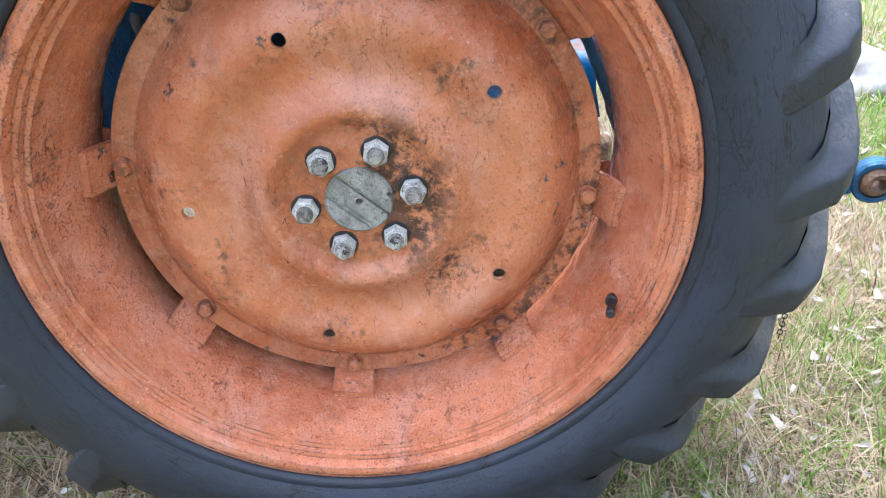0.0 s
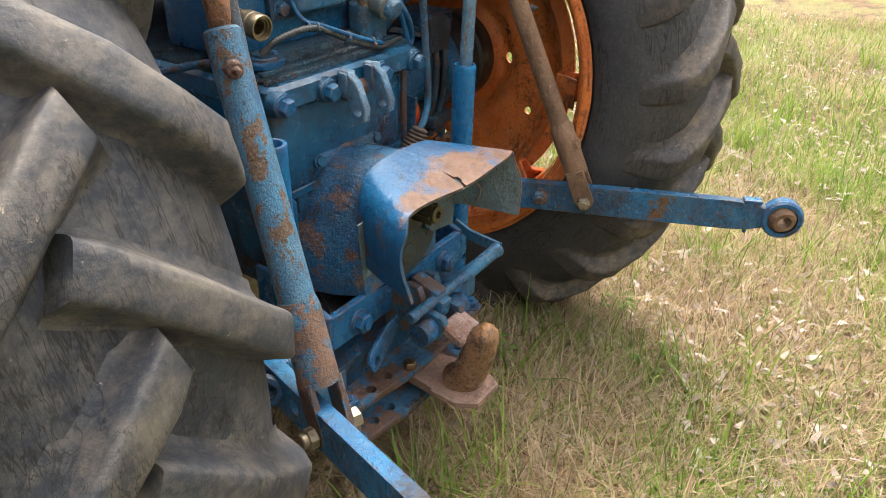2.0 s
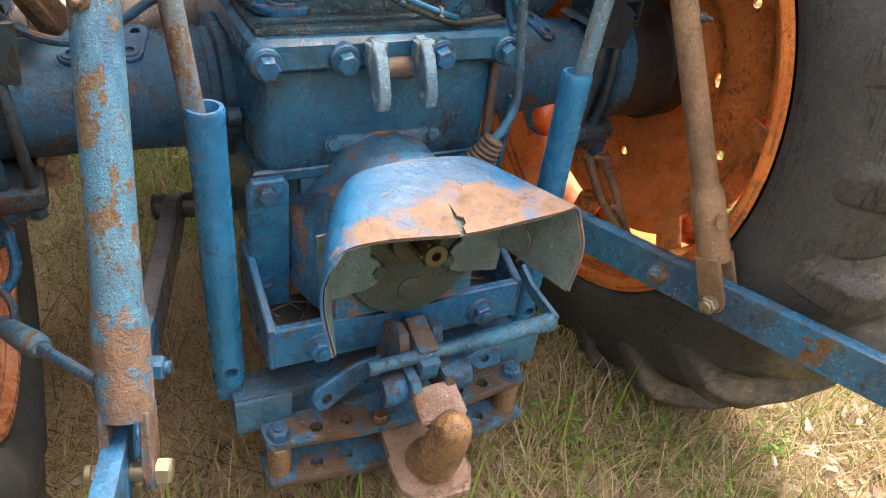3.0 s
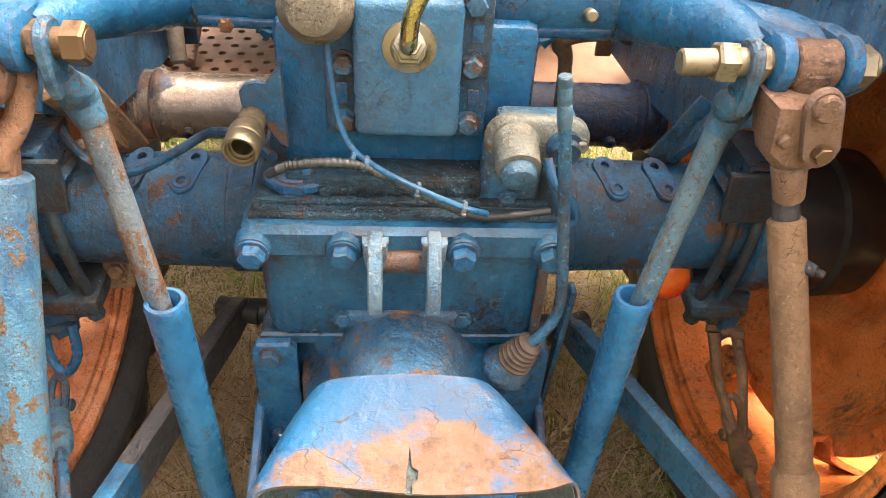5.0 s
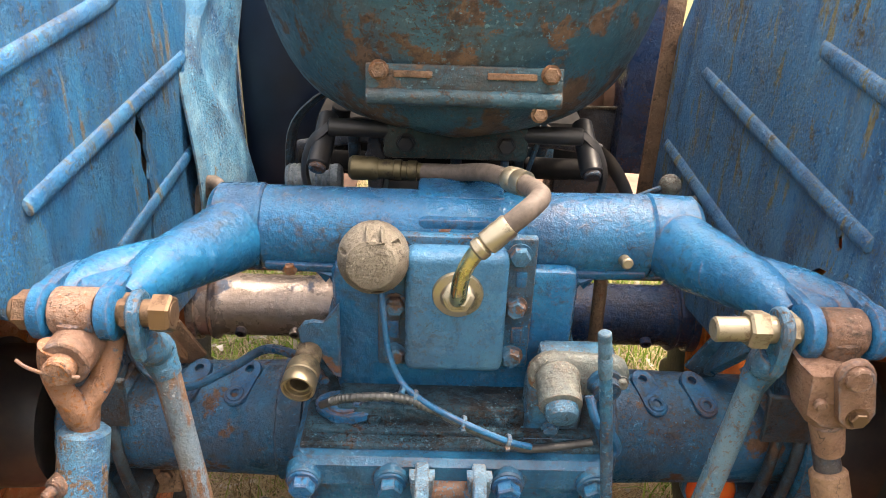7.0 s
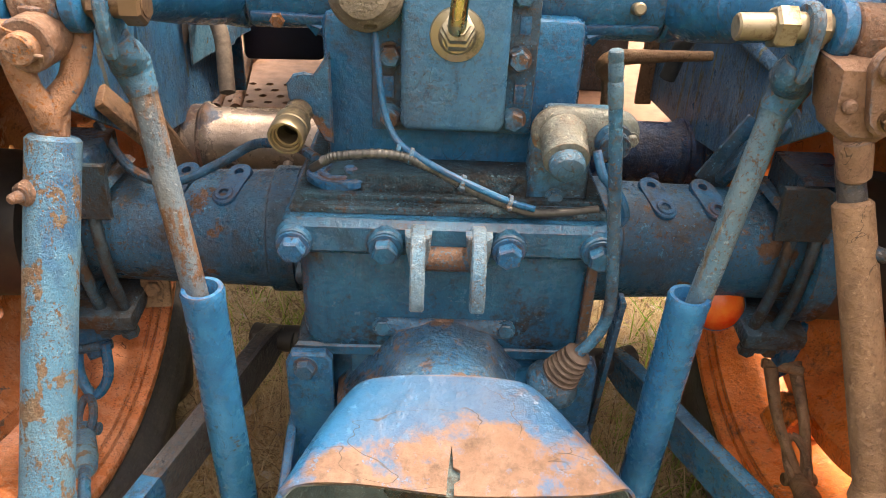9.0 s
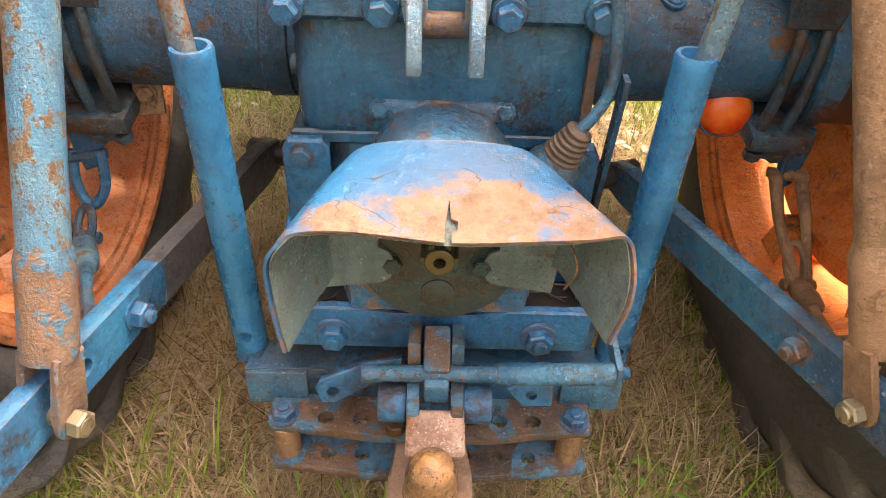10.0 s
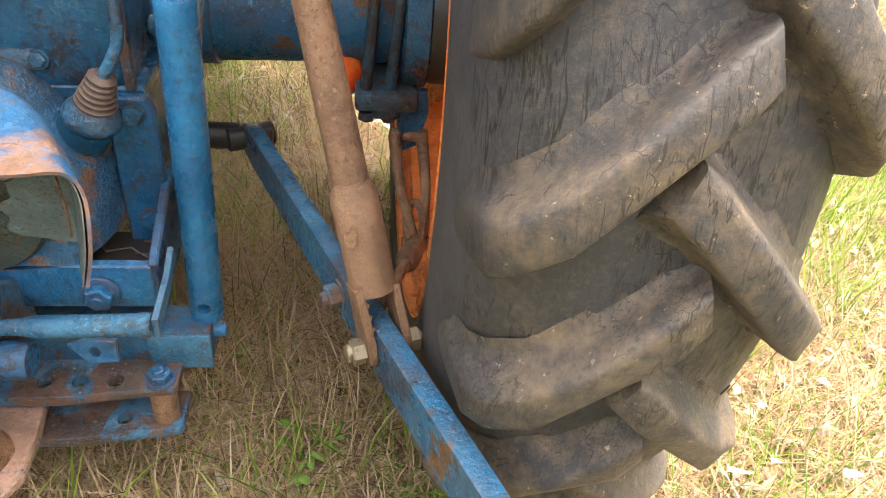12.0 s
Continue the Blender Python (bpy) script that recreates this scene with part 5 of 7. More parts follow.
def pto():
    bm = loft(bmesh.new(), [arch(-0.165, 0.064, 0.112, 0.547, 0.36, 0.036), arch(-0.195, 0.062, 0.110, 0.551, 0.36, 0.038), arch(-0.24, 0.056, 0.100, 0.556, 0.362, 0.038), arch(-0.286, 0.052, 0.086, 0.558, 0.37, 0.036)])
    box(bm, (0, -0.186, 0.541), (0.138, 0.012, 0.02), bev=0.005)
    nose = part("pto_housing", bm, NOSE, tractor, "scuffed blue casting over the power take-off", angle=50)
    for s in (-1, 1):
        bolt(nose, (s * 0.061, -0.190, 0.543), (0, -1, 0.2), 0.014, 0.006, BLUE_OILY)
    bm = turned(bmesh.new(), [(0, 0), (0, 0.079), (0.008, 0.080), (0.014, 0.076), (0.014, 0.0)], frame_to((0, -0.283, 0.447), (0, -0.383, 0.447))[0], 48)
    disc = part("bearing_plate", bm, TEAL, nose, "round dark teal bearing plate")
    part("plug", turned(bmesh.new(), [(0, 0), (0, 0.0165), (0.003, 0.0165), (0.004, 0.014), (0.004, 0)], frame_to((0, -0.296, 0.404), (0, -0.396, 0.404))[0], 28), TEAL, disc)
    part("shaft_seal", ring(bmesh.new(), (0, -0.296, 0.482), (0, -0.312, 0.482), 0.034, 0.015), DARK, disc)
    bm = ring(bmesh.new(), (0, -0.300, 0.482), (0, -0.350, 0.483), 0.0130, 0.0055)
    shaft = part("pto_shaft", bm, BRASS, disc, "stubby splined shaft with a worn brass-coloured end")
    for k in range(6):
        a = radians(60 * k)
        part("spline", box(bmesh.new(), (0.0135 * math.cos(a), -0.322, 0.482 + 0.0135 * math.sin(a)), (0.006, 0.045, 0.005), (0, -60 * k, 0), 0.001), BRASS, nose)
    for x, z in ((-0.043, 0.440), (0.040, 0.440), (-0.05, 0.487), (0.052, 0.487)):
        bolt(disc, (x, -0.296, z), (0, -1, 0), 0.016, 0.010, TEAL)
    for s in (-1, 1):
        a = [(s * 0.060 + 0.012 * math.cos(t), -0.315, 0.500 + 0.012 * math.sin(t)) for t in np.linspace(radians(190), radians(360), 9)]
        part("wire_clip", swept(bmesh.new(), a, 0.0017, 8, 2), BLACK, disc)
        bm = prism(bmesh.new(), [(s * 0.040, 0.444), (s * 0.045, 0.425), (s * 0.055, 0.420), (s * 0.108, 0.412), (s * 0.115, 0.50), (s * 0.055, 0.505), (s * 0.056, 0.462), (s * 0.046, 0.458)], 0.003, Matrix(((1, 0, 0, 0), (0, 0, 1, -0.302), (0, 1, 0, 0), (0, 0, 0, 1))), 0.0008)
        part("guard_bracket", bm, GUARD_IN, nose, "grey-green cut sheet bracket")
    # guard: a bent, torn sheet-steel hood
    back = [(-0.093, 0.435), (-0.093, 0.485), (-0.090, 0.520), (-0.076, 0.548), (-0.050, 0.559), (0, 0.563), (0.050, 0.560), (0.078, 0.550), (0.094, 0.520), (0.098, 0.485), (0.098, 0.452)]
    front = [(-0.128, 0.420), (-0.136, 0.465), (-0.136, 0.505), (-0.126, 0.530), (-0.098, 0.541), (0.005, 0.542), (0.105, 0.543), (0.140, 0.537), (0.152, 0.512), (0.152, 0.480), (0.143, 0.444)]
    def along(p, n):
        return [(v.x, v.z) for v in curve_pts([(x, 0, z) for x, z in p], n)]
    b, f = along(back, 6), along(front, 6)
    grid = []
    rows = 16
    for i in range(rows + 1):
        v = i / rows
        row = []
        for k, ((x0, z0), (x1, z1)) in enumerate(zip(b, f)):
            u = k / (len(b) - 1)
            e = v ** 0.85
            x, z = x0 + (x1 - x0) * e, z0 + (z1 - z0) * e
            y = -0.284 - 0.104 * v
            low = max(0.0, abs(u - 0.5) - 0.30) / 0.20
            y -= 0.012 * low * v
            y += 0.010 * math.sin(u * 19) * v ** 3 * (1 - low) * 0.6
            z += 0.004 * math.sin(u * 9 + 1) * v - 0.005 * math.exp(-((u - 0.5) / 0.05) ** 2) * v ** 4
            row.append((x, y, z))
        grid.append(row)
    bm = sheet(bmesh.new(), grid, 0.0028)
    notch = prism(bmesh.new(), [(0.0020, -0.350), (0.0035, -0.368), (0.009, -0.371), (0.0085, -0.378), (0.004, -0.381), (0.004, -0.40), (-0.0025, -0.40), (-0.001, -0.372)], 0.08, pose(0.004, 0, 0.54), 0)
    bm = drilled(bm, [notch])
    guard = part("pto_guard", bm, GUARD, tractor, "bent sheet-steel guard, blue paint scoured to pink primer, torn front edge", angle=45)
    bm = sheet(bmesh.new(), [[(p[0] * 0.972, p[1] + 0.001, p[2] - 0.0032 if abs(p[0]) < 0.11 else p[2]) for p in row] for row in grid[1:]], 0.0012)
    part("guard_lining", bm, GUARD_IN, guard, "grey-green painted underside", angle=45)
    for s in (-1, 1):
        bm = swept(bmesh.new(), [(s * 0.108, -0.325, 0.500), (s * 0.118, -0.345, 0.478), (s * 0.112, -0.335, 0.445)], 0.0012, 6)
        part("weld_line", bm, RUSTY, guard)


pto()


# ---- drawbar frame and hitch ----
def hitch():
    XZ = lambda y: Matrix(((1, 0, 0, 0), (0, 0, 1, y), (0, 1, 0, 0), (0, 0, 0, 1)))
    YZ = lambda x: Matrix(((0, 0, 1, x), (1, 0, 0, 0), (0, 1, 0, 0), (0, 0, 0, 1)))
    XY = lambda z: pose(0, 0, z)
    bm = prism(bmesh.new(), [(-0.158, 0.316), (0.158, 0.316), (0.158, 0.371), (0.07, 0.371), (0.04, 0.364), (-0.04, 0.364), (-0.07, 0.371), (-0.158, 0.371)], 0.012, XZ(-0.281), 0.002)
    frame_ob = part("drawbar_frame", bm, BLUE, tractor, "blue welded drawbar frame under the power take-off")
    for s in (-1, 1):
        bm = prism(bmesh.new(), [(-0.286, 0.316), (-0.286, 0.372), (-0.194, 0.410), (-0.15, 0.41), (-0.15, 0.34), (-0.194, 0.318)], 0.010, YZ(s * 0.1585), 0.002)
        part("frame_rail", bm, BLUE, frame_ob)
        part("bolt_washer", rod(bmesh.new(), (s * 0.105, -0.286, 0.339), (s * 0.105, -0.291, 0.339), 0.0195), BLUE, frame_ob)
        bolt(frame_ob, (s * 0.105, -0.291, 0.339), (0, -1, 0), 0.026, 0.013, BLUE_CLEAN, stud=0.004, turn=6 + 9 * s)
    bm = box(bmesh.new(), (0, -0.23, 0.330), (0.31, 0.10, 0.008), bev=0.001)
    part("debris_tray", bm, DARK, frame_ob, "tray filled with oily leaf litter")
    r = random.Random(5)
    for k in range(46):
        x, y = r.uniform(-0.145, 0.145), r.uniform(-0.272, -0.20)
        if abs(x) < 0.07 and y > -0.25:
            continue
        a = r.uniform(0, 6.28)
        d = Vector((math.cos(a), math.sin(a), r.uniform(-0.1, 0.3))) * r.uniform(0.008, 0.022)
        c = Vector((x, y, 0.338 + r.uniform(0, 0.008)))
        part("debris_stalk", rod(bmesh.new(), c - d, c + d, 0.0012, 0.0008, 5), HOSE if k % 3 else DARK, frame_ob)
    # cross beam that carries the stays
    bm = box(bmesh.new(), (0, -0.262, 0.255), (0.410, 0.045, 0.045), bev=0.003)
    beam = part("cross_beam", bm, BLUE_DIRTY, frame_ob, "rusty blue steel cross beam")
    for s in (-1, 1):
        bm = box(bmesh.new(), (s * 0.172, -0.287, 0.252), (0.066, 0.006, 0.048), (0, 0, 0), bev=0.001)
        part("beam_end_plate", bm, BLUE_PALE, beam)
    # two perforated plates with spacers and bolts
    for z, y0, y1, mat in ((0.230, -0.326, -0.272, RUST_BLUE), (0.172, -0.334, -0.278, RUST_BLUE)):
        out = [(-0.178, y1), (-0.178, y0 + 0.004), (-0.174, y0), (-0.06, y0 - 0.012), (0.06, y0 - 0.012), (0.168, y0), (0.172, y0 + 0.004), (0.172, y1)]
        bm = prism(bmesh.new(), out, 0.013, XY(z), 0.002)
        holes = [peg((x, -0.316 - (0.23 - z) * 0.06, z - 0.02), (x, -0.316 - (0.23 - z) * 0.06, z + 0.02), 0.0085) for x in (-0.117, -0.079, 0.035, 0.072, 0.108)]
        part("perforated_plate", drilled(bm, holes), mat, frame_ob, "rusty blue perforated drawbar plate")
    for x in (-0.162, 0.153):
        part("spacer", rod(bmesh.new(), (x, -0.314, 0.177), (x, -0.314, 0.225), 0.0145), RUSTY, frame_ob)
        bolt(frame_ob, (x, -0.314, 0.236), (0, 0, 1), 0.023, 0.013, BLUE, stud=0.004, turn=50 * x)
    bolt(frame_ob, (-0.041, -0.330, 0.237), (0, 0, 1), 0.017, 0.010, NUT_BRASS, turn=12)
    # drawbar tongue with a rounded hook pin
    out = [(-0.036, -0.20), (-0.036, -0.330), (-0.046, -0.372), (-0.048, -0.418), (-0.030, -0.447), (0.028, -0.447), (0.043, -0.418), (0.041, -0.372), (0.032, -0.330), (0.032, -0.20)]
    tong = part("drawbar_tongue", prism(bmesh.new(), out, 0.014, XY(0.2095), 0.003), TONGUE, frame_ob, "rusty pinkish drawbar tongue with clipped corners")
    bm = swept(bmesh.new(), [(-0.002, -0.392, 0.214), (-0.002, -0.402, 0.225), (-0.002, -0.415, 0.245), (-0.002, -0.424, 0.275), (-0.002, -0.432, 0.303), (-0.002, -0.438, 0.322), (-0.002, -0.440, 0.333), (-0.002, -0.441, 0.338)], [0.029, 0.0272, 0.0258, 0.0250, 0.0238, 0.0195, 0.0105, 0.002], 26, 5)
    part("hook_pin", bm, HOOK, tong, "polished rusty brown hook pin with a pointed nose")
    # jaw above the tongue
    for s in (-1, 1):
        bm = prism(bmesh.new(), [(-0.27, 0.345), (-0.315, 0.372), (-0.335, 0.372), (-0.345, 0.335), (-0.378, 0.335), (-0.384, 0.318), (-0.372, 0.295), (-0.30, 0.285), (-0.27, 0.285)], 0.012, YZ(s * 0.021), 0.002)
        part("jaw_cheek", bm, RUST_BLUE, frame_ob)
        bm = turned(bmesh.new(), [(0, 0), (0, 0.0185), (0.003, 0.0195), (0.024, 0.0195), (0.027, 0.0175), (0.027, 0)], frame_to((s * 0.028, -0.356, 0.312), (s * 0.068, -0.356, 0.312))[0], 26)
        part("jaw_boss", bm, BLUE, frame_ob, "blue pivot boss")
    bm = box(bmesh.new(), (0.001, -0.325, 0.335), (0.026, 0.05, 0.07), (18, 0, 0), 0.004)
    part("jaw_block", bm, RUST_BLUE, frame_ob)
    bm = prism(bmesh.new(), [(-0.027, 0.0), (0.027, 0.0), (0.028, -0.040), (0.024, -0.044), (-0.025, -0.044), (-0.028, -0.040)], 0.016, pose(0.001, -0.372, 0.318, 22, 0, 0), 0.003)
    part("jaw_tongue", bm, PLATE_PINK, frame_ob, "worn pinkish steel latch plate")
    bm = box(bmesh.new(), (0.001, -0.358, 0.335), (0.024, 0.016, 0.03), (10, 0, 0), 0.003)
    part("latch_neck", bm, BLUE_PALE, frame_ob)
    # pull bar with a cranked flat handle
    m, n = frame_to((-0.070, -0.352, 0.348), (0.170, -0.352, 0.354))
    bm = turned(bmesh.new(), [(0, 0), (0, 0.0078), (0.003, 0.0088), (0.012, 0.0088), (0.014, 0.0080), (0.036, 0.0080), (0.038, 0.0074), (0.040, 0.0080), (0.122, 0.0080), (0.124, 0.0090), (0.128, 0.0090), (0.130, 0.0105), (0.150, 0.0110), (n - 0.012, 0.0110), (n - 0.010, 0.0122), (n - 0.002, 0.0122), (n, 0.0105), (n, 0)], m, 26)
    bar = part("pull_bar", bm, BLUE_PALE, frame_ob, "pale blue stepped locking bar")
    bm = prism(bmesh.new(), [(-0.010, 0), (0.012, 0), (0.016, 0.06), (0.030, 0.088), (0.018, 0.095), (0.0, 0.062)], 0.006, Matrix(((0, 0, 1, 0.174), (0, 1, 0, -0.356), (1, 0, 0, 0.352), (0, 0, 0, 1))), 0.001)
    part("bar_handle", bm, BLUE_PALE, bar)
    a = [(0.018 + 0.011 * math.cos(t), -0.353 + 0.003 * math.cos(t), 0.338 + 0.011 * math.sin(t)) for t in np.linspace(radians(20), radians(330), 12)]
    part("ring_clip", swept(bmesh.new(), a, 0.0017, 8, 2), RUSTY, bar)
    # flat release lever
    out = [(0.0, -0.017), (0.012, -0.019), (0.06, 0.006), (0.085, 0.012), (0.085, 0.030), (0.05, 0.028), (0.0, 0.012), (-0.006, 0.0)]
    bm = drilled(prism(bmesh.new(), out, 0.007, Matrix()), [peg((0.012, -0.004, -0.02), (0.012, -0.004, 0.02), 0.0065)])
    part("release_lever", bm, BLUE, frame_ob, "blue flat release lever with a hole", pose(-0.118, -0.318, 0.287, 78, 0, 8))
    out = [(0.0, -0.014), (0.03, -0.010), (0.03, 0.016), (0.0, 0.016), (-0.02, 0.008)]
    bm = drilled(prism(bmesh.new(), out, 0.007, Matrix()), [peg((0.008, 0.002, -0.02), (0.008, 0.002, 0.02), 0.006)])
    part("release_tab", bm, BLUE, frame_ob, "", pose(0.092, -0.322, 0.288, 78, 0, -4))
    return frame_ob


hitch()


# ---- spool valve, lever, coupler and cables ----
def controls():
    XZ = lambda y: Matrix(((1, 0, 0, 0), (0, 0, 1, y), (0, 1, 0, 0), (0, 0, 0, 1)))
    out = [(0.0925 + 0.0235 * math.cos(a), 0.7490 + 0.0235 * math.sin(a)) for a in np.linspace(radians(95), radians(265), 12)] + [(0.146 + 0.0185 * math.cos(a), 0.7505 + 0.0195 * math.sin(a)) for a in np.linspace(radians(-85), radians(85), 12)]
    vb = part("spool_valve", prism(bmesh.new(), out, 0.016, XZ(-0.160), 0.004), CAST_CREAM, tractor, "cream and pale blue cast spool valve", angle=50)
    vb.location = (0.001, 0.0, -0.008)
    bm = box(bmesh.new(), (0.098, -0.150, 0.706), (0.056, 0.034, 0.072), bev=0.009, seg=3)
    box(bm, (0.118, -0.140, 0.748), (0.075, 0.030, 0.036), bev=0.008)
    part("valve_body", bm, BLUE_PALE, vb, "pale blue dirty valve body")
    m, n = frame_to((0.097, -0.160, 0.748), (0.098, -0.212, 0.728))
    bm = turned(bmesh.new(), [(0, 0), (0, 0.0225), (0.006, 0.0225), (0.010, 0.0205), (0.034, 0.0200), (0.036, 0.016), (0.036, 0)], m, 30)
    cap = part("valve_cap", bm, CAST_CREAM, vb, "cream painted valve cap")
    bm = turned(bmesh.new(), [(0.032, 0), (0.032, 0.0155), (0.043, 0.0155), (0.047, 0.0135), (0.049, 0.009), (0.050, 0)], m, 24)
    part("cap_nut", bm, BLUE_PALE, cap, "pale blue cap nut")
    m, n = frame_to((0.141, -0.150, 0.748), (0.142, -0.195, 0.740))
    part("valve_port", turned(bmesh.new(), [(0, 0), (0, 0.017), (0.02, 0.017), (0.022, 0.013), (0.03, 0.013), (0.030, 0)], m, 26), BLUE_DIRTY, vb)
    bolt(vb, (0.156, -0.170, 0.748), (0, -1, 0), 0.010, 0.006, CAST_CREAM)
    bolt(vb, (0.095, -0.170, 0.690), (0, -1, 0), 0.012, 0.006, BLUE_PALE)
    part("valve_foot", box(bmesh.new(), (0.098, -0.168, 0.678), (0.062, 0.02, 0.012), bev=0.003), BLUE_PALE, vb)
    # gear lever with a ribbed boot
    m, n = frame_to((0.106, -0.216, 0.494), (0.131, -0.226, 0.552))
    bm = turned(bmesh.new(), [(0, 0), (0, 0.0255), (0.004, 0.0275), (0.010, 0.0265), (0.022, 0.019), (0.024, 0.0)], m, 30)
    lev = part("lever", bm, BLUE_PALE, tractor, "pale blue bent shift lever with a ribbed rubber boot")
    prof = [(0.020, 0.0)]
    for k in range(6):
        r = 0.0195 - 0.0013 * k
        prof += [(0.021 + 0.006 * k, r - 0.003), (0.023 + 0.006 * k, r), (0.025 + 0.006 * k, r), (0.0265 + 0.006 * k, r - 0.003)]
    prof += [(0.058, 0.008), (0.058, 0)]
    part("boot", turned(bmesh.new(), prof, m, 28), BOOT, lev, "dusty brown ribbed rubber boot")
    base = swept(bmesh.new(), [(0.075, -0.19, 0.455), (0.09, -0.205, 0.475), (0.106, -0.216, 0.496)], [0.03, 0.028, 0.024], 16)
    part("lever_socket", base, BLUE_OILY, lev)
    bm = swept(bmesh.new(), [(0.128, -0.225, 0.545), (0.138, -0.226, 0.560), (0.147, -0.225, 0.580), (0.149, -0.224, 0.61), (0.143, -0.224, 0.66), (0.132, -0.226, 0.74), (0.124, -0.228, 0.79)], 0.0056, 14)
    part("lever_rod", bm, BLUE_PALE, lev)
    m, n = frame_to((0.124, -0.228, 0.790), (0.117, -0.229, 0.836))
    part("lever_tip", turned(bmesh.new(), [(0, 0), (0, 0.0054), (0.003, 0.0062), (0.019, 0.0062), (0.021, 0.0053), (0.023, 0.0058), (0.034, 0.0058), (0.036, 0.0052), (0.038, 0.0060), (0.044, 0.0056), (0.045, 0.0045), (0.045, 0)], m, 16), STAY_WORN, lev)
    # thin vertical bar behind the lever
    bm = box(bmesh.new(), (0.171, -0.165, 0.445), (0.006, 0.018, 0.26), (4, 2, 0), 0.001)
    part("flat_bar", bm, BLUE_DIRTY, tractor)
    # quick coupler on its bracket
    br = prism(bmesh.new(), [(-0.1465, 0.757), (-0.1475, 0.770), (-0.141, 0.779), (-0.131, 0.781), (-0.123, 0.777), (-0.108, 0.800), (-0.108, 0.715), (-0.116, 0.718), (-0.126, 0.742), (-0.138, 0.748)], 0.005, XZ(-0.140), 0.0015)
    cp = part("coupler_bracket", br, BLUE_DIRTY, tractor, "dark blue sheet bracket holding a hose coupler")
    m, n = frame_to((-0.1365, -0.122, 0.7470), (-0.1415, -0.192, 0.7385))
    bm = turned(bmesh.new(), [(0, 0), (0, 0.010), (0.012, 0.011), (0.016, 0.0125), (0.030, 0.0125), (0.032, 0.010), (0.036, 0.0115), (0.048, 0.0118), (0.048, 0.0090), (0.040, 0.0085), (0.040, 0)], m, 36)
    part("hose_coupler", bm, COUPLER, cp, "dull brass hydraulic coupler with an open mouth")
    bm = turned(bmesh.new(), [(0.040, 0.0115), (0.040, 0.0150), (0.043, 0.0158), (0.053, 0.0158), (0.054, 0.0148), (0.056, 0.0160), (0.068, 0.0160), (0.070, 0.0150), (0.070, 0.0132), (0.066, 0.0126), (0.066, 0.0112), (0.062, 0.0108), (0.062, 0.0090), (0.046, 0.0088)], m, 40, close=True)
    part("coupler_sleeve", bm, GOLD, cp, "bright gold-coloured sliding sleeve round the mouth")
    # cables
    bm = swept(bmesh.new(), [(-0.125, -0.165, 0.700), (-0.10, -0.175, 0.717), (-0.055, -0.178, 0.722), (-0.02, -0.182, 0.713), (0.02, -0.188, 0.694), (0.06, -0.194, 0.680), (0.088, -0.190, 0.675), (0.135, -0.182, 0.676)], 0.0040, 12)
    part("cable", bm, CABLE, tractor, "black greasy cable in a spiral sheath")
    pts = curve_pts([(-0.115, -0.170, 0.709), (-0.10, -0.175, 0.717), (-0.055, -0.178, 0.722), (-0.02, -0.182, 0.713), (0.02, -0.188, 0.694), (0.06, -0.194, 0.680)], 32)
    bm = swept(bmesh.new(), pts, [(0.0041, 0.0047, 0.0048, 0.0043)[k % 4] for k in range(len(pts))], 12, smooth=False)
    part("cable_sheath", bm, SHEATH, tractor, "metal spiral cable sheath")
    bm = swept(bmesh.new(), [(-0.068, -0.150, 0.822), (-0.065, -0.155, 0.79), (-0.060, -0.158, 0.755), (-0.048, -0.166, 0.730), (-0.025, -0.182, 0.720), (0.005, -0.190, 0.707), (0.05, -0.197, 0.690), (0.075, -0.196, 0.682)], 0.0030, 10)
    part("thin_tube", bm, BLUE_CLEAN, tractor, "thin painted blue tube")
    bm = swept(bmesh.new(), [(0.125, -0.185, 0.735), (0.132, -0.195, 0.715), (0.150, -0.19, 0.695), (0.160, -0.185, 0.672), (0.153, -0.185, 0.664), (0.146, -0.182, 0.69), (0.140, -0.175, 0.72)], 0.0042, 10)
    part("cable_loop", bm, BLUE_CLEAN, tractor)
    for p in ((-0.036, -0.175, 0.7205), (0.010, -0.188, 0.702), (0.052, -0.196, 0.688), (-0.048, -0.170, 0.722)):
        bm = ring(bmesh.new(), (p[0] - 0.0018, p[1], p[2] + 0.0005), (p[0] + 0.0018, p[1], p[2] - 0.0008), 0.0072, 0.0056, 14)
        box(bm, (p[0], p[1] - 0.0070, p[2] - 0.003), (0.0045, 0.004, 0.0045), (20, 0, 15), 0.0008)
        part("cable_tie", bm, BLUE_PALE, tractor)


controls()


# ---- check chains, brackets on the axle, tail lamp ----
def chain_link(bm, p, q, r, wide, turn):
    """An oval link between two points."""
    m, n = frame_to(p, q)
    m = m @ pose(0, 0, 0, 0, 0, turn)
    pts = [m @ Vector((wide * math.sin(t), 0, n / 2 - n / 2 * math.cos(t))) for t in np.linspace(0, 2 * math.pi, 17)]
    return swept(bm, [tuple(v) for v in pts], r, 8, 2)


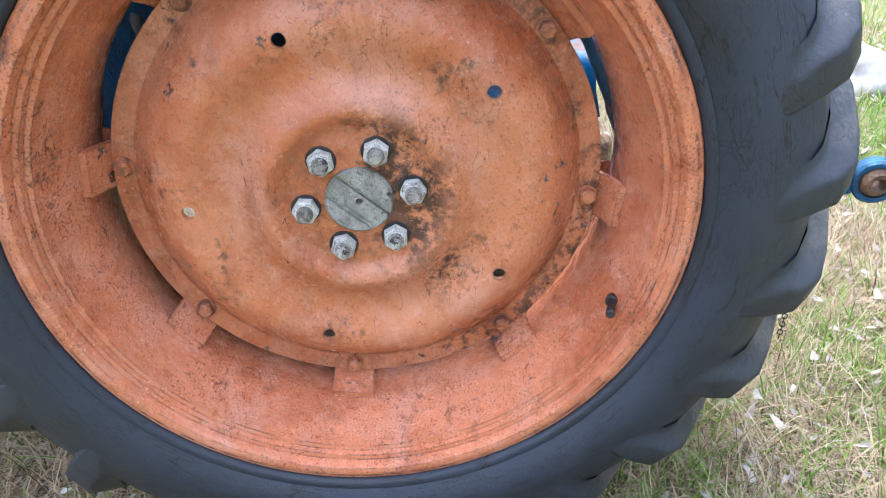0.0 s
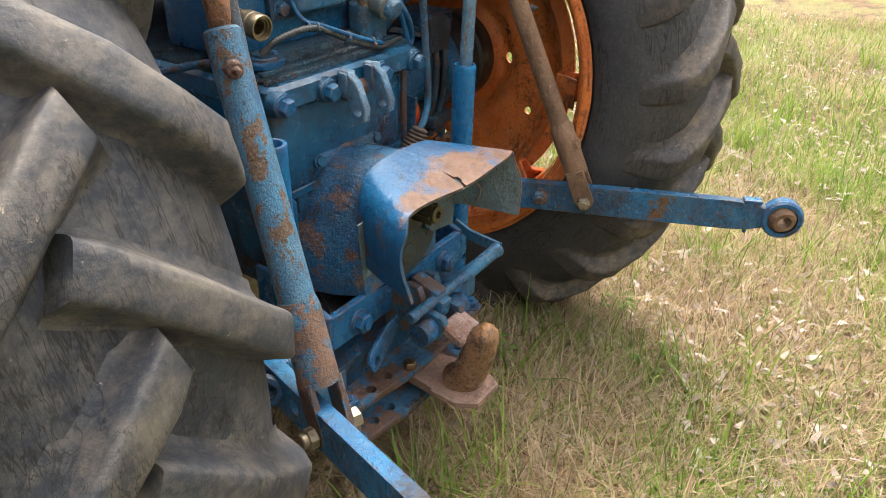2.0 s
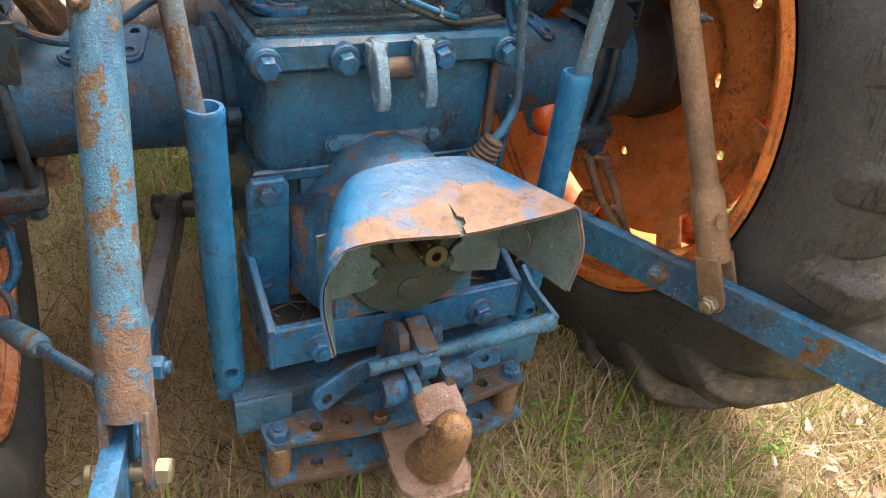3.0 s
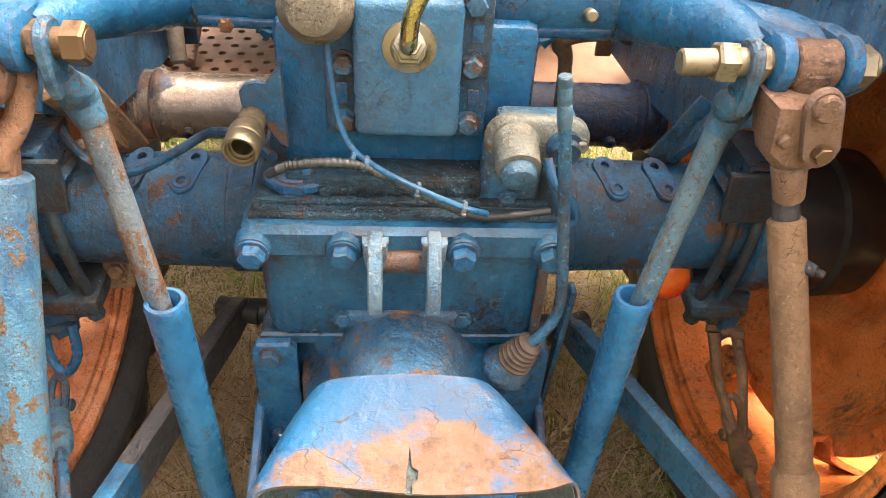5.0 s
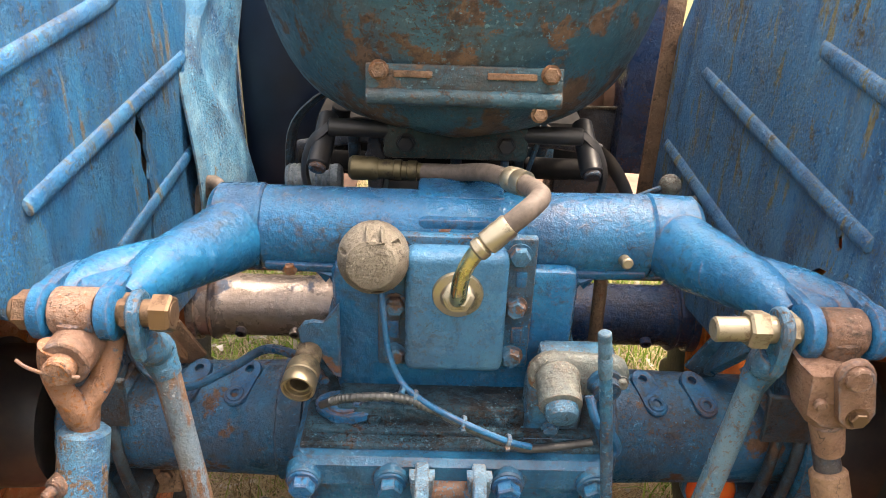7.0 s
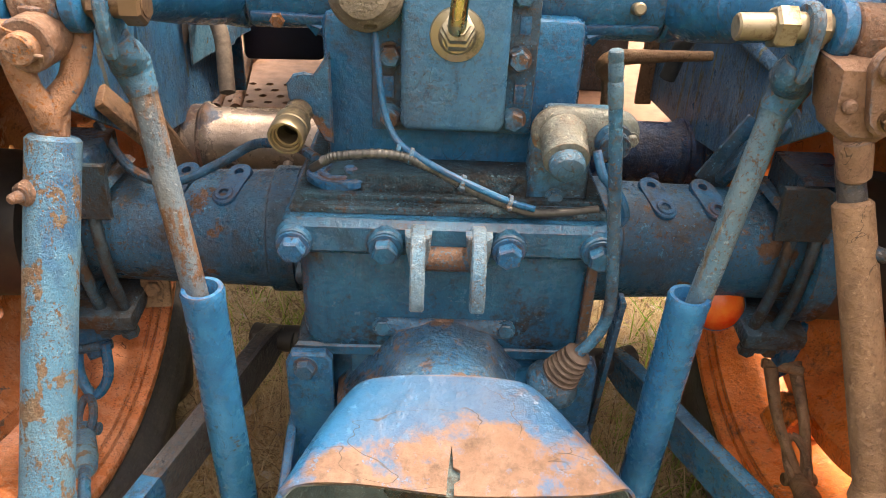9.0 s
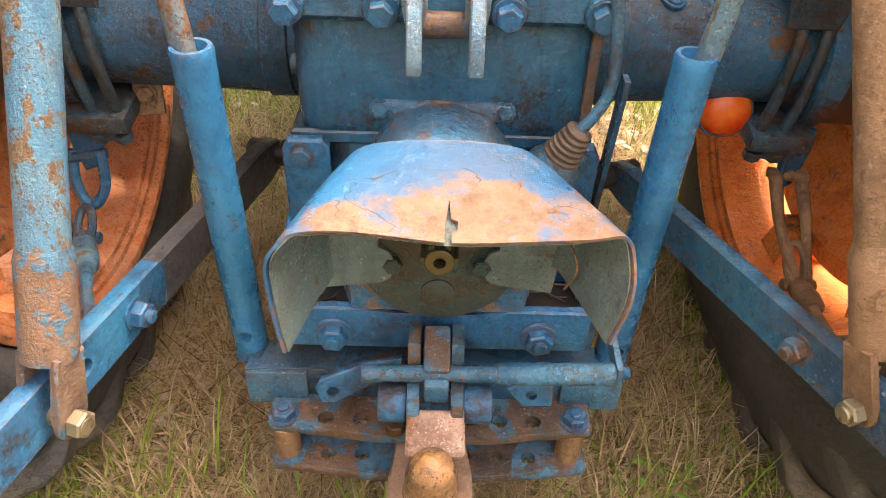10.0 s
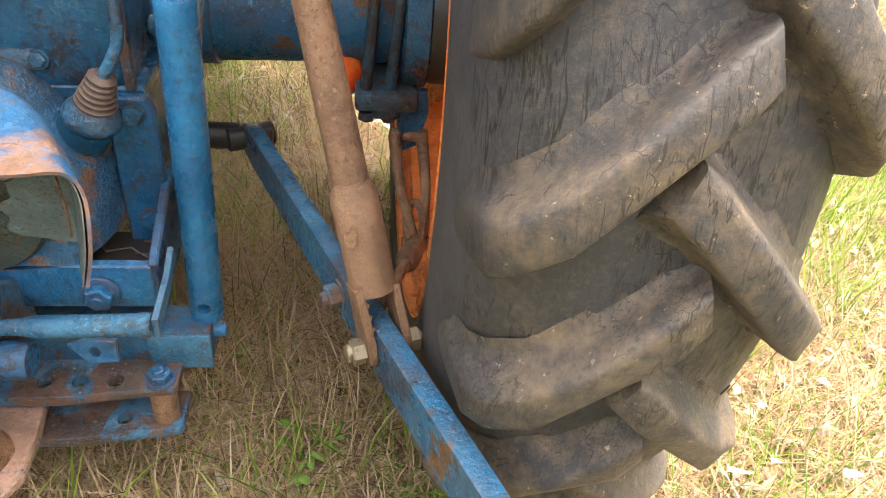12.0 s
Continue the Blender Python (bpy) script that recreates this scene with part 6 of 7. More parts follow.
def check_chain(s):
    mat = CLAMP
    bm = box(bmesh.new(), (s * 0.395, -0.045, 0.462), (0.075, 0.085, 0.024), (8, 0, 0), 0.006)
    box(bm, (s * 0.395, -0.060, 0.444), (0.035, 0.035, 0.025), (8, 0, 0), 0.006)
    br = part("axle_bracket", bm, mat, tractor, "dirty blue clamp bracket under the axle with check chain")
    for x in (0.374, 0.402):
        part("u_bolt", swept(bmesh.new(), [(s * (x - 0.004), -0.068, 0.455), (s * x, -0.080, 0.52), (s * (x + 0.004), -0.078, 0.58), (s * (x + 0.008), -0.060, 0.616), (s * (x + 0.008), -0.02, 0.628)], 0.0068, 12), CLAMP, br)
    out = [(-0.030, -0.030), (0.026, -0.030), (0.034, 0.020), (0.012, 0.034), (-0.034, 0.034)]
    part("clamp_gusset", prism(bmesh.new(), [(s * (x + 0.388), z + 0.622) for x, z in out], 0.008, Matrix(((1, 0, 0, 0), (0, 0, 1, -0.078), (0, 1, 0, 0), (0, 0, 0, 1))), 0.0015), CLAMP, br, "dirty dark blue gusset plate")
    part("bracket_nut", rod(bmesh.new(), (s * 0.372, -0.070, 0.440), (s * 0.371, -0.068, 0.428), 0.0105, seg=6), CLAMP, br)
    part("bracket_nut", rod(bmesh.new(), (s * 0.398, -0.070, 0.440), (s * 0.398, -0.068, 0.428), 0.0105, seg=6), CLAMP, br)
    out = [(-0.020, 0.0), (0.022, 0.0), (0.026, -0.030), (0.012, -0.075), (-0.008, -0.078), (-0.014, -0.045)]
    part("chain_lug", prism(bmesh.new(), out, 0.011, Matrix(((0.9, 0, 0.43, s * 0.425), (0.43, 0, -0.9, -0.060), (0, 1, 0, 0.462), (0, 0, 0, 1))), 0.002), BLUE, br, "blue steel chain lug")
    p0 = Vector((s * 0.424, -0.066, 0.405))
    end = Vector((0.388, -0.335, 0.370)) if s > 0 else Vector((-0.324, -0.338, 0.386))
    sag = Vector((s * 0.437, -0.155, 0.305))
    part("shackle_pin", rod(bmesh.new(), p0 - Vector((s * 0.022, -0.008, 0)), p0 + Vector((s * 0.024, -0.008, 0)), 0.0065), RUSTY if s > 0 else BLUE_DIRTY, br)
    if s > 0:
        for k in (-1, 1):
            part("shackle_bar", swept(bmesh.new(), [tuple(p0 + Vector((k * 0.017, 0.006 * k, 0.004))), tuple(p0.lerp(sag, 0.5) + Vector((k * 0.016, 0.0, 0.004))), tuple(sag + Vector((k * 0.006, 0, 0.01)))], [0.0085, 0.0065, 0.0065], 10), RUSTY, br)
        mat2 = RUSTY
    else:
        part("shackle_bar", swept(bmesh.new(), [tuple(p0 + Vector((0.017, 0, 0.008))), tuple(p0 + Vector((0.017, -0.012, -0.035))), tuple(p0 + Vector((0.0, -0.022, -0.058))), tuple(p0 + Vector((-0.017, -0.012, -0.035))), tuple(p0 + Vector((-0.017, 0, 0.008)))], 0.0065, 10), BLUE, br)
        mat2 = BLUE_DIRTY
        sag = Vector((-0.432, -0.115, 0.318))
    a, b = sag, sag.lerp(end, 0.42)
    bm = chain_link(bmesh.new(), p0.lerp(sag, 0.62), sag + (b - sag) * 0.2, 0.0052, 0.011, 25)
    part("chain_link", bm, mat2, br)
    m, n = frame_to(sag, b)
    bm = turned(bmesh.new(), [(0, 0), (0, 0.010), (0.008, 0.0135), (0.02, 0.0125), (n - 0.03, 0.015), (n - 0.01, 0.014), (n, 0.010), (n, 0)], m, 14)
    part("turnbuckle", bm, mat2 if s > 0 else BLUE_FLAKED, br, "turnbuckle body of the check chain")
    for k in (-1, 1):
        c = sag + Vector((k * 0.02, 0, 0.0))
        part("wing", rod(bmesh.new(), sag, c, 0.0075, 0.008), mat2, br)
    part("eye_bolt", swept(bmesh.new(), [tuple(b), tuple(b.lerp(end, 0.5)), tuple(end)], 0.0065, 10), mat2, br)
    q = Vector((s * 0.012, -0.004, 0.0))
    part("eye", chain_link(bmesh.new(), b.lerp(end, 0.82), end + (end - b).normalized() * 0.02, 0.006, 0.015, 70), BLUE if s < 0 else RUSTY, br)
    return br


for s in (-1, 1):
    check_chain(s)
# left bracket plate with a bolt, under the axle
bm = box(bmesh.new(), (-0.348, -0.030, 0.472), (0.034, 0.008, 0.050), (-18, 0, 8), 0.002)
pl = part("rusty_plate", bm, RUSTY, tractor, "small rusty plate bolted under the axle")
bolt(pl, (-0.348, -0.036, 0.474), (0.05, -1, 0.3), 0.017, 0.008, RUSTY)
# tail lamp
L = frame_to((0.338, -0.010, 0.470), (0.332, -0.110, 0.492))[0]
bm = turned(bmesh.new(), [(0, 0), (0, 0.027), (0.012, 0.0335), (0.030, 0.0340), (0.034, 0.0325), (0.034, 0.0)], L, 36)
lamp = part("tail_lamp", bm, BLUE, tractor, "round tail lamp with a dusty red lens in a blue shell")
part("lens", turned(bmesh.new(), [(0.030, 0.0312), (0.036, 0.0308), (0.043, 0.0260), (0.049, 0.016), (0.051, 0.0)], L, 32), LENS, lamp, "faded red-orange lens")
# angle-iron carriers of the fenders on the axle
for s in (-1, 1):
    bm = drilled(box(bmesh.new(), (s * 0.412, -0.025, 0.640), (0.066, 0.085, 0.036), bev=0.003), [box(bmesh.new(), (s * 0.412, -0.030, 0.640), (0.056, 0.12, 0.026), bev=0)])
    carrier = part("fender_carrier", bm, BLUE_DIRTY, tractor, "dirty square steel tube, open at its end, on the axle")
    part("carrier_flange", prism(bmesh.new(), [(s * 0.372, 0.622), (s * 0.446, 0.622), (s * 0.446, 0.616), (s * 0.366, 0.616)], 0.09, Matrix(((1, 0, 0, 0), (0, 0, 1, -0.02), (0, 1, 0, 0), (0, 0, 0, 1))), 0.001), RUST_BLUE, carrier)
    bm = box(bmesh.new(), (s * 0.345, -0.005, 0.668), (0.012, 0.03, 0.115), (28, s * 25, 0), 0.002)
    strut = part("fender_strut", bm, RUSTY if s < 0 else BLUE_DIRTY, tractor)
    part("strut_plate", box(bmesh.new(), (s * 0.335, 0.02, 0.650), (0.04, 0.006, 0.09), (0, s * 30, 0), 0.001), RUSTY if s < 0 else BLUE_DIRTY, strut)


# ---- fenders ----
def fender(s, x):
    YZ = Matrix(((0, 0, 1, s * x), (1, 0, 0, 0), (0, 1, 0, 0), (0, 0, 0, 1)))
    top = [(HUB_Y - 0.635 * math.cos(t), HUB_Z + 0.635 * math.sin(t)) for t in np.linspace(radians(56), radians(132), 26)]
    out = [(0.47, 0.56), (0.30, 0.575), (0.09, 0.610), (-0.116, 0.735), (-0.215, 0.822)] + top + [(0.47, 0.93)]
    bm = prism(bmesh.new(), out, 0.004, YZ, 0.0008)
    cuts = []
    if s < 0:
        for jag in ([(0.116, 0.918), (0.127, 0.900), (0.117, 0.888), (0.126, 0.868), (0.119, 0.850), (0.123, 0.83), (0.114, 0.812), (0.119, 0.790), (0.110, 0.770), (0.101, 0.785), (0.106, 0.815), (0.098, 0.835), (0.105, 0.86), (0.094, 0.878), (0.104, 0.892), (0.100, 0.906)], [(0.112, 0.770), (0.104, 0.755), (0.10, 0.735), (0.106, 0.72), (0.095, 0.722), (0.092, 0.745), (0.102, 0.765)]):
            cuts.append(prism(bmesh.new(), jag, 0.05, YZ, 0))
    else:
        for jag in ([(-0.095, 0.870), (-0.100, 0.862), (-0.106, 0.868), (-0.112, 0.858), (-0.107, 0.850), (-0.099, 0.855)], [(-0.03, 0.742), (-0.055, 0.762), (-0.062, 0.752), (-0.05, 0.738), (-0.058, 0.722), (-0.04, 0.728), (-0.032, 0.715), (-0.022, 0.73)], [(-0.075, 0.812), (-0.085, 0.822), (-0.100, 0.826), (-0.092, 0.815)]):
            cuts.append(prism(bmesh.new(), jag, 0.05, YZ, 0))
    paint = BLUE_FENDER if s < 0 else FENDER_PALE
    fe = part("fender", drilled(bm, cuts), paint, tractor, "battered blue sheet-steel fender, scratched and rusted through in places")
    # pressed ribs on the inner side
    ribs = [((-0.150, 0.880), (0.318, 0.915)), ((0.030, 0.752), (0.430, 0.772)), ((-0.30, 0.985), (0.02, 1.015))]
    if s < 0:
        ribs = [((-0.150, 0.892), (0.285, 0.922)), ((-0.005, 0.772), (0.300, 0.795)), ((-0.30, 1.00), (0.10, 1.03))]
    for (y0, z0), (y1, z1) in ribs:
        bm = swept(bmesh.new(), [(s * (x - 0.001), y0, z0), (s * (x - 0.004), y0 + 0.02, z0 + 0.002), (s * (x - 0.004), (y0 + y1) / 2, (z0 + z1) / 2), (s * (x - 0.004), y1 - 0.02, z1 - 0.002), (s * (x - 0.001), y1, z1)], [0.002, 0.0085, 0.0095, 0.0095, 0.0095, 0.0085, 0.002], 14, flat=0.42, up=(1, 0, 0))
        part("pressed_rib", bm, paint, fe)
    # shell over the tyre
    grid = []
    for t in np.linspace(radians(56), radians(132), 30):
        row = []
        for f in np.linspace(0, 1, 10):
            r = 0.637 - 0.02 * f ** 6
            row.append((s * (x - 0.002 + 0.34 * f), HUB_Y - r * math.cos(t), HUB_Z + r * math.sin(t)))
        grid.append(row)
    part("fender_top", sheet(bmesh.new(), grid, 0.003), paint, fe)
    # front edge strip and dented apron
    bm = box(bmesh.new(), (s * (x - 0.012), 0.472, 0.78), (0.028, 0.010, 0.46), (0, 0, 0), 0.002)
    part("edge_strip", bm, RUSTY if s > 0 else BLUE_DIRTY, fe, "rust-brown edge strip")
    if s < 0:
        grid = []
        for v in np.linspace(0, 1, 26):
            z = 0.655 + 0.34 * v
            grid.append([(-(x - 0.006 - 0.030 * u * u - 0.010 * math.sin(5 * v + 2.2 * u) - 0.012 * math.exp(-((u - 0.55 - 0.25 * math.sin(6 * v)) / 0.12) ** 2)), 0.268 + 0.20 * u - 0.02 * math.sin(4 * v), z) for u in np.linspace(0, 1, 26)])
        part("dented_apron", sheet(bmesh.new(), grid, 0.003), painted("pale_blue_apron", (0.070, 0.255, 0.420), (0.240, 0.420, 0.520), (0.020, 0.140, 0.300), (0.34, 0.24, 0.15), RUST, 0.62, 0.64, scale=1.4, lump=0.6), fe, "crumpled light blue apron sheet")
    return fe


fender(-1, 0.372)
fender(1, 0.362)


# ---- seat, its carrier and what shows beneath it ----
def seat():
    grid = []
    for v in [0, 0.25, 0.45, 0.58, 0.67, 0.74, 0.79, 0.83, 0.87, 0.90, 0.925, 0.95, 0.975, 1.0]:
        row = []
        for a in np.linspace(0, 2 * math.pi, 49):
            z = 0.908 + 0.17 * v ** 7
            sx, sy = 0.228, 0.205
            cx, cy = math.cos(a), math.sin(a)
            row.append((sx * v * cx, 0.135 + sy * v * cy, z + 0.02 * abs(cx) * v))
        grid.append(row)
    st = part("seat_pan", sheet(bmesh.new(), grid, 0.003), SEAT, tractor, "blue-green steel seat pan, rusty along its lower edge", angle=60)
    bm = box(bmesh.new(), (0.002, -0.058, 0.988), (0.180, 0.005, 0.030), (-8, 0, 0), 0.0015)
    strip = part("seat_strip", bm, SEAT, st, "bolted strip on the seat back")
    part("strip_roll", rod(bmesh.new(), (-0.088, -0.060, 0.974), (0.092, -0.060, 0.974), 0.008), SEAT, st)
    for x in (-0.076, 0.080):
        bolt(st, (x, -0.060, 0.998), (0, -1, 0.1), 0.013, 0.006, RUSTY)
    bolt(st, (0.072, -0.064, 0.962), (0, -1, 0.1), 0.011, 0.006, RUSTY)
    for x, w in ((-0.045, 0.035), (0.045, 0.045)):
        part("strip_slot", box(bmesh.new(), (x, -0.0605, 0.995), (w, 0.003, 0.006), (-8, 0, 0), 0.001), RUSTY, st)
    # carrier: cross bar, bent straps and sleeves
    cr = part("seat_carrier", rod(bmesh.new(), (-0.14, 0.055, 0.905), (0.14, 0.055, 0.902), 0.010), BLACK, tractor, "black bent bars carrying the seat")
    for s in (-1, 1):
        part("sleeve", rod(bmesh.new(), (s * 0.150, 0.030, 0.868), (s * 0.143, 0.085, 0.908), 0.0125, 0.0115), DARK, cr)
        part("sleeve_bolt", rod(bmesh.new(), (s * 0.1505, 0.026, 0.865), (s * 0.1495, 0.034, 0.871), 0.0095), RUST_BLUE, cr)
        part("strap", swept(bmesh.new(), [(s * 0.140, 0.06, 0.905), (s * 0.160, 0.055, 0.885), (s * 0.168, 0.05, 0.850), (s * 0.150, 0.04, 0.80)], [0.012, 0.013, 0.013, 0.012], 8, flat=0.35), BLACK, cr)
    part("bracket", box(bmesh.new(), (0.0, 0.06, 0.893), (0.16, 0.03, 0.04), bev=0.006), TEAL, cr)
    for x in (-0.055, 0.055):
        bolt(cr, (x, 0.046, 0.893), (0, -1, 0), 0.016, 0.008, DARK)
    # draft control quadrant and its knob
    q = part("quadrant", swept(bmesh.new(), [(0.158, 0.11, 0.866), (0.172, 0.080, 0.870), (0.184, 0.045, 0.860), (0.192, 0.015, 0.840), (0.195, 0.0, 0.805)], 0.011, 8, 4, flat=0.35, up=(1, 0, 0)), DARK, tractor, "dark curved control quadrant")
    part("quadrant_lever", swept(bmesh.new(), [(0.172, 0.10, 0.760), (0.20, 0.135, 0.775), (0.240, 0.150, 0.791), (0.277, 0.158, 0.804)], [0.006, 0.005, 0.0045, 0.0045], 10), BLUE_DIRTY, q, "blue control lever")
    bm = bmesh.new()
    bmesh.ops.create_uvsphere(bm, u_segments=20, v_segments=14, radius=0.0145)
    part("lever_knob", bm, CAST_CREAM, q, "dirty cream ball knob", pose(0.283, 0.160, 0.806))


seat()


KNURL = plain("knurled_grey_metal", (0.16, 0.19, 0.21), (0.30, 0.32, 0.33), 0.35, 220, 0.6, 0.8)
# low specular keeps white sky reflections off the black forms under the seat
DULL = plain("dull_black_iron", (0.008, 0.008, 0.009), (0.022, 0.019, 0.017), 0.85, 30, 0.0, 0.4)
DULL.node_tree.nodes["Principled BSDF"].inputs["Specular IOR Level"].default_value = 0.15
# navy darkened to near black: the panel's shade is put into its colour
SHADE_NAVY = plain("shaded_navy_sheet", (0.001, 0.006, 0.018), (0.002, 0.010, 0.028), 0.4, 20)


def front():
    """Gearbox, footplates and the dim forms ahead of the seat."""
    bm = box(bmesh.new(), (0, 0.56, 0.56), (0.25, 0.80, 0.34), bev=0.03, seg=3)
    box(bm, (0, 0.35, 0.76), (0.18, 0.36, 0.08), bev=0.02)
    gb = part("gearbox", bm, DARK, tractor, "oily black gearbox casing")
    bm = turned(bmesh.new(), [(0, 0), (0, 0.015), (0.004, 0.0185)] + [(0.006 + 0.003 * i, 0.0185 if i % 2 else 0.0172) for i in range(18)] + [(0.062, 0.0185), (0.066, 0.015), (0.066, 0)], frame_to((-0.199, 0.10, 0.824), (-0.1, 0.10, 0.826))[0], 28)
    part("knurled_filter", bm, KNURL, gb, "knurled grey metal filter housing")
    # two black blocks added to hide bright ground and keep this gap dark
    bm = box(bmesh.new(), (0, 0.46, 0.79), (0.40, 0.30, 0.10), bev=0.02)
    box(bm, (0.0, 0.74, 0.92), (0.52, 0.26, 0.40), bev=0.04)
    part("transmission_cover", bm, DULL, gb, "dull black blocks added to darken the gap under the seat")
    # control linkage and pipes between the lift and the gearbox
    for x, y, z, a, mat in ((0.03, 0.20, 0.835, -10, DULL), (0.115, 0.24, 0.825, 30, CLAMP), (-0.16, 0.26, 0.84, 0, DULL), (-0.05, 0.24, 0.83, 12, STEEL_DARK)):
        bm = rod(bmesh.new(), (x, y, z - 0.03), (x + 0.01, y - 0.01, z + 0.03), 0.013)
        box(bm, (x, y + 0.02, z - 0.02), (0.05, 0.04, 0.04), (0, 0, a), 0.006)
        part("control_link", bm, mat, gb)
    part("pipe", swept(bmesh.new(), [(-0.20, 0.20, 0.83), (-0.08, 0.16, 0.862), (0.08, 0.17, 0.858), (0.20, 0.22, 0.83)], 0.008, 10), STEEL_DARK, gb)
    coil = [(-0.0695 + 0.0075 * math.cos(t), 0.12 + 0.0075 * math.sin(t), 0.848 + 0.038 * t / 62.8) for t in np.linspace(0, 62.8, 121)]
    part("return_spring", swept(bmesh.new(), coil, 0.0014, 6, 1, smooth=False), FERRULE, gb, "dull coiled return spring")
    fork = prism(bmesh.new(), [(-0.104, 0.800), (-0.088, 0.800), (-0.084, 0.846), (-0.090, 0.851), (-0.093, 0.882), (-0.102, 0.882), (-0.103, 0.852), (-0.108, 0.846)], 0.008, Matrix(((1, 0, 0, 0), (0, 0, 1, 0.13), (0, 1, 0, 0), (0, 0, 0, 1))), 0.002)
    part("control_fork", fork, STEEL_DARK, gb, "dark flat steel control fork")
    part("control_pin", swept(bmesh.new(), [(0.048, 0.12, 0.868), (0.056, 0.12, 0.866), (0.062, 0.12, 0.855), (0.063, 0.12, 0.825)], 0.0052, 10), EAR_WORN, gb, "bent pale steel pin")
    part("control_rod", rod(bmesh.new(), (0.109, 0.13, 0.892), (0.090, 0.13, 0.820), 0.0030), EAR_WORN, gb)
    part("brake_strap", swept(bmesh.new(), [(-0.150, 0.125, 0.924), (-0.168, 0.12, 0.912), (-0.184, 0.12, 0.895), (-0.194, 0.12, 0.872), (-0.198, 0.12, 0.833), (-0.196, 0.12, 0.78)], 0.011, 8, 4, flat=0.35, up=(1, 0, 0)), CLAMP, gb, "dark curved strap beside the seat")
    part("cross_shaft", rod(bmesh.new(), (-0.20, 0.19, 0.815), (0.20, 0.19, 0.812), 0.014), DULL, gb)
    for x in (-0.125, 0.005, 0.085):
        part("shaft_lever", box(bmesh.new(), (x, 0.17, 0.835), (0.014, 0.022, 0.075), (12, 0, 9 * x), 0.004), CLAMP, gb)
    # left panel carries its shade in the colour; the right one is plain navy
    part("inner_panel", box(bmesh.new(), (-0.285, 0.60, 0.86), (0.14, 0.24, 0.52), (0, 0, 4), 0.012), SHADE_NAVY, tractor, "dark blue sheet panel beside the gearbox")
    part("inner_panel", box(bmesh.new(), (0.366, 0.74, 0.90), (0.06, 0.30, 0.50), (0, 0, -6), 0.008), NAVY, tractor, "dark blue sheet panel beside the gearbox")
    bm = box(bmesh.new(), (0, 1.42, 0.62), (0.34, 0.95, 0.52), bev=0.03, seg=2)
    eng = part("engine", bm, DARK, tractor, "dark oily engine block")
    grid = []
    for y in np.linspace(0.98, 2.05, 10):
        sq = 1 - 0.12 * ((y - 0.98) / 1.07) ** 2
        grid.append([(0.235 * math.copysign(abs(math.sin(a)) ** 0.5, math.sin(a)) * sq, y, 0.86 + 0.32 * max(0.0, math.cos(a)) ** 0.5 * sq) for a in np.linspace(-math.pi / 2, math.pi / 2, 21)])
    part("bonnet", sheet(bmesh.new(), grid, 0.004), BLUE, tractor, "blue bonnet over the engine")
    bm = box(bmesh.new(), (0, 0.99, 1.0), (0.46, 0.03, 0.30), bev=0.02)
    part("dashboard", bm, NAVY, tractor)
    sw = part("steering_column", rod(bmesh.new(), (0, 0.98, 1.05), (0, 0.66, 1.30), 0.018), BLACK, tractor, "black steering column and wheel")
    C = frame_to((0, 0.66, 1.30), (0, 0.57, 1.37))[0]
    part("steering_wheel", swept(bmesh.new(), [tuple(C @ Vector((0.2 * math.cos(t), 0.2 * math.sin(t), 0))) for t in np.linspace(0, 2 * math.pi, 33)], 0.013, 10, 2), BLACK, sw)
    for k in range(3):
        t = 2.094 * k
        part("spoke", rod(bmesh.new(), C @ Vector((0, 0, 0)), C @ Vector((0.2 * math.cos(t), 0.2 * math.sin(t), 0)), 0.007), BLACK, sw)
    # footplates
    for s in (-1, 1):
        bm = box(bmesh.new(), (s * 0.355, 0.76, 0.500), (0.31, 0.62, 0.006), bev=0.001)
        if s < 0:
            cuts = [peg((-0.225 - 0.034 * i - 0.017 * (j % 2), 0.475 + 0.034 * j, 0.48), (-0.225 - 0.034 * i - 0.017 * (j % 2), 0.475 + 0.034 * j, 0.52), 0.0075, 10) for i in range(7) for j in range(6)]
            bm = drilled(bm, cuts)
        fp = part("footplate", bm, CLAY, tractor, "dusty brown-pink perforated footplate")
        if s < 0:
            for x in (-0.400, -0.365):
                part("pedal_rod", swept(bmesh.new(), [(x, 0.46, 0.52), (x - 0.005, 0.56, 0.545), (x - 0.008, 0.64, 0.58)], 0.010, 10), RUST_ORANGE, fp, "rust-orange pedal rod")
            part("foot_rib", box(bmesh.new(), (-0.40, 0.90, 0.515), (0.022, 0.34, 0.03), (0, 0, -8), 0.003), CLAY, fp)
        else:
            bm = box(bmesh.new(), (0.292, 0.74, 0.632), (0.140, 0.14, 0.256), (0, 0, 0), 0.005)
            bm = drilled(bm, [box(bmesh.new(), (0.292, 0.74, 0.672), (0.134, 0.134, 0.19), bev=0)])
            tool_box = part("tool_box", bm, STEEL_DARK, tractor, "dark grey-brown open sheet-steel box on the footplate")
            # lighter strips paint the light that catches the box's top edge
            for y in (0.668, 0.812):
                part("lip", box(bmesh.new(), (0.292, y, 0.757), (0.148, 0.007, 0.006), bev=0.002), COUPLER, tool_box, "lip coloured lighter as a lit rim")
            for x, y, r, w in ((0.275, 0.74, 0.30, 0.042), (0.335, 0.75, 0.20, 0.028)):
                part("rag", swept(bmesh.new(), [(x - 0.02, y, 0.70), (x, y - 0.01, 0.755), (x + 0.01, y, 0.785), (x + 0.015, y + 0.01, 0.79)], [w, w, w * 0.7, w * 0.3], 12), CLAY, tool_box, "pinkish clay-coloured bundle")
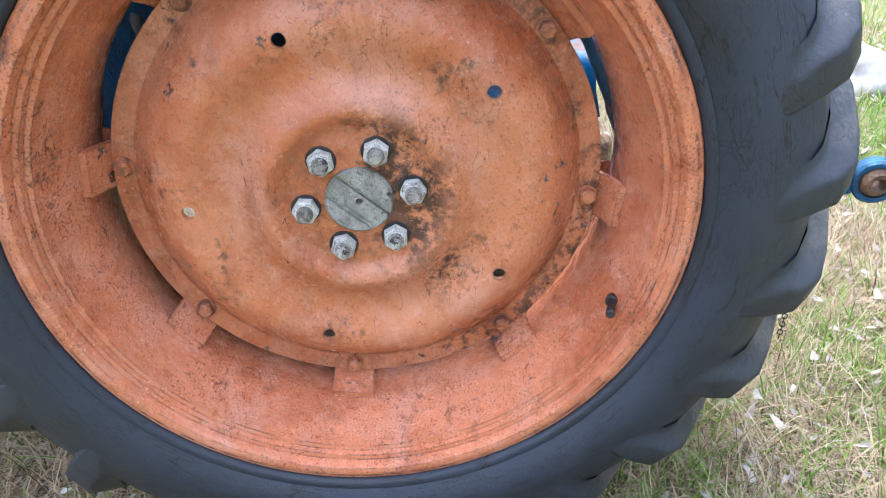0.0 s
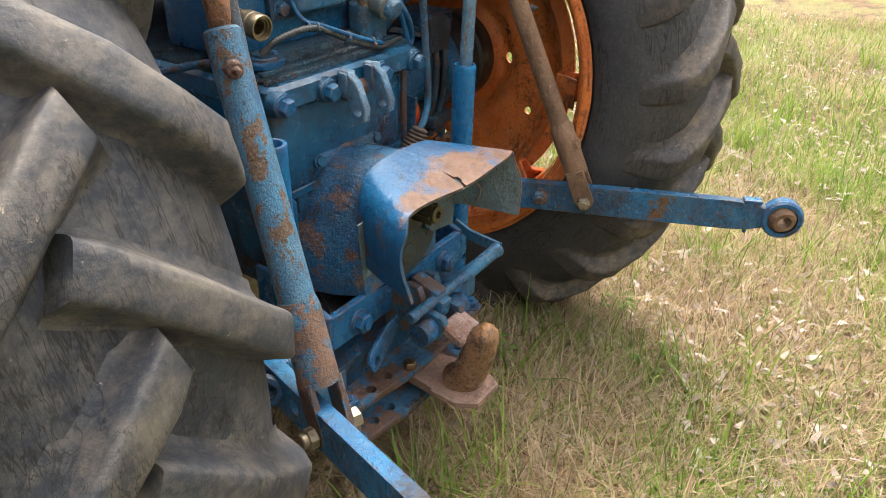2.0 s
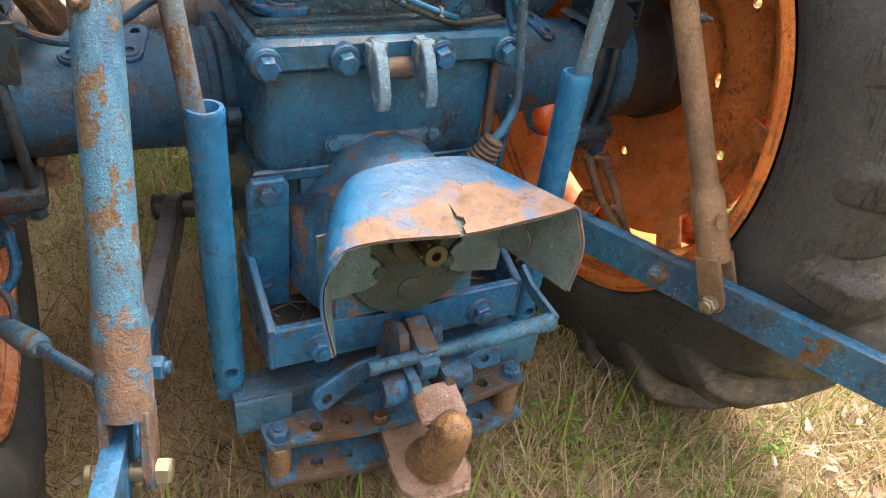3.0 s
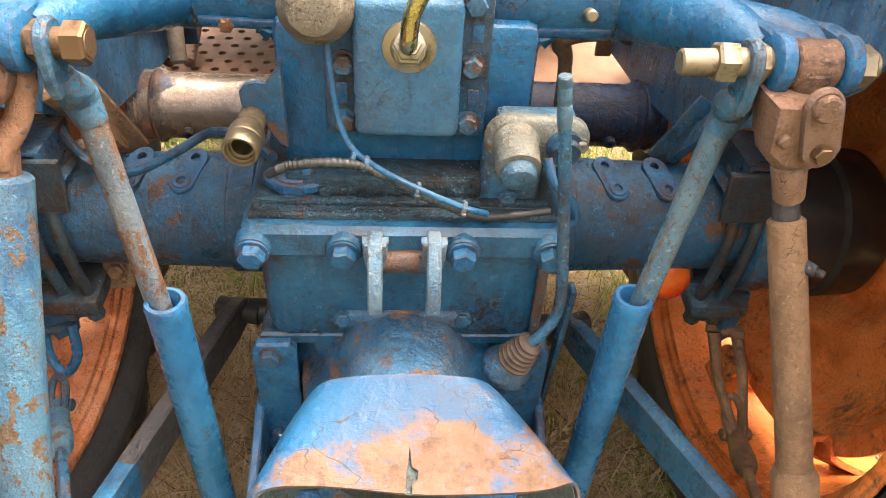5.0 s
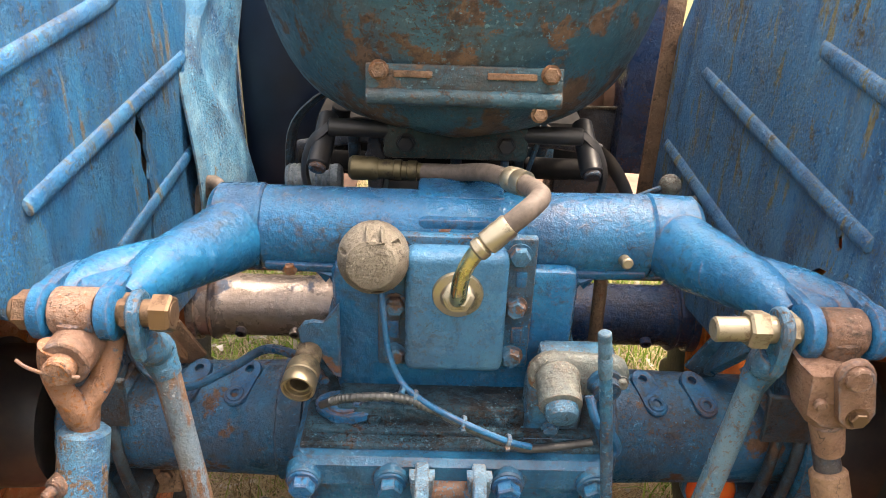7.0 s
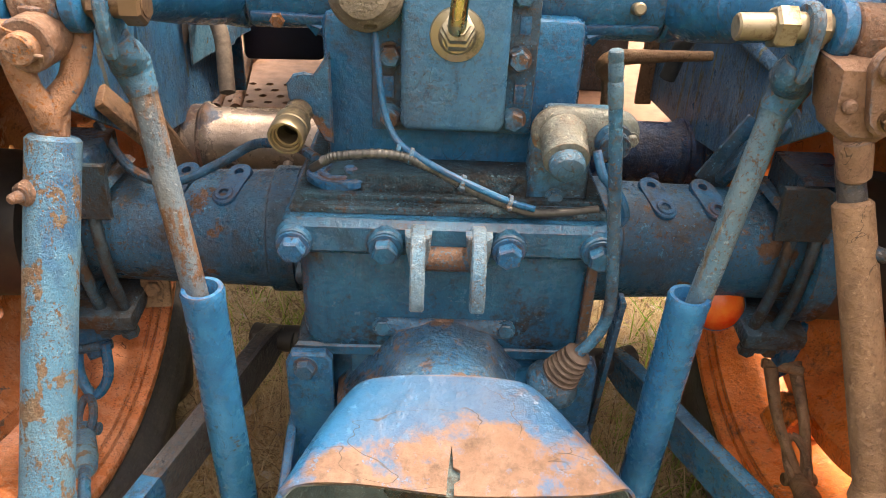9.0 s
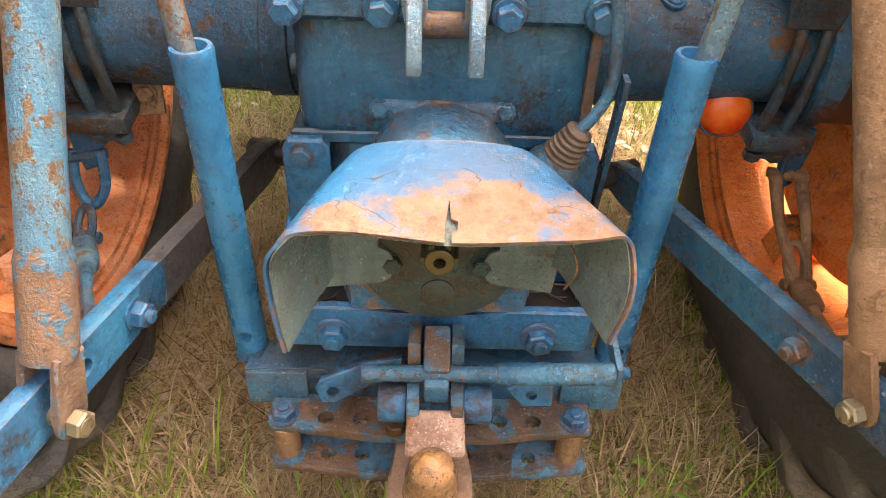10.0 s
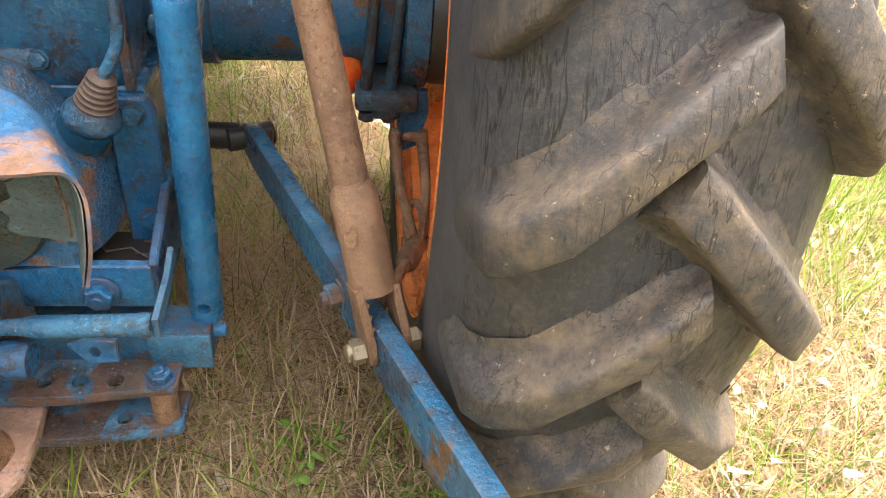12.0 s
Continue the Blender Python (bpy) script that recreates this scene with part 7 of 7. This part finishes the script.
    # bent hook handle ahead of the right tube
    part("hook_lever", swept(bmesh.new(), [(0.20, 0.10, 0.60), (0.196, 0.10, 0.70), (0.186, 0.095, 0.725), (0.200, 0.09, 0.738), (0.26, 0.09, 0.742), (0.31, 0.09, 0.744)], [0.009, 0.009, 0.012, 0.010, 0.007, 0.006], 10), RUSTY, tractor, "rusty hooked hand lever")
    part("brake_hose", swept(bmesh.new(), [(0.40, 0.16, 0.60), (0.395, 0.20, 0.70), (0.37, 0.24, 0.745), (0.335, 0.26, 0.72), (0.32, 0.27, 0.66)], 0.012, 12), CABLE, tractor)
    part("brake_hose", swept(bmesh.new(), [(-0.30, 0.20, 0.64), (-0.315, 0.25, 0.71), (-0.35, 0.28, 0.74), (-0.385, 0.26, 0.68)], 0.011, 12), HOSE, tractor)
    part("fuel_tube", swept(bmesh.new(), [(-0.40, 0.02, 0.66), (-0.35, -0.03, 0.63), (-0.30, -0.045, 0.622), (-0.25, -0.03, 0.64), (-0.21, -0.02, 0.66), (-0.16, -0.06, 0.675), (-0.13, -0.11, 0.685)], 0.0055, 10), BLUE_DIRTY, tractor, "dirty blue pipe along the axle")
    # front axle and small wheels
    fa = part("front_axle", rod(bmesh.new(), (-0.55, 1.78, 0.34), (0.55, 1.78, 0.34), 0.035), BLUE_DIRTY, tractor, "blue front axle beam")
    for s in (-1, 1):
        T = Matrix.Translation((s * 0.60, 1.78, 0.33)) @ ACROSS
        prof = [(-0.07, 0.21), (-0.085, 0.25), (-0.08, 0.30), (-0.05, 0.335), (0, 0.345), (0.05, 0.335), (0.08, 0.30), (0.085, 0.25), (0.07, 0.21)]
        fw = part("front_wheel", turned(bmesh.new(), prof, T, 48, close=True), TYRE, tractor, "small grey ribbed front tyre")
        part("front_disc", turned(bmesh.new(), [(-0.03, 0), (-0.03, 0.21), (0.03, 0.21), (0.03, 0)], T, 36), ORANGE, fw)


front()


# ---- ground ----
def near_height(x, y):
    """Gentle unevenness of the meadow."""
    return 0.012 * np.sin(2.3 * x + 0.7) * np.cos(1.9 * y - 0.4) + 0.006 * np.sin(7.1 * x - 2.0 * y) - 0.012


def ground():
    k = Mat("dry_meadow_soil", 0.9)
    big, mid, fine = k.noise(1.6, 5, 0.6), k.noise(14, 6, 0.65), k.noise(120, 6, 0.7)
    c = k.mix(k.band(mid, 0.38, 0.62), (0.045, 0.027, 0.015), (0.17, 0.102, 0.050))
    c = k.mix(k.band(big, 0.42, 0.58, 0, 0.85), c, (0.17, 0.20, 0.055))
    c = k.mix(k.band(fine, 0.52, 0.68, 0, 0.7), c, (0.40, 0.31, 0.19))
    c = k.mix(k.band(fine, 0.46, 0.34, 0, 0.6), c, (0.055, 0.042, 0.028))
    k.colour(c)
    k.bump((mid, 0.5), (fine, 0.7), dist=0.012)
    xs = np.concatenate([[-400, -60, -15, -6], np.linspace(-3.5, 5.5, 91), [9, 18, 70, 400]])
    ys = np.concatenate([[-400, -60, -15, -6], np.linspace(-4.5, 3.5, 81), [7, 18, 70, 400]])
    bm = bmesh.new()
    rows = [[bm.verts.new((x, y, float(near_height(x, y)))) for x in xs] for y in ys]
    for p, q in zip(rows, rows[1:]):
        for i in range(len(xs) - 1):
            bm.faces.new((p[i], p[i + 1], q[i + 1], q[i]))
    ob = new("ground", mesh_of("ground", bm, k.m, 180))
    tagged(ob, "dry meadow ground with straw-coloured soil and green patches", "ground", kind="structure")


ground()


def woods():
    """Unseen far trees, added round the meadow to cut sky fill and darken reflections."""
    k = Mat("unseen_foliage", 0.8)
    n = k.noise(1.1, 7, 0.7)
    k.colour(k.mix(k.band(n, 0.4, 0.62), (0.018, 0.034, 0.012), (0.055, 0.085, 0.028)))
    k.bump((n, 0.8), dist=0.4)
    bm = bmesh.new()
    r = random.Random(11)
    for i in range(150):
        a, far = 6.2832 * i / 150 + r.uniform(-0.02, 0.02), r.uniform(25, 33)
        h = r.uniform(7.0, 11.5)
        t = bmesh.new()
        bmesh.ops.create_icosphere(t, subdivisions=3, radius=1.0)
        for v in t.verts:
            g = 1 + 0.34 * noise.noise(v.co * 1.9 + Vector((i, 0, 0))) + 0.2 * noise.noise(v.co * 5.1 + Vector((0, i, 0)))
            v.co = Vector((v.co.x * g * h * 0.26 + far * math.cos(a), v.co.y * g * h * 0.26 + far * math.sin(a), h * 0.5 + v.co.z * g * h * 0.5))
        merged(bm, t)
    tagged(new("backdrop", mesh_of("backdrop", bm, k.m, 180)), "unseen ring of dark green woods, added to cut low sky light", "woods", kind="structure")


woods()


def blade_material(name, cols, rough=0.6, thru=0.35):
    k = Mat(name, rough)
    geo = k.t.nodes.new("ShaderNodeNewGeometry")
    r = geo.outputs["Random Per Island"]
    c = k.mix(k.band(r, 0.0, 0.5), cols[0], cols[1])
    c = k.mix(k.band(r, 0.5, 1.0), c, cols[2])
    k.colour(c)
    k.b.inputs["Specular IOR Level"].default_value = 0.25
    tr = k.t.nodes.new("ShaderNodeBsdfTranslucent")
    k.link(c, tr.inputs["Color"])
    mixn = k.t.nodes.new("ShaderNodeMixShader")
    mixn.inputs[0].default_value = thru
    k.link(k.b.outputs[0], mixn.inputs[1])
    k.link(tr.outputs[0], mixn.inputs[2])
    k.link(mixn.outputs[0], k.t.nodes["Material Output"].inputs["Surface"])
    return k.m


STRAW = blade_material("dry_straw", ((0.325, 0.212, 0.108), (0.52, 0.42, 0.285), (0.10, 0.058, 0.032)))
GREEN = blade_material("green_grass", ((0.075, 0.165, 0.018), (0.16, 0.28, 0.036), (0.28, 0.36, 0.08)), 0.5, 0.45)
LITTER = blade_material("dead_leaves", ((0.27, 0.22, 0.18), (0.47, 0.43, 0.40), (0.14, 0.090, 0.064)), 0.7, 0.2)
WEED = blade_material("weed_leaves", ((0.11, 0.22, 0.04), (0.17, 0.30, 0.07), (0.22, 0.33, 0.09)), 0.5, 0.4)
rng = np.random.default_rng(7)


def patchy(x, y, s, seed):
    """Soft patches from 0 to 1."""
    a = np.sin(s * (x * 1.0 + 0.35 * y) + seed) + np.sin(s * (0.8 * y - 0.55 * x) * 1.3 + 2.1 * seed) + np.sin(s * 2.3 * (x + y * 0.2) + 0.7 * seed) * 0.6 + np.sin(s * 2.9 * (y - 0.4 * x) + 1.9 * seed) * 0.6
    return 1 / (1 + np.exp(-1.6 * a))


def strips(name, x, y, length, width, lean, face, curl, material, label, lift=0.0):
    """Many bent blades of three segments each, joined into one mesh."""
    n = len(x)
    d = np.stack([np.cos(face), np.sin(face)], 1)
    w = np.stack([-d[:, 1], d[:, 0]], 1)
    verts = np.zeros((n, 7, 3))
    z0 = near_height(x, y) + lift
    px, pz = np.zeros(n), np.zeros(n)
    ang = lean.copy()
    for k, half in enumerate((1.0, 0.85, 0.55, 0.0)):
        if k:
            px = px + np.cos(ang) * length / 3
            pz = pz + np.sin(ang) * length / 3
            ang = ang - curl
        cx, cy = x + d[:, 0] * px, y + d[:, 1] * px
        pz = np.maximum(pz, 0.0015)
        if k < 3:
            for j, sg in enumerate((-1, 1)):
                verts[:, 2 * k + j] = np.stack([cx + sg * w[:, 0] * width * half / 2, cy + sg * w[:, 1] * width * half / 2, z0 + pz], 1)
        else:
            verts[:, 6] = np.stack([cx, cy, z0 + pz], 1)
    base = (np.arange(n) * 7)[:, None]
    quads = np.concatenate([base + np.array([0, 1, 3, 2]), base + np.array([2, 3, 5, 4])], 0)
    tris = base + np.array([4, 5, 6])
    me = bpy.data.meshes.new(name)
    nv, nq, nt = n * 7, len(quads), len(tris)
    me.vertices.add(nv)
    me.vertices.foreach_set("co", verts.reshape(-1).astype(np.float32))
    me.loops.add(nq * 4 + nt * 3)
    me.loops.foreach_set("vertex_index", np.concatenate([quads.reshape(-1), tris.reshape(-1)]).astype(np.int32))
    me.polygons.add(nq + nt)
    me.polygons.foreach_set("loop_start", np.concatenate([np.arange(nq) * 4, nq * 4 + np.arange(nt) * 3]).astype(np.int32))
    me.update(calc_edges=True)
    me.validate()
    me.materials.append(material)
    return tagged(new(name, me), label, "grass", kind="stuff")


def scatter(n, spread=1.0):
    """Places thick near the tractor's rear and thinner away from it."""
    m = n // 2
    x = np.concatenate([rng.normal(0.25, 0.75 * spread, m), rng.uniform(-2.2, 4.5, n - m)])
    y = np.concatenate([rng.normal(-0.35, 0.65 * spread, m), rng.uniform(-3.2, 2.2, n - m)])
    return x, y


def meadow():
    x, y = scatter(150000)
    keep = 0.35 + 0.75 * patchy(x, y, 6.5, 2.7) > rng.uniform(0, 1, len(x))
    x, y = x[keep], y[keep]
    strips("straw_mat", x, y, rng.uniform(0.04, 0.16, len(x)), rng.uniform(0.0015, 0.0042, len(x)), rng.uniform(0.0, 0.55, len(x)), rng.uniform(0, 6.283, len(x)), rng.uniform(-0.1, 0.35, len(x)), STRAW, "matted dry straw-coloured grass lying on the ground", 0.002)
    x, y = scatter(115000)
    keep = 1.15 - 0.85 * patchy(x, y, 3.4, 1.3) * np.clip((np.hypot(x, y + 0.1) - 0.5) / 0.6, 0.2, 1) > rng.uniform(0, 1, len(x))
    x, y = x[keep], y[keep]
    strips("dry_grass", x, y, rng.uniform(0.05, 0.15, len(x)), rng.uniform(0.0014, 0.0030, len(x)), rng.uniform(0.3, 1.4, len(x)), rng.uniform(0, 6.283, len(x)), rng.uniform(0.1, 0.6, len(x)), STRAW, "short standing dry grass")
    x, y = scatter(170000, 1.25)
    away = np.clip((np.hypot(x, y + 0.1) - 0.5) / 0.8, 0, 1)
    keep = (patchy(x, y, 3.4, 1.3) ** 1.5 * (0.75 + 0.55 * away) + 0.3 * patchy(x, y, 9.0, 0.4) + 0.32 * away) * np.where((np.abs(x) < 0.40) & (np.abs(y + 0.2) < 0.42), 0.35, 1.0) > rng.uniform(0.2, 1.0, len(x))
    x, y = x[keep], y[keep]
    strips("green_grass", x, y, rng.uniform(0.03, 0.12, len(x)), rng.uniform(0.0018, 0.0040, len(x)), rng.uniform(0.6, 1.5, len(x)), rng.uniform(0, 6.283, len(x)), rng.uniform(0.1, 0.5, len(x)), GREEN, "patches of fresh green grass blades")
    # tufts of longer blades
    cx = np.array([-0.10, -0.33, 0.03, 0.46, -0.42, 0.62, 0.95, -0.85, -1.0, -0.62, 0.30, 1.25, -0.07, -0.28])
    cy = np.array([-0.43, -0.30, -0.45, -0.62, -0.48, -0.75, -0.55, -0.80, -0.62, -1.05, -0.33, -0.9, -0.40, -0.52])
    far = np.random.default_rng(23)
    cx, cy = np.concatenate([cx, far.uniform(0.1, 3.4, 90)]), np.concatenate([cy, far.uniform(-2.6, 1.4, 90)])
    away = np.hypot(cx, cy) > 0.62
    cx, cy = np.concatenate([cx[:14], cx[14:][away[14:]]]), np.concatenate([cy[:14], cy[14:][away[14:]]])
    m = 45 * len(cx)
    i = rng.integers(0, len(cx), m)
    x, y = cx[i] + rng.normal(0, 0.045, m), cy[i] + rng.normal(0, 0.045, m)
    strips("grass_tufts", x, y, rng.uniform(0.06, 0.20, m), rng.uniform(0.0022, 0.0048, m), rng.uniform(0.8, 1.5, m), rng.uniform(0, 6.283, m), rng.uniform(0.1, 0.45, m), GREEN, "tufts of long green grass blades")
    # long dry stalks lying about
    n = 2600
    x, y = scatter(n, 1.2)
    strips("dry_stalks", x, y, rng.uniform(0.12, 0.34, n), rng.uniform(0.0014, 0.0026, n), rng.uniform(0.0, 0.5, n), rng.uniform(0, 6.283, n), rng.uniform(0.0, 0.25, n), STRAW, "long dry stalks lying on the grass", 0.008)
    # fallen twigs
    n = 130
    x, y = rng.uniform(-1.6, 3.6, n), rng.uniform(-3.2, 1.0, n)
    strips("twigs", x, y, rng.uniform(0.08, 0.32, n), rng.uniform(0.003, 0.007, n), rng.uniform(0.0, 0.15, n), rng.uniform(0, 6.283, n), rng.uniform(-0.05, 0.1, n), LITTER, "dry grey twigs fallen on the grass", 0.014)
    tagged(bpy.data.objects["twigs"], category="twigs")
    # dead leaves, curled
    n = 26000
    x, y = np.concatenate([rng.normal(0.25, 1.1, n // 3), rng.uniform(-2.2, 4.5, n - n // 3)]), np.concatenate([rng.normal(-0.35, 0.9, n // 3), rng.uniform(-3.6, 2.2, n - n // 3)])
    keep = 0.15 + 0.85 * patchy(x, y, 4.3, 0.2) > rng.uniform(0, 1, n)
    x, y = x[keep], y[keep]
    n = len(x)
    strips("leaf_litter", x, y, rng.uniform(0.010, 0.038, n), rng.uniform(0.005, 0.018, n), rng.uniform(0.1, 0.6, n), rng.uniform(0, 6.283, n), rng.uniform(-0.3, 0.6, n), LITTER, "pale curled dead leaves scattered on the grass", np.where(np.hypot(x, y) > 0.75, rng.uniform(0.010, 0.050, n), rng.uniform(0.006, 0.026, n)))
    tagged(bpy.data.objects["leaf_litter"], category="leaves")


meadow()


def weed(x, y, n, size, label):
    """A low weed: stems with paired leaves."""
    r = random.Random(int(x * 1000))
    plant = tagged(new("weed"), label, "weed")
    plant.location = (x, y, 0)
    stems, leaves = [], []
    for k in range(n):
        a = 6.283 * k / n + r.uniform(-0.4, 0.4)
        h, out = size * r.uniform(0.5, 1.0), size * r.uniform(0.3, 0.7)
        tip = Vector((out * math.cos(a), out * math.sin(a), h))
        root = Vector((0, 0, 0))
        stems.append(swept(bmesh.new(), [tuple(root), tuple(root.lerp(tip, 0.5) + Vector((0, 0, 0.02 * size))), tuple(tip)], 0.0011, 5, 3))
        for j in range(3):
            b = a + (j - 1) * 0.9 + r.uniform(-0.2, 0.2)
            ln, wd = size * r.uniform(0.22, 0.38), size * r.uniform(0.10, 0.17)
            p = root.lerp(tip, 0.75 + 0.12 * j if j < 2 else 1.0)
            rows = []
            for u in np.linspace(0, 1, 6):
                c = p + Vector((math.cos(b), math.sin(b), 0)) * ln * u + Vector((0, 0, ln * (0.35 * u - 0.5 * u * u)))
                half = wd * math.sin(math.pi * min(1, u * 0.93 + 0.05)) * 0.5
                sd = Vector((-math.sin(b), math.cos(b), 0))
                rows.append([tuple(c - sd * half + Vector((0, 0, half * 0.3))), tuple(c), tuple(c + sd * half + Vector((0, 0, half * 0.3)))])
            leaves.append(sheet(bmesh.new(), rows, 0.0006))
    for bm in stems:
        part("stem", bm, WEED, plant)
    for bm in leaves:
        part("leaf", bm, WEED, plant, angle=180)


for x, y, n, s in ((0.302, -0.268, 6, 0.075), (0.45, -0.300, 5, 0.055), (0.36, -0.20, 4, 0.045), (0.62, -0.42, 5, 0.06), (0.46, -0.56, 5, 0.06), (-0.52, -0.42, 4, 0.05), (0.15, -0.37, 4, 0.04)):
    weed(x, y, n, s, "small low weed with fresh green leaves in dry grass")


def stone(x, y, size, label):
    bm = bmesh.new()
    bmesh.ops.create_icosphere(bm, subdivisions=3, radius=1.0)
    for v in bm.verts:
        k = 1 + 0.28 * noise.noise(v.co * 1.3 + Vector((x, y, 0))) + 0.06 * noise.noise(v.co * 5)
        v.co = Vector((v.co.x * size[0] * k, v.co.y * size[1] * k, v.co.z * size[2] * k))
    ob = part("stone", bm, STONE, None, label, Matrix.Translation((x, y, size[2] * 0.35)), 50)
    ob["category"] = "stone"


STONE = plain("grey_lichen_stone", (0.25, 0.23, 0.21), (0.38, 0.36, 0.34), 0.85, 22, bump=0.6)
stone(1.00, -1.54, (0.14, 0.12, 0.10), "weathered pale grey stone lying in dry grass")
stone(1.47, -1.50, (0.06, 0.05, 0.04), "small pale grey stone lying in dry grass")
stone(2.75, -1.76, (0.20, 0.15, 0.12), "weathered dark grey stone lying in dry grass")
